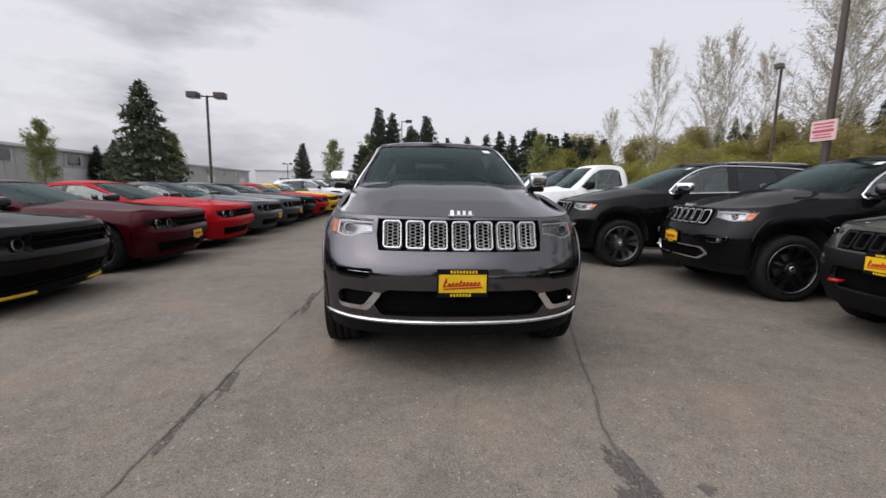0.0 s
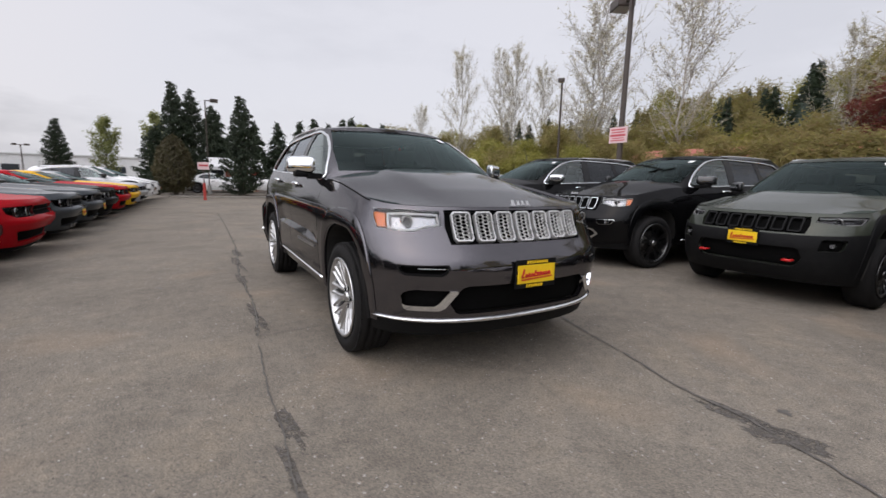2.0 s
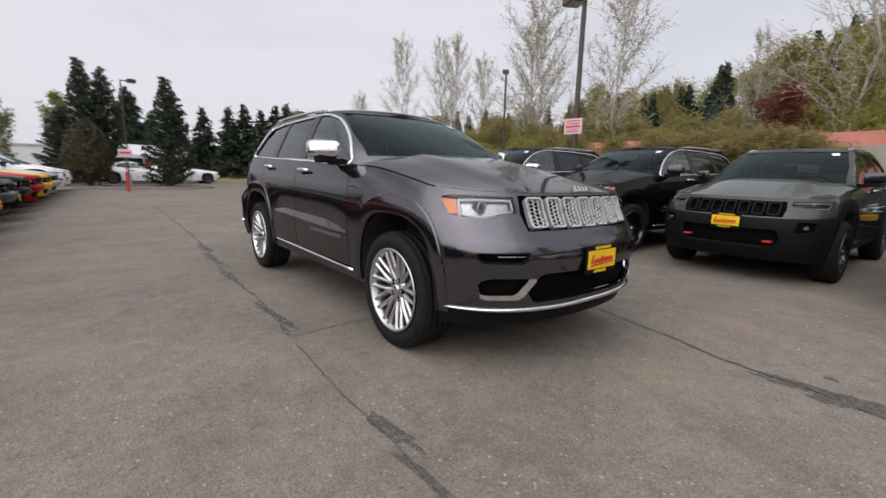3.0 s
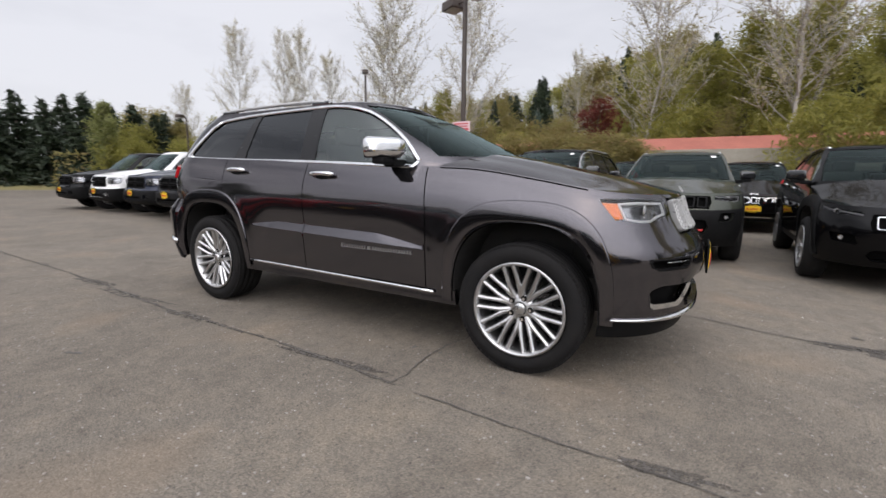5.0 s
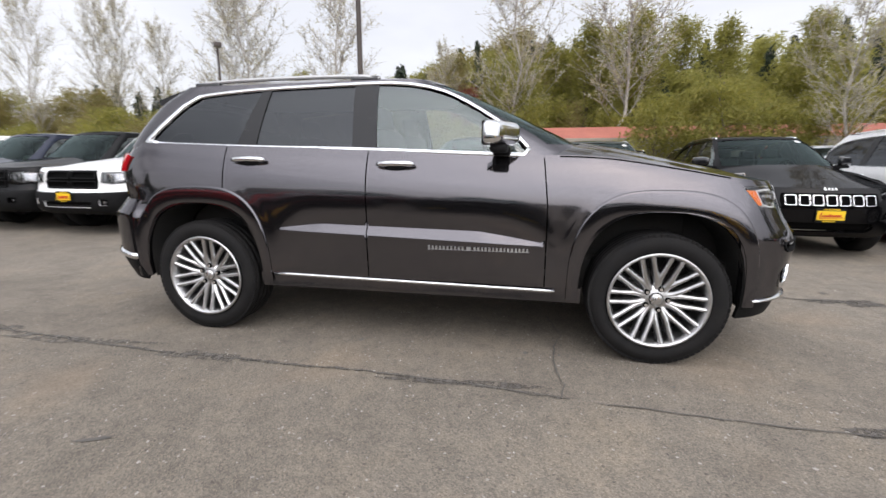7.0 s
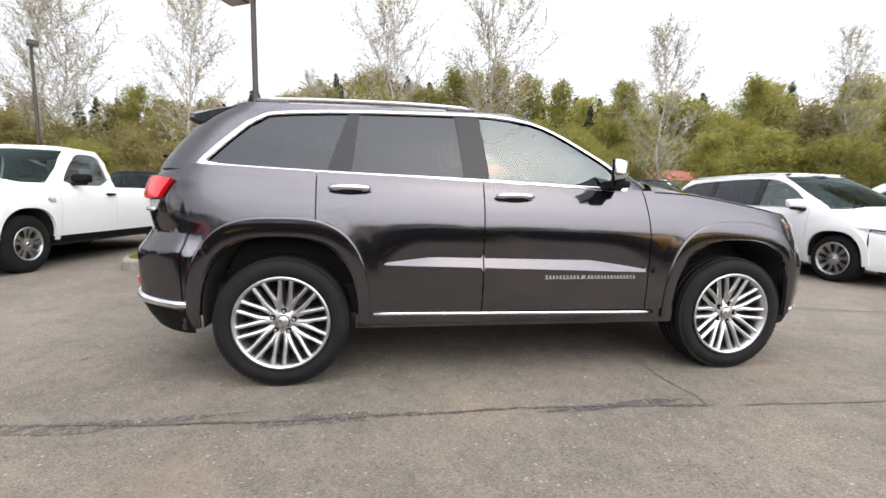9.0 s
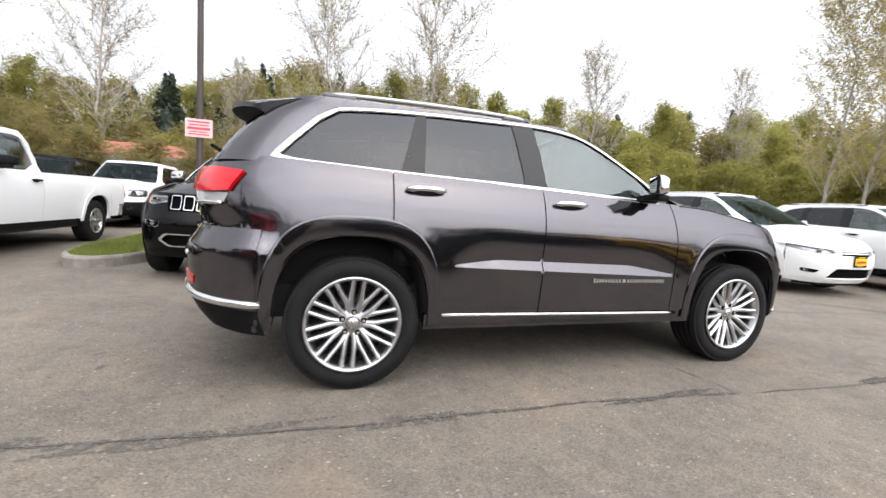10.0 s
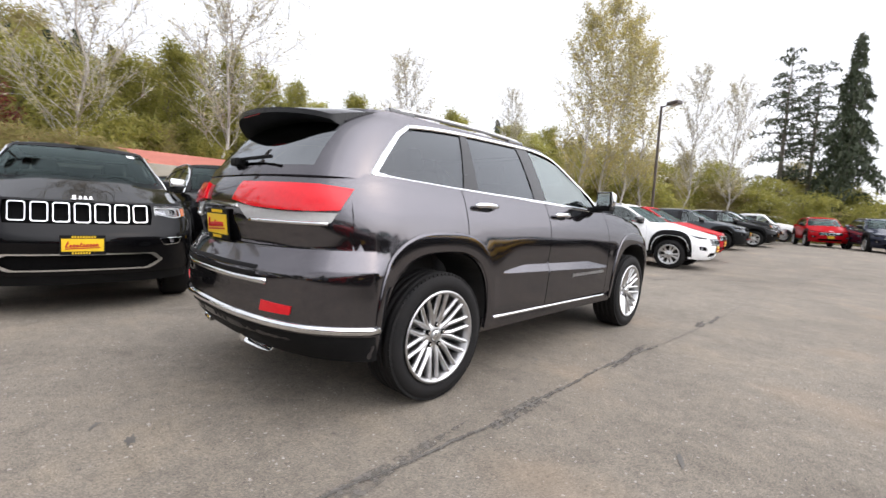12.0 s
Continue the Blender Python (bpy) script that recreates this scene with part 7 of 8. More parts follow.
spruce_spots = [(1, 1.0, 45, 7.0, 1), (1, 5.2, 52, 7.0, 1), (1, 7.8, 54, 7.4, 1), (1, 10.2, 50, 7.2, 1), (1, 12.0, 52, 7.8, 1), (1, 13.6, 49, 7.0, 1), (1, 15.4, 54, 8.2, 1),
           (1, 17.0, 50, 7.2, 1), (1, 19.0, 55, 7.6, 1), (1, 21.0, 52, 6.8, 1), (1, 3.2, 60, 7.2, 1), (1, -32.0, 60, 6.0, 1), (1, -33.5, 62, 5.4, 1), (1, 23.0, 48, 6.6, 1.1),
           (1, 16.2, 46, 7.4, 1), (1, 18.2, 46, 6.8, 1.1), (1, 20.2, 47, 7.0, 1.1)]
done = [False, False]
for j, a, d, h, wd in cone_spots + spruce_spots:
    x, y = polar(-0.34, -2.55, a, d)
    s = h / (7.0, 8.0)[j]
    m = at(x, y, s, a, 0, s * wd * (1.5 if j else 1.0))
    if done[j]:
        plant(cedars[j], m)
    else:
        cedars[j].matrix_world = m
        done[j] = True
# spruces along the ridge of the bank
for i in range(64):
    a = 40 + i * 1.85 + rng.uniform(-0.9, 0.9)
    if a > 152 or (a > 104 and i % 2):
        continue
    el = np.interp(a, bank_az, bank_el) + (rng.uniform(-0.5, 1.1) if a < 104 else rng.uniform(-0.8, 0.7))
    d = rng.uniform(50, 60)
    h = 1.1 + d * math.tan(radians(el))
    x, y = polar(-2.5, 2.5, a, d)
    zr = bank_z(a, d) - 0.3
    plant(cedars[1], at(x, y, (h - zr) / 8.0, i, zr, (h - zr) / 8.0 * rng.uniform(0.95, 1.3)))
for i, (a, d, k) in enumerate(((46, 37, 0.86), (53, 36, 0.9), (59, 38, 0.84), (66.5, 37, 0.9), (69, 36, 0.95), (79, 42, 0.98), (84, 43, 1.0), (89, 40, 0.92), (95, 34, 0.86), (99.5, 33, 0.84), (103, 36, 1.0), (106.5, 30, 0.84), (110, 33, 0.95), (116, 36, 0.95), (124, 36, 0.9))):
    x, y = polar(-2.5, 2.5, a, d)
    zr = bank_z(a, d) - 0.3
    h = 1.1 + d * math.tan(radians(float(np.interp(a, bank_az, bank_el)))) * k - zr
    plant(cedars[1], at(x, y, h / 8.0, i * 2.1, zr, h / 8.0 * rng.uniform(0.8, 1.1)))
blue = conifer("blue_spruce", "blue-grey spruce on the bank", 81, 6.0, 1.9, 6000, M_BLUENEEDLE, 0.05, 0.8, 0.2, 0.2, 0.05)
blue.matrix_world = at(45.5, 16.5, 1.05, 0.0, bank_z(73.7, 50) - 0.2, 1.0)
pine = conifer("pine", "tall open pine with bare lower trunk", 91, 11.0, 2.6, 3000, M_FIRNEEDLE, 0.32, 0.35, 0.05, 0.2, 0.62)
pine.matrix_world = at(*polar(-2.66, 5.66, 173.4, 50), 17.0 / 11, 0.0, 0, 1.35)
plant(pine, at(*polar(-2.66, 5.66, 175.8, 51), 15.8 / 11, 2.0, 0, 1.3))
plant(fir, at(*polar(-2.66, 5.66, 178.4, 48), 17.0 / 9.0, 1.0, 0, 1.1))
red = broadleaf("red_plum", "dark red leafed plum tree on the bank", 95, 4.6, 40, 0.10, 0.7, 0.34, M_REDLEAF, M_BARK, 6500, 0.12, 0.05, 9, 0.012, 0.5, aspect=0.35)
red.matrix_world = at(27.2, 6.1, 1.22, 0.0, 0.0, 1.6)
spring = broadleaf("maple", "small fresh green maple coming into leaf", 97, 5.0, 30, 0.2, 0.8, 0.26, M_BLOSSOM, M_BARK, 5200, 0.13, 0.0, 8, 0.012, 0.4)
spring.matrix_world = at(*polar(-0.34, -2.55, -9.3, 41), 1.0)
plant(spring, at(*polar(-0.34, -2.55, -26.8, 42), 1.0, 2.0))
plant(spring, at(*polar(-0.34, -2.55, -37.6, 40), 1.0, 4.0))
plant(spring, at(*polar(-0.34, -2.55, -4.8, 44), 1.15, 3.0))
plant(spring, at(*polar(-0.34, -2.55, 17.0, 40), 1.1, 5.0))

# undergrowth along the foot of the bank
rg = np.random.default_rng(5)
n_u = 24000
ua = np.radians(rg.uniform(18, 186, n_u))
ur = 25.5 + rg.gamma(1.6, 2.6, n_u) + np.where(ua > radians(160), 12, 0) + np.where(ua < radians(40), 12, 0)
hz = np.abs(rg.normal(0, 1.0, n_u)) * (1.0 + 0.5 * np.sin(ua * 23) + 0.4 * np.sin(ua * 61))
pos = np.stack([-2.5 + ur * np.sin(ua), 2.5 + ur * np.cos(ua), np.clip(hz, 0.05, 2.6)], 1)
v, f = leaf_quads(pos, 0.26, rg, 0.5)
tagged(raw("undergrowth", v.tolist(), f.tolist(), M_OLIVELEAF, None, "", False), "tangled olive-brown undergrowth along the bank", "undergrowth", kind="stuff")

# rising ground under the trees
M_EARTH = rough_mat("leafy_earth", (0.17, 0.145, 0.06), (0.27, 0.24, 0.09), 0.95, 0.8, bump=0.5)
vs, fs = [], []
na, nr_ = 60, 12
for i in range(na):
    a = 12 + 178 * i / (na - 1)
    for k in range(nr_):
        d = 26 + 44 * k / (nr_ - 1)
        x, y = polar(-2.5, 2.5, a, d)
        vs.append((x, y, -0.05 + bank_z(a, d) + 0.3 * noise.noise(Vector((x * 0.2, y * 0.2, 0))) * k / nr_))
for i in range(na - 1):
    for k in range(nr_ - 1):
        fs.append((i * nr_ + k, i * nr_ + k + 1, (i + 1) * nr_ + k + 1, (i + 1) * nr_ + k))
tagged(raw("hillside", vs, fs, M_EARTH), "wooded earth bank rising behind the lot", "hillside", kind="structure")

# ---- street furniture and buildings ----
M_POLE = plain("brown_painted_steel", (0.055, 0.040, 0.032), 0.45)
M_SIGN = plain("faded_pink_sign", (0.70, 0.52, 0.52), 0.5)
M_SIGNRED = plain("faded_red_print", (0.55, 0.08, 0.10), 0.5)
M_LAMPGLASS = plain("lamp_diffuser", (0.45, 0.45, 0.43), 0.3)


def lamp_post(x, y, h, heads, turn, label, r=0.065, head=(0.42, 0.36, 0.2)):
    post = thing("street_lamp", label, "street lamp", Matrix.Translation((x, y, ground_z(x, y))) @ Matrix.Rotation(radians(turn), 4, "Z"), "parking lot lamps")
    bm = bmesh.new()
    fr_ = min(0.22, r * 3.0)
    add_cyl(bm, (0, 0, 0), (0, 0, 0.6), fr_, fr_, 16)
    part("footing", bm, M_CONCRETE, post, "round concrete footing")
    bm = bmesh.new()
    add_cyl(bm, (0, 0, 0.6), (0, 0, h - 0.1), r, r * 0.8, 12)
    part("pole", bm, M_POLE, post)
    for sg in heads:
        bm = bmesh.new()
        add_cyl(bm, (0, 0, h - 0.15), (sg * 0.32, 0, h - 0.12), 0.03, 0.03, 8)
        part("arm", bm, M_POLE, post)
        bm = bmesh.new()
        add_box(bm, sg * (0.32 + head[0] / 2), 0, h - 0.1, head[0], head[1], head[2], 0.03)
        hd = part("lamp_head", bm, M_POLE, post, "boxy brown lamp head")
        bm = bmesh.new()
        add_box(bm, sg * (0.32 + head[0] / 2), 0, h - 0.1 - head[2] / 2 - 0.004, head[0] * 0.8, head[1] * 0.8, 0.012, 0.002)
        part("diffuser", bm, M_LAMPGLASS, hd)
    return post


M_CONCRETE = rough_mat("weathered_concrete", (0.26, 0.25, 0.235), (0.36, 0.35, 0.33), 0.9, 4, bump=0.25)
pole_c = lamp_post(8.95, 6.55, 6.45, (-1, 1), 62, "brown double-headed lot lamp with a pink notice", 0.085, (0.62, 0.5, 0.26))
bm = bmesh.new()
add_box(bm, 0, 0, 0, 0.03, 0.60, 0.44, 0.004)
sg_ = part("notice", bm, M_SIGN, pole_c, "faded pink notice with red print")
rot_sign = Matrix.Rotation(radians(-62), 4, "Z")
sg_.matrix_basis = rot_sign @ Matrix.Translation((-0.11, 0.0, 2.63))
for k, (w_, z_, h_) in enumerate(((0.48, 0.15, 0.035), (0.44, 0.075, 0.03), (0.50, -0.01, 0.06), (0.40, -0.09, 0.025), (0.46, -0.15, 0.03))):
    bm = bmesh.new()
    add_box(bm, -0.019, 0, z_, 0.006, w_, h_, 0.001)
    part("print", bm, M_SIGNRED, sg_, "red print drawn as plain bars")
lamp_post(-8.5, 16.5, 5.1, (-1, 1), 0, "brown double-headed lamp beside the row of coupes", 0.06, (0.42, 0.4, 0.24))
lamp_post(17.2, 17.4, 7.15, (-1,), 40, "brown single-headed lamp at the edge of the lot", 0.07)
lamp_post(-0.75, 30.6, 6.1, (1,), 10, "slim lamp at the far end of the lot", 0.042)
lamp_post(3.6, -13.2, 5.85, (1,), 160, "slim lamp by the bank", 0.06, (0.5, 0.3, 0.14))
lamp_post(*polar(-3.2, 0.1, 29.6, 34), 5.0, (-1,), 20, "slim lamp behind the trucks", 0.06)
lamp_post(*polar(-0.34, -2.55, -14.8, 70), 4.6, (-1, 1), 0, "distant double-headed lamp past the coupes", 0.07)

M_METALWALL = rough_mat("pale_metal_siding", (0.38, 0.38, 0.37), (0.47, 0.47, 0.455), 0.6, 0.6)
M_ROOFMETAL = rough_mat("grey_metal_roof", (0.56, 0.57, 0.57), (0.68, 0.69, 0.69), 0.5, 0.5)
M_DARKWIN = plain("dark_window", (0.03, 0.035, 0.04), 0.1, 0.0, 0.5)
M_WHITEWALL = rough_mat("white_plaster_wall", (0.62, 0.63, 0.63), (0.72, 0.72, 0.72), 0.8, 0.5)
M_REDROOF = rough_mat("faded_red_roof", (0.33, 0.105, 0.075), (0.44, 0.155, 0.11), 0.8, 0.8)
M_BRICKRED = rough_mat("painted_red_wall", (0.30, 0.06, 0.04), (0.40, 0.10, 0.07), 0.8, 2)
M_TANWALL = rough_mat("tan_wall", (0.30, 0.27, 0.22), (0.38, 0.35, 0.29), 0.85, 0.7)


def hall(name, label, p0, p1, depth, eave, ridge, wall_m, roof_m, openings, ribs=0.0):
    """A long hall from p0 to p1, seen wall first, with doors and windows set into that wall."""
    p0, p1 = Vector((*p0, 0)), Vector((*p1, 0))
    ln = (p1 - p0).length
    ang = math.atan2((p1 - p0).y, (p1 - p0).x)
    b = thing(name, label, "building", Matrix.Translation(p0) @ Matrix.Rotation(ang, 4, "Z"))
    bm = bmesh.new()
    add_box(bm, ln / 2, depth / 2, eave / 2 - 0.15, ln, abs(depth), eave + 0.3)
    part("wall", bm, wall_m, b)
    bm = bmesh.new()
    vs = [bm.verts.new(c) for c in ((-0.4, -0.4, eave), (ln + 0.4, -0.4, eave), (ln + 0.4, depth / 2, ridge), (-0.4, depth / 2, ridge), (ln + 0.4, depth + 0.4, eave), (-0.4, depth + 0.4, eave),
                                    (-0.4, -0.4, eave - 0.25), (ln + 0.4, -0.4, eave - 0.25), (ln + 0.4, depth + 0.4, eave - 0.25), (-0.4, depth + 0.4, eave - 0.25))]
    for q in ((0, 1, 2, 3), (3, 2, 4, 5), (6, 7, 1, 0), (1, 7, 8, 4, 2), (0, 3, 5, 9, 6), (5, 4, 8, 9), (9, 8, 7, 6)):
        bm.faces.new([vs[i] for i in q])
    part("roof", bm, roof_m, b)
    for nm, x, z, w_, h_ in openings:
        bm = bmesh.new()
        add_box(bm, x, -0.02, z, w_, 0.1, h_, 0.01)
        o = part(nm, bm, M_DARKWIN if nm == "window" else M_ROOFMETAL, b)
        bm = bmesh.new()
        for dx in (-1, 1):
            add_box(bm, x + dx * w_ / 2, -0.07, z, 0.12, 0.06, h_ + 0.12, 0.01)
        part("frame", bm, M_WHITEWALL, o)
    if ribs:
        bm = bmesh.new()
        x = ribs
        while x < ln:
            add_box(bm, x, -0.025, eave / 2 - 0.1, 0.09, 0.05, eave - 0.3)
            x += ribs
        tagged(part("siding_ribs", bm, wall_m, b), kind="stuff")
    return b


hall("warehouse", "long pale metal warehouse with a shallow roof", polar(-0.34, -2.55, -52, 42), polar(-0.34, -2.55, -19.2, 118), 26, 4.3, 5.6, M_METALWALL, M_ROOFMETAL,
     [("window", 5 + 9 * i, 3.25, 2.2, 0.95) for i in range(9)] + [("roller_door", 4 + 19 * i, 1.2, 3.4, 2.4) for i in range(5)], 1.2)
hall("white_building", "plain white flat-roofed building in the distance", polar(-0.34, -2.55, -18.5, 130), polar(-0.34, -2.55, 6, 120), 30, 5.0, 5.2, M_WHITEWALL, M_ROOFMETAL,
     [("window", 8 + 9 * i, 2.0, 3.0, 1.4) for i in range(5)])
hall("red_roofed_shed", "long low shed with a faded red roof", (18.0, -17.0), (18.0, 13.5), -4.4, 2.45, 3.12, M_TANWALL, M_REDROOF, [("window", 3 + 4 * i, 1.3, 1.6, 0.9) for i in range(7)], 0.0)
hall("kiosk", "small red and white kiosk by the far trees", (-0.9, 38.0), (3.2, 38.0), 4, 1.95, 2.75, M_BRICKRED, M_WHITEWALL, [("window", 1.0, 1.3, 1.0, 0.9)])

# ---- planted island ----
M_KERB = rough_mat("kerb_concrete", (0.20, 0.18, 0.155), (0.31, 0.285, 0.25), 0.9, 5, bump=0.3)
M_GRASS = leaf_mat("lawn_grass", [(0.15, 0.19, 0.03), (0.21, 0.25, 0.05), (0.27, 0.29, 0.08)], 0.3)
M_SOIL = rough_mat("turf_soil", (0.09, 0.10, 0.03), (0.14, 0.15, 0.045), 0.95, 6, bump=0.3)
island_poly = smooth_poly([(3.35, 6.15), (9.6, 6.0), (9.6, 7.2), (3.4, 7.5)], 3)


def ring_wall(poly, w, h, parent, mat):
    c = np.mean(poly, 0)
    n = len(poly)
    vs, fs = [], []
    for x, y in poly:
        d = np.array((x - c[0], y - c[1]))
        d = d / np.linalg.norm(d)
        for o, z in ((0.0, 0.0), (0.0, h - 0.03), (0.03, h), (w, h), (w, 0.02)):
            vs.append((x - d[0] * o, y - d[1] * o, z))
    for i in range(n):
        for k in range(4):
            fs.append((i * 5 + k, ((i + 1) % n) * 5 + k, ((i + 1) % n) * 5 + k + 1, i * 5 + k + 1))
    return raw("kerb", vs, fs, mat, parent, "rounded concrete kerb", False)


kerb = tagged(ring_wall(island_poly, 0.15, 0.15, None, M_KERB), "rounded concrete kerb round a grass island", "kerb", kind="structure")
cc = np.mean(island_poly, 0)
inner = [tuple(np.array(p) + (cc - np.array(p)) / np.linalg.norm(cc - np.array(p)) * 0.14) for p in island_poly]
turf = raw("turf", [(x, y, 0.125) for x, y in inner], [tuple(range(len(inner)))], M_SOIL, None, "", False)
tagged(turf, "green turf on the kerbed island", "lawn", kind="structure")
rg2 = np.random.default_rng(3)
gp = np.stack([rg2.uniform(3.4, 9.5, 26000), rg2.uniform(6.1, 7.5, 26000)], 1)
gp = gp[inside(inner, gp)]
n_ = len(gp)
hgt = 0.05 + 0.04 * rg2.random(n_)
lean = rg2.normal(size=(n_, 2)) * 0.02
wv = rg2.normal(size=(n_, 2))
wv = wv / np.linalg.norm(wv, axis=1, keepdims=True) * 0.006
b0 = np.column_stack([gp - wv, np.full(n_, 0.12)])
b1 = np.column_stack([gp + wv, np.full(n_, 0.12)])
b2 = np.column_stack([gp + lean, 0.12 + hgt])
gv = np.stack([b0, b1, b2], 1).reshape(-1, 3)
tagged(raw("grass", gv.tolist(), np.arange(n_ * 3).reshape(-1, 3).tolist(), M_GRASS, None, "", False), "short green grass on the island", "grass", kind="stuff")

# planted strip at the far end of the lot
far_poly = smooth_poly([(-2.9, 25.0), (2.9, 25.0), (2.9, 27.6), (-2.9, 27.6)], 3)
tagged(ring_wall(far_poly, 0.15, 0.12, None, M_KERB), "low concrete kerb round a planted strip", "kerb", kind="structure")
M_MULCH = rough_mat("bark_mulch", (0.05, 0.035, 0.022), (0.10, 0.07, 0.045), 0.95, 14, bump=0.5)
far_c = np.mean(far_poly, 0)
far_in = [tuple(np.array(p) + (far_c - np.array(p)) / np.linalg.norm(far_c - np.array(p)) * 0.14) for p in far_poly]
tagged(raw("mulch_bed", [(x, y, 0.10) for x, y in far_in], [tuple(range(len(far_in)))], M_MULCH, None, "", False), "brown mulch bed inside the far kerb", "bed", kind="structure")


def clipped_shrub(label, seed, H, rad, n_leaf, leaf_m, size):
    """A dense egg-shaped shrub: short stems under a close shell of small leaves."""
    rng_ = np.random.default_rng(seed)
    sh = thing("cypress_shrub", label, "shrub")
    tw = Twigs()
    for i in range(9):
        a_ = 2.4 * i
        tw.add([(0.05 * math.cos(a_), 0.05 * math.sin(a_), -0.05), (0.3 * rad * math.cos(a_), 0.3 * rad * math.sin(a_), H * 0.45), (0.45 * rad * math.cos(a_), 0.45 * rad * math.sin(a_), H * 0.85)], [0.04, 0.03, 0.01], 5)
    raw("stems", tw.v, tw.f, M_BARK, sh)
    d_ = rng_.normal(size=(n_leaf, 3))
    d_ /= np.linalg.norm(d_, axis=1, keepdims=True)
    r_s = rng_.uniform(0.72, 1.0, n_leaf) * (1 + 0.06 * np.sin(d_[:, 0] * 9 + seed) * np.sin(d_[:, 2] * 7) + 0.05 * np.sin(d_[:, 1] * 13))
    w_s = 1 - 0.22 * d_[:, 2]
    p_ = np.stack([d_[:, 0] * rad * r_s * w_s, d_[:, 1] * rad * r_s * w_s, H * 0.53 + d_[:, 2] * H * 0.47 * r_s], 1)
    v_s, f_s = leaf_quads(p_, size, rng_, 0.4, -0.4)
    raw("crown", v_s.tolist(), f_s.tolist(), leaf_m, sh, "", False)
    return sh


shrub = clipped_shrub("rounded brown-green clipped cypress shrub", 83, 3.3, 0.98, 9000, M_BROWNSHRUB, 0.13)
shrub.matrix_world = at(-2.55, 26.3, 1.0)

# short red post with a faded sign
M_POSTRED = plain("red_painted_post", (0.42, 0.045, 0.035), 0.5)
post_s = thing("sign_post", "red post with a faded pink sign board", "sign", Matrix.Translation((-1.23, 22.7, 0)))
bm = bmesh.new()
add_cyl(bm, (0, 0, 0), (0, 0, 0.85), 0.075, 0.06, 12)
part("bollard", bm, M_POSTRED, post_s, "red bollard at the foot")
bm = bmesh.new()
add_cyl(bm, (0, 0, 0.8), (0, 0, 1.85), 0.025, 0.025, 8)
part("pole", bm, M_POLE, post_s)
bm = bmesh.new()
add_box(bm, 0, -0.035, 1.68, 0.5, 0.02, 0.36, 0.004)
brd = part("sign_board", bm, M_SIGN, post_s, "faded pink board")
bm = bmesh.new()
add_box(bm, 0, -0.048, 1.70, 0.40, 0.004, 0.09)
part("print", bm, M_SIGNRED, brd, "red print drawn as a plain bar")

# ---- vehicles on the lot ----
def stand(x, y, deg):
    """Nose at (x, y); deg 0 faces -y, 90 faces +x, -90 faces -x."""
    tail = (x + 4.5 * math.sin(radians(-deg)), y)
    dz = ground_z(tail[0]) - ground_z(x)
    return Matrix.Translation((x, y, ground_z(x, y))) @ Matrix.Rotation(radians(deg), 4, "Z") @ Matrix.Rotation(math.atan2(dz, 4.5), 4, "X")


def recolour(ob, swaps):
    for o in ob.children_recursive:
        for s_ in o.material_slots:
            if s_.material in swaps:
                m_ = swaps[s_.material]
                s_.link = "OBJECT"
                s_.material = m_
    return ob


def again(src, m, label, group="", swaps=None):
    c = copy_thing(src, m)
    tagged(c, label, group=group)
    if swaps:
        recolour(c, swaps)
    return c


hero, hero_tub, hero_gh = build_vehicle(dict(GC, honeycomb=True, slot_mat=M_GRILLE), "suv", "dark granite grey five-door SUV with chrome trim", "car", M_GREY, True)

# black SUVs beside it, noses towards the aisle
chrome_front = dict(GC, step=0.09, wheel=("five", M_MIDALLOY, 0.282, 0.26), slot_edge=0.008, openings=[
    dict(name="lower_intake", ring="chrome", poly=[(-0.50, 0.42), (0.50, 0.42), (0.62, 0.50), (0.54, 0.575), (-0.54, 0.575), (-0.62, 0.50)]),
    dict(name="fog_recess", pair=True, ring="chrome", poly=[(0.62, 0.64), (0.76, 0.65), (0.80, 0.72), (0.58, 0.71)], lamp=(0.70, 0.68))])
gc1, _, _ = build_vehicle(chrome_front, "suv", "black five-door SUV with chrome grille slots", "car", M_BLACK)
gc1.matrix_world = stand(2.28, 5.12, -96)
tagged(gc1, group="row of parked SUVs")
gc2 = again(gc1, stand(3.20, 2.95, -96), "black five-door SUV with dark alloy wheels and black mirrors")
for o_ in gc2.children:
    if o_.name.startswith("mirror"):
        o_.material_slots[0].link = "OBJECT"
        o_.material_slots[0].material = M_GLOSSBLACK

trail = dict(MIDSUV, cladding=0.745, slot_mat=M_PLASTIC, grille=[(-0.51, 0.765), (0.51, 0.765), (0.53, 0.85), (0.51, 0.935), (-0.51, 0.935), (-0.53, 0.85)],
             slots=[((i - 3) * 0.140 - 0.057, (i - 3) * 0.140 + 0.057, 0.778, 0.922) for i in range(7)], slot_edge=0.016,
             drl=[("f", 0.57, 0.93), ("f", 0.76, 0.937), ("s", 0.52, 0.937), ("s", 0.44, 0.88), ("f", 0.76, 0.872)], wheel=("five", M_DARKALLOY, 0.23, 0.245), openings=MIDSUV["openings"])
del trail["badge"]
olive, otub, _ = build_vehicle(trail, "compact_suv", "olive green compact SUV with black cladding and red tow hooks", "car", M_OLIVE)
olive.matrix_world = stand(3.38, 0.47, -91)
tagged(olive, group="row of parked SUVs")
M_HOOK = plain("red_tow_hook", (0.5, 0.01, 0.01), 0.35)
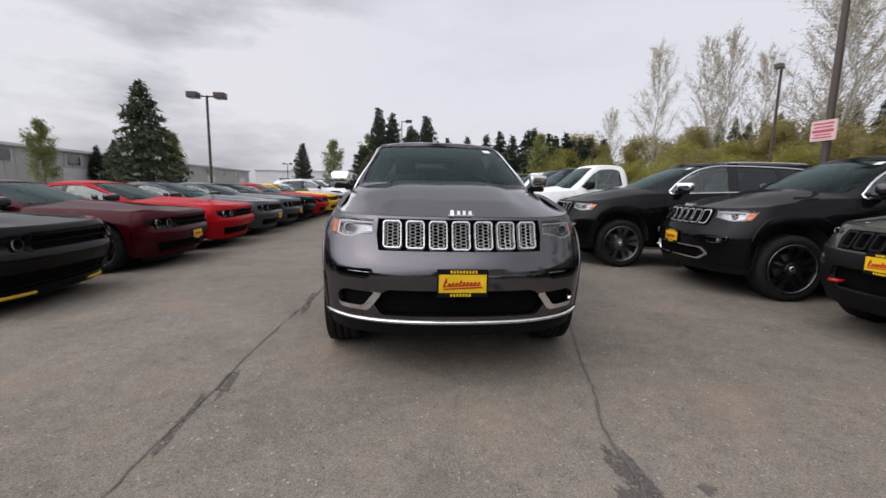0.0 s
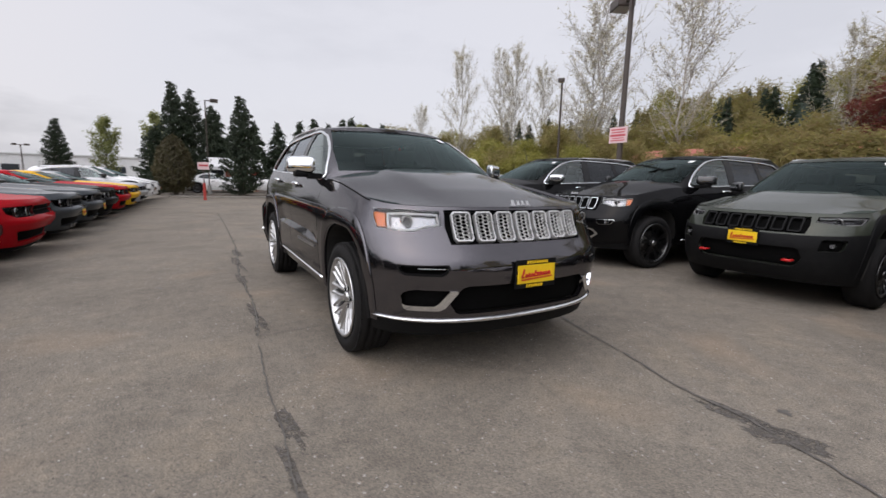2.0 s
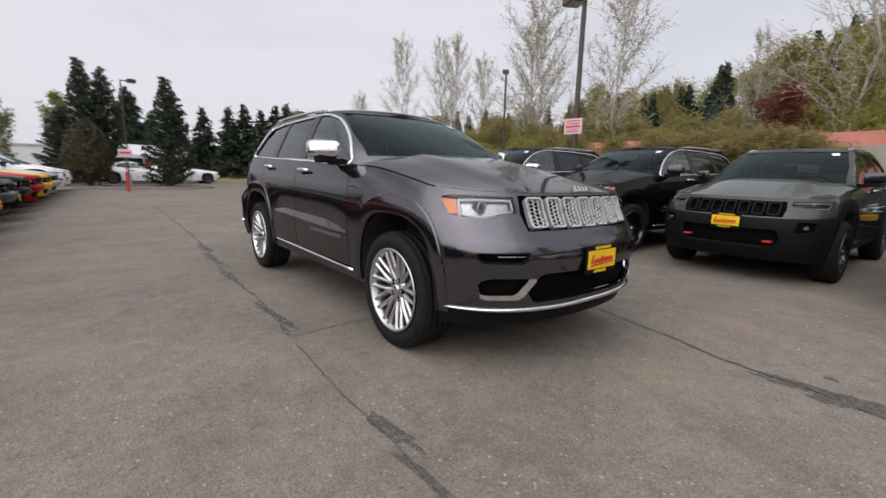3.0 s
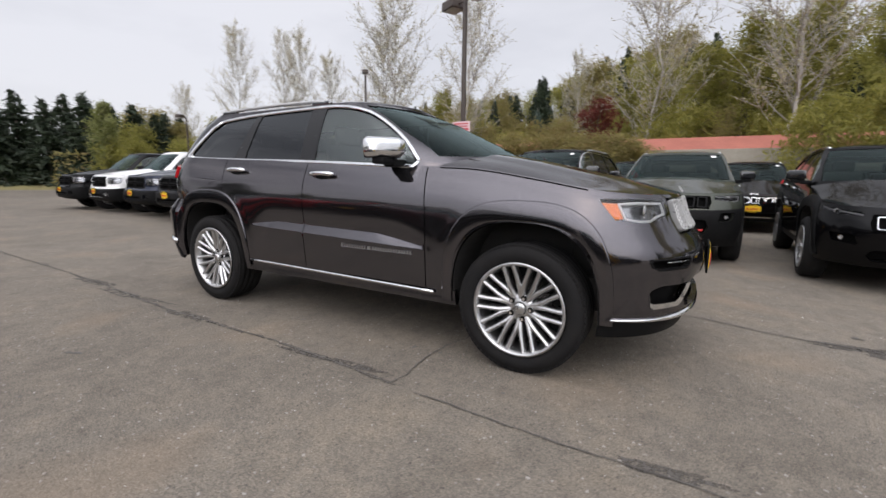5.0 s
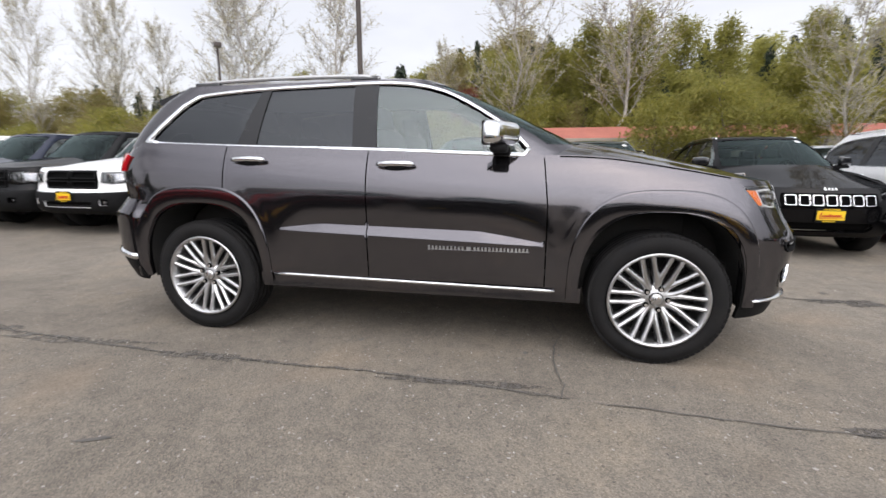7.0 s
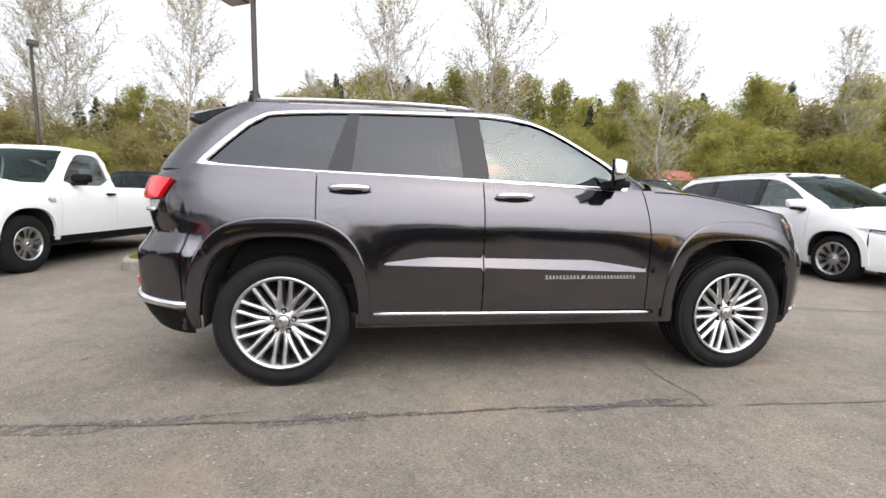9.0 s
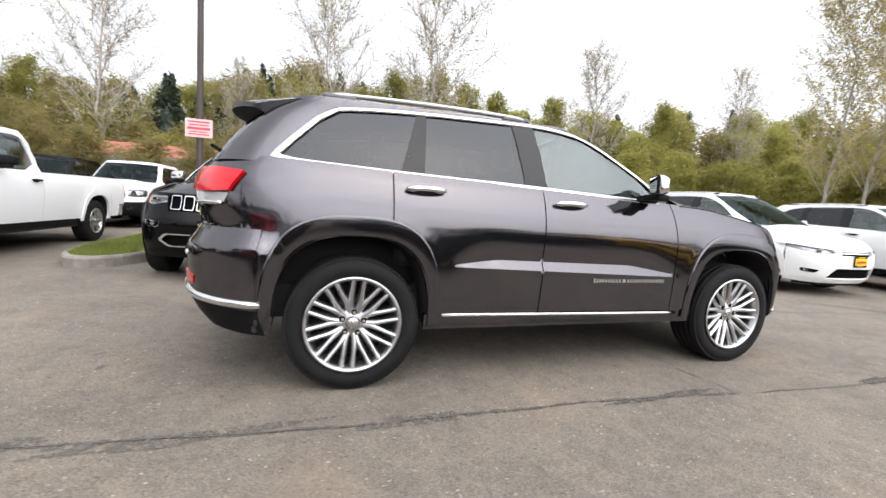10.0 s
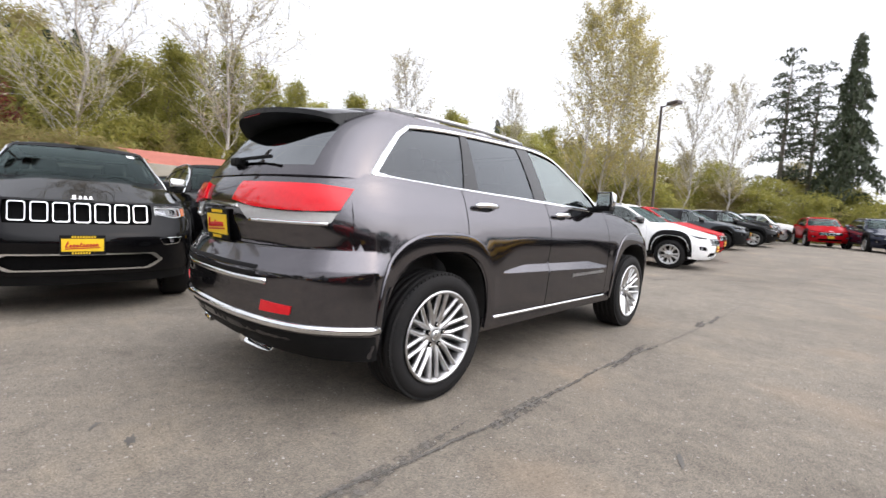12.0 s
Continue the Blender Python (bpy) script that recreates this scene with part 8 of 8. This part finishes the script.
for sx in (-1, 1):
    p = otub.P(np.array([float(otub.u_front(0.42, 0.5)) * sx]), np.array([0.5]))[0]
    v_, f_ = tube([(p[0] - 0.035, p[1] + 0.02, 0.49), (p[0] - 0.03, p[1] - 0.05, 0.49), (p[0] + 0.03, p[1] - 0.05, 0.49), (p[0] + 0.035, p[1] + 0.02, 0.49)], 0.014, 6)
    raw("tow_hook", v_, f_, M_HOOK, olive, "red tow hook")
midsuv, _, _ = build_vehicle(dict(LOWNOSE, rail_mat=M_CHROME), "compact_suv", "black compact SUV with chrome grille slots", "car", M_BLACK)
midsuv.matrix_world = stand(2.55, -1.93, -92)
tagged(midsuv, group="row of parked SUVs")
van, _, _ = build_vehicle(MINIVAN, "minivan", "white minivan with chrome fog bezels", "car", M_WHITE)
van.matrix_world = stand(1.10, -4.45, -90)
tagged(van, group="row of parked SUVs")
again(midsuv, stand(-0.10, -7.2, -88), "white compact SUV with black wheel arches", swaps={M_BLACK: M_WHITE})
again(midsuv, stand(0.30, -10.1, -88), "bright red compact SUV", swaps={M_BLACK: M_RED})
again(olive, stand(0.60, -16.2, -86), "grey compact SUV with black cladding", swaps={M_OLIVE: M_STEEL})
again(midsuv, stand(0.05, -20.0, -86), "black compact SUV far down the row")
again(gc1, stand(0.3, -23.4, -86), "black five-door SUV far down the row")
again(midsuv, stand(0.4, -27.0, -86), "silver compact SUV far down the row", swaps={M_BLACK: M_SILVER})
again(midsuv, stand(8.3, -0.95, -92), "black compact SUV in the second row")
again(gc1, stand(8.9, -3.6, -92), "black five-door SUV in the second row")
again(gc1, stand(9.2, 1.9, -92), "black SUV with roof rails in the second row")
again(van, stand(8.2, -6.4, -92), "silver minivan in the second row", swaps={M_WHITE: M_SILVER})

# pickups past the island
ram, _, _ = build_vehicle(PICKUP, "pickup_truck", "white regular-cab pickup truck with black bumper", "truck", M_WHITE)
ram.matrix_world = stand(2.30, 9.12, -93)
tagged(ram, group="row of parked pickups")
crew, _, _ = build_vehicle(CREWCAB, "pickup_truck", "black crew-cab pickup truck", "truck", M_BLACK)
crew.matrix_world = stand(2.4, 11.1, -95)
tagged(crew, group="row of parked pickups")
again(crew, stand(2.6, 13.2, -95), "navy blue crew-cab pickup truck", swaps={M_BLACK: M_NAVY})
again(crew, stand(2.65, 15.45, -95), "white crew-cab pickup truck with black bumper", swaps={M_BLACK: M_WHITE})
again(crew, stand(2.6, 17.7, -95), "black crew-cab pickup truck with chrome bumper")
again(crew, stand(9.9, 9.05, -93), "white crew-cab pickup truck behind the grass island", swaps={M_BLACK: M_WHITE})
again(crew, stand(12.0, 7.0, -93), "bright red crew-cab pickup truck behind the grass island", swaps={M_BLACK: M_RED})
again(crew, stand(9.9, 11.25, -93), "black crew-cab pickup truck beside a white one")

# coupes along the other side
cp, ctub, _ = build_vehicle(dict(COUPE, plate=None), "coupe", "black two-door coupe with yellow lip guards", "car", M_BLACK)
cp.matrix_world = stand(-3.85, 2.42, 90)
tagged(cp, group="row of parked coupes")
M_GUARD = plain("yellow_lip_guard", (0.80, 0.52, 0.02), 0.45)
row = [("dark red", M_MAROON, 4.92, -3.78), ("bright red", M_RED, 7.2, -3.75), ("steel grey", M_STEEL, 9.4, -3.7), ("steel grey", M_STEEL, 11.5, -3.65), ("black", M_BLACK, 13.5, -3.6), ("bright red", M_RED, 15.5, -3.5),
       ("yellow", M_YELLOW, 17.5, -3.4), ("silver", M_SILVER, 19.5, -3.3)]
for nm, mt, y, x in row:
    c_ = again(cp, stand(x, y, 91), nm + " two-door coupe in the row", swaps={M_BLACK: mt})
    if y < 5 or mt == M_STEEL:
        p = ctub.P(np.array([0.0]), np.array([0.46]))[0]
        dealer_plate(c_, Matrix.Translation((0, p[1] - 0.012, 0.46)))
# the row goes on behind the camera's way, seen only as reflections
for nm, mt, y, x in (("black", M_BLACK, -0.1, -4.55), ("yellow", M_YELLOW, -2.5, -4.6), ("steel grey", M_STEEL, -4.9, -4.6), ("black", M_BLACK, -7.3, -4.6)):
    again(cp, stand(x, y, 90), nm + " two-door coupe in the row", swaps={M_BLACK: mt})
for nm, mt, y, x in (("white", M_WHITE, 21.8, -3.2), ("white", M_WHITE, 24.2, -3.1)):
    again(midsuv, stand(x, y, 91), nm + " compact SUV at the end of the row", swaps={M_BLACK: mt})
for s0, s1 in ((-0.72, -0.36), (0.36, 0.72)):
    us_ = [float(ctub.u_front(x, 0.17)) for x in np.linspace(s0, s1, 9)]
    strip("lip_guard", ctub, [(u, 0.17) for u in us_], 0.035, M_GUARD, cp, off=0.004, thick=0.02, label="yellow protective lip guard")

# cars beyond the far end of the lot
for i, (a, d, deg, src, mt, nm) in enumerate(((-1.5, 39, 60, cp, M_WHITE, "white"), (1.2, 40, 75, cp, M_SILVER, "silver"), (4.6, 36, 85, cp, M_WHITE, "white"), (-4.5, 40, 95, cp, M_BLACK, "black"),
                                              (8.0, 38, 95, cp, M_WHITE, "white"), (-7.5, 42, 80, cp, M_STEEL, "grey"))):
    x, y = polar(-0.34, -2.55, a, d)
    again(src, stand(x, y, deg), nm + " car at the far end of the lot", swaps={M_BLACK: mt})
for i, (x, y, deg, src, base, mt, nm) in enumerate(((0.2, -33.0, -84, crew, M_BLACK, M_WHITE, "white pickup truck"), (-0.3, -37.5, -80, crew, M_BLACK, M_WHITE, "white pickup truck"), (-1.6, -25.0, -165, midsuv, M_BLACK, M_RED, "bright red compact SUV"),
                                                    (-4.0, -22.5, -165, midsuv, M_BLACK, M_NAVY, "dark blue compact SUV"), (-7.0, -24.0, -165, crew, M_BLACK, M_STEEL, "grey pickup truck"))):
    again(src, stand(x, y, deg), nm + " at the far edge of the lot", swaps={base: mt})


# ---- details of the grey SUV ----
def hero_strip(name, pts, wid, mat, thick=0.014, off=0.006, label=""):
    return strip(name, hero_tub, pts, wid, mat, hero, off=off, thick=thick, label=label)


T = hero_tub
for sg in (1, -1):
    seam = [(float(T.u_side(y, float(z), sg)), float(z)) for y, z in ((y, arc_curve(GC["line"])(y) - 0.010) for y in np.linspace(0.60, 1.50, 20))]
    strip("bonnet_seam", T, seam, 0.009, M_VOID, hero, off=0.0068, thick=0.0012, label="dark seam between bonnet and wing")
FULL = 2 * T.umax
ue = float(T.u_side(0.44, 0.40))
hero_strip("bumper_strip", [(u, 0.392 + 0.008 * (u / ue) ** 2, 0.026 * (1 - 0.5 * abs(u / ue) ** 3)) for u in np.linspace(-ue, ue, 50)], 0.026, M_CHROME, 0.018, label="chrome strip along the lower bumper")
us_ = float(T.u_side(4.34, 0.51))
hero_strip("rear_bumper_strip", [(u, 0.545 - 0.035 * abs((u - T.umax) / (T.umax - us_)) ** 2) for u in np.linspace(us_, FULL - us_, 50)], 0.044, M_CHROME, 0.024, 0.014, "chrome strip round the rear bumper")
us_v = float(T.u_side(4.345, 0.45))
panel("rear_valance", T, band(T, us_v, FULL - us_v, lambda u: 0.385 - 0.045 * abs((u - T.umax) / (T.umax - us_v)) ** 3, lambda u: 0.515 - 0.035 * abs((u - T.umax) / (T.umax - us_v)) ** 2),
      M_PLASTIC, hero, (), 0.07, off=0.015, rim=0.02, label="black plastic valance under the chrome strip")
ur = float(T.u_rear(0.56, 0.73))
hero_strip("step_strip", [(u, 0.735) for u in np.linspace(ur, FULL - ur, 24)], 0.03, M_CHROME, 0.014, 0.014, "chrome loading edge strip")
ur2 = float(T.u_rear(0.50, 0.8))
panel("step_pad", T, band(T, ur2, FULL - ur2, lambda u: 0.755, lambda u: 0.80), M_PLASTIC, hero, (), 0.08, off=0.016, rim=0.02, label="black ribbed loading step")
for sg in (1, -1):
    rp = [(float(T.u_rear(x, z)), z) for x, z in split_line([(0.53, 0.588), (0.675, 0.588), (0.685, 0.630), (0.54, 0.642)], 0.05)]
    rp = rp if sg > 0 else [(FULL - u, z) for u, z in rp]
    panel("reflector", T, rp, M_TAILRED, hero, (), 0.05, off=0.018, rim=0.02, label="red bumper reflector")
    # exhaust tip
    prof = [(0.055, 4.50), (0.062, 4.74), (0.065, 4.748), (0.060, 4.75), (0.055, 4.70)]
    vs, fs = [], []
    for i in range(24):
        a = 2 * math.pi * i / 24
        for r_, y_ in prof:
            ca, sa = math.cos(a), math.sin(a)
            vs.append((sg * 0.38 + r_ * 2.2 * math.copysign(abs(ca) ** 0.5, ca), y_ - 0.05 - 0.03 * ca * sg, 0.374 + r_ * 0.52 * math.copysign(abs(sa) ** 0.55, sa)))
    n_ = len(prof)
    for i in range(24):
        j = (i + 1) % 24
        for k in range(n_ - 1):
            fs.append((i * n_ + k, i * n_ + k + 1, j * n_ + k + 1, j * n_ + k))
    raw("exhaust_tip", vs, fs, M_CHROME, hero, "flat chrome exhaust tip")
# plate on the tailgate
pp = T.wrap(np.array([T.umax]), np.array([1.0]), T.P)[0]
dealer_plate(hero, Matrix.Translation((0, pp[1] + 0.014, 0.985)) @ Matrix.Rotation(math.pi, 4, "Z") @ Matrix.Rotation(radians(4), 4, "X"))
bm = bmesh.new()
add_box(bm, 0, pp[1] - 0.01, 1.095, 0.52, 0.04, 0.028, 0.008)
part("tailgate_bar", bm, M_CHROME, hero, "chrome bar over the plate")
# spoiler
nx, ny = 25, 9
def spoiler_grid(top):
    vs = []
    for i in range(nx):
        s_ = -1 + 2 * i / (nx - 1)
        for k in range(ny):
            v_ = k / (ny - 1)
            ye = 4.60 - 0.20 * s_ ** 2
            y0_ = 4.12
            y_ = y0_ + (ye - y0_) * v_
            x_ = s_ * (0.62 - 0.05 * v_)
            zt_ = 1.712 - 0.055 * v_ ** 1.3 - 0.028 * s_ ** 2 - 0.02 * abs(s_) ** 6
            th_ = 0.11 * (1 - v_) ** 0.7 + 0.028
            vs.append((x_, y_, zt_ if top else zt_ - th_))
    return vs
top_v, low_v = spoiler_grid(True), spoiler_grid(False)
quads = [(i * ny + k, i * ny + k + 1, (i + 1) * ny + k + 1, (i + 1) * ny + k) for i in range(nx - 1) for k in range(ny - 1)]
edge_ = [k for k in range(ny)] + [i * ny + ny - 1 for i in range(1, nx)] + [(nx - 1) * ny + k for k in range(ny - 2, -1, -1)]
raw("spoiler", top_v, [q[::-1] for q in quads], M_GREY, hero, "roof spoiler with a black underside")
ev = [top_v[i] for i in edge_] + [low_v[i] for i in edge_]
ne = len(edge_)
raw("spoiler_edge", ev, [(i, i + 1, ne + i + 1, ne + i) for i in range(ne - 1)], M_PILLAR, hero)
raw("spoiler_underside", low_v, quads, M_PLASTIC, hero, "black spoiler underside")
bm = bmesh.new()
add_box(bm, 0, 4.575, 1.635, 0.22, 0.03, 0.022, 0.006)
part("brake_light", bm, M_TAILRED, hero, "high red brake light")
# rear wiper
bm = bmesh.new()
add_box(bm, 0.0, 4.66, 1.345, 0.09, 0.06, 0.05, 0.015)
add_box(bm, -0.2, 4.655, 1.36, 0.46, 0.02, 0.018, 0.006)
part("rear_wiper", bm, M_PLASTIC, hero, "black rear wiper")
# bright window edge towards the tail
for sg in (1, -1):
    ln = [(float(hero_gh.u_side(y, z, sg)), z, w_) for (y, z, w_) in dense([(3.95, 1.608, 0.028), (4.06, 1.54, 0.036), (4.2, 1.40, 0.040), (4.295, 1.294, 0.040), (4.2, 1.287, 0.028)], 0.04)]
    strip("window_corner_trim", hero_gh, ln, 0.04, M_CHROME, hero, off=0.004, thick=0.012, label="wide chrome window corner")

for sg in (1, -1):
    # black plug added in the tip, standing for the shade of its depth
    bm = bmesh.new()
    add_box(bm, sg * 0.38, 4.595, 0.374, 0.21, 0.03, 0.044, 0.012)
    part("exhaust_bore", bm, M_VOID, hero, "black plug standing for the shade inside the exhaust tip")
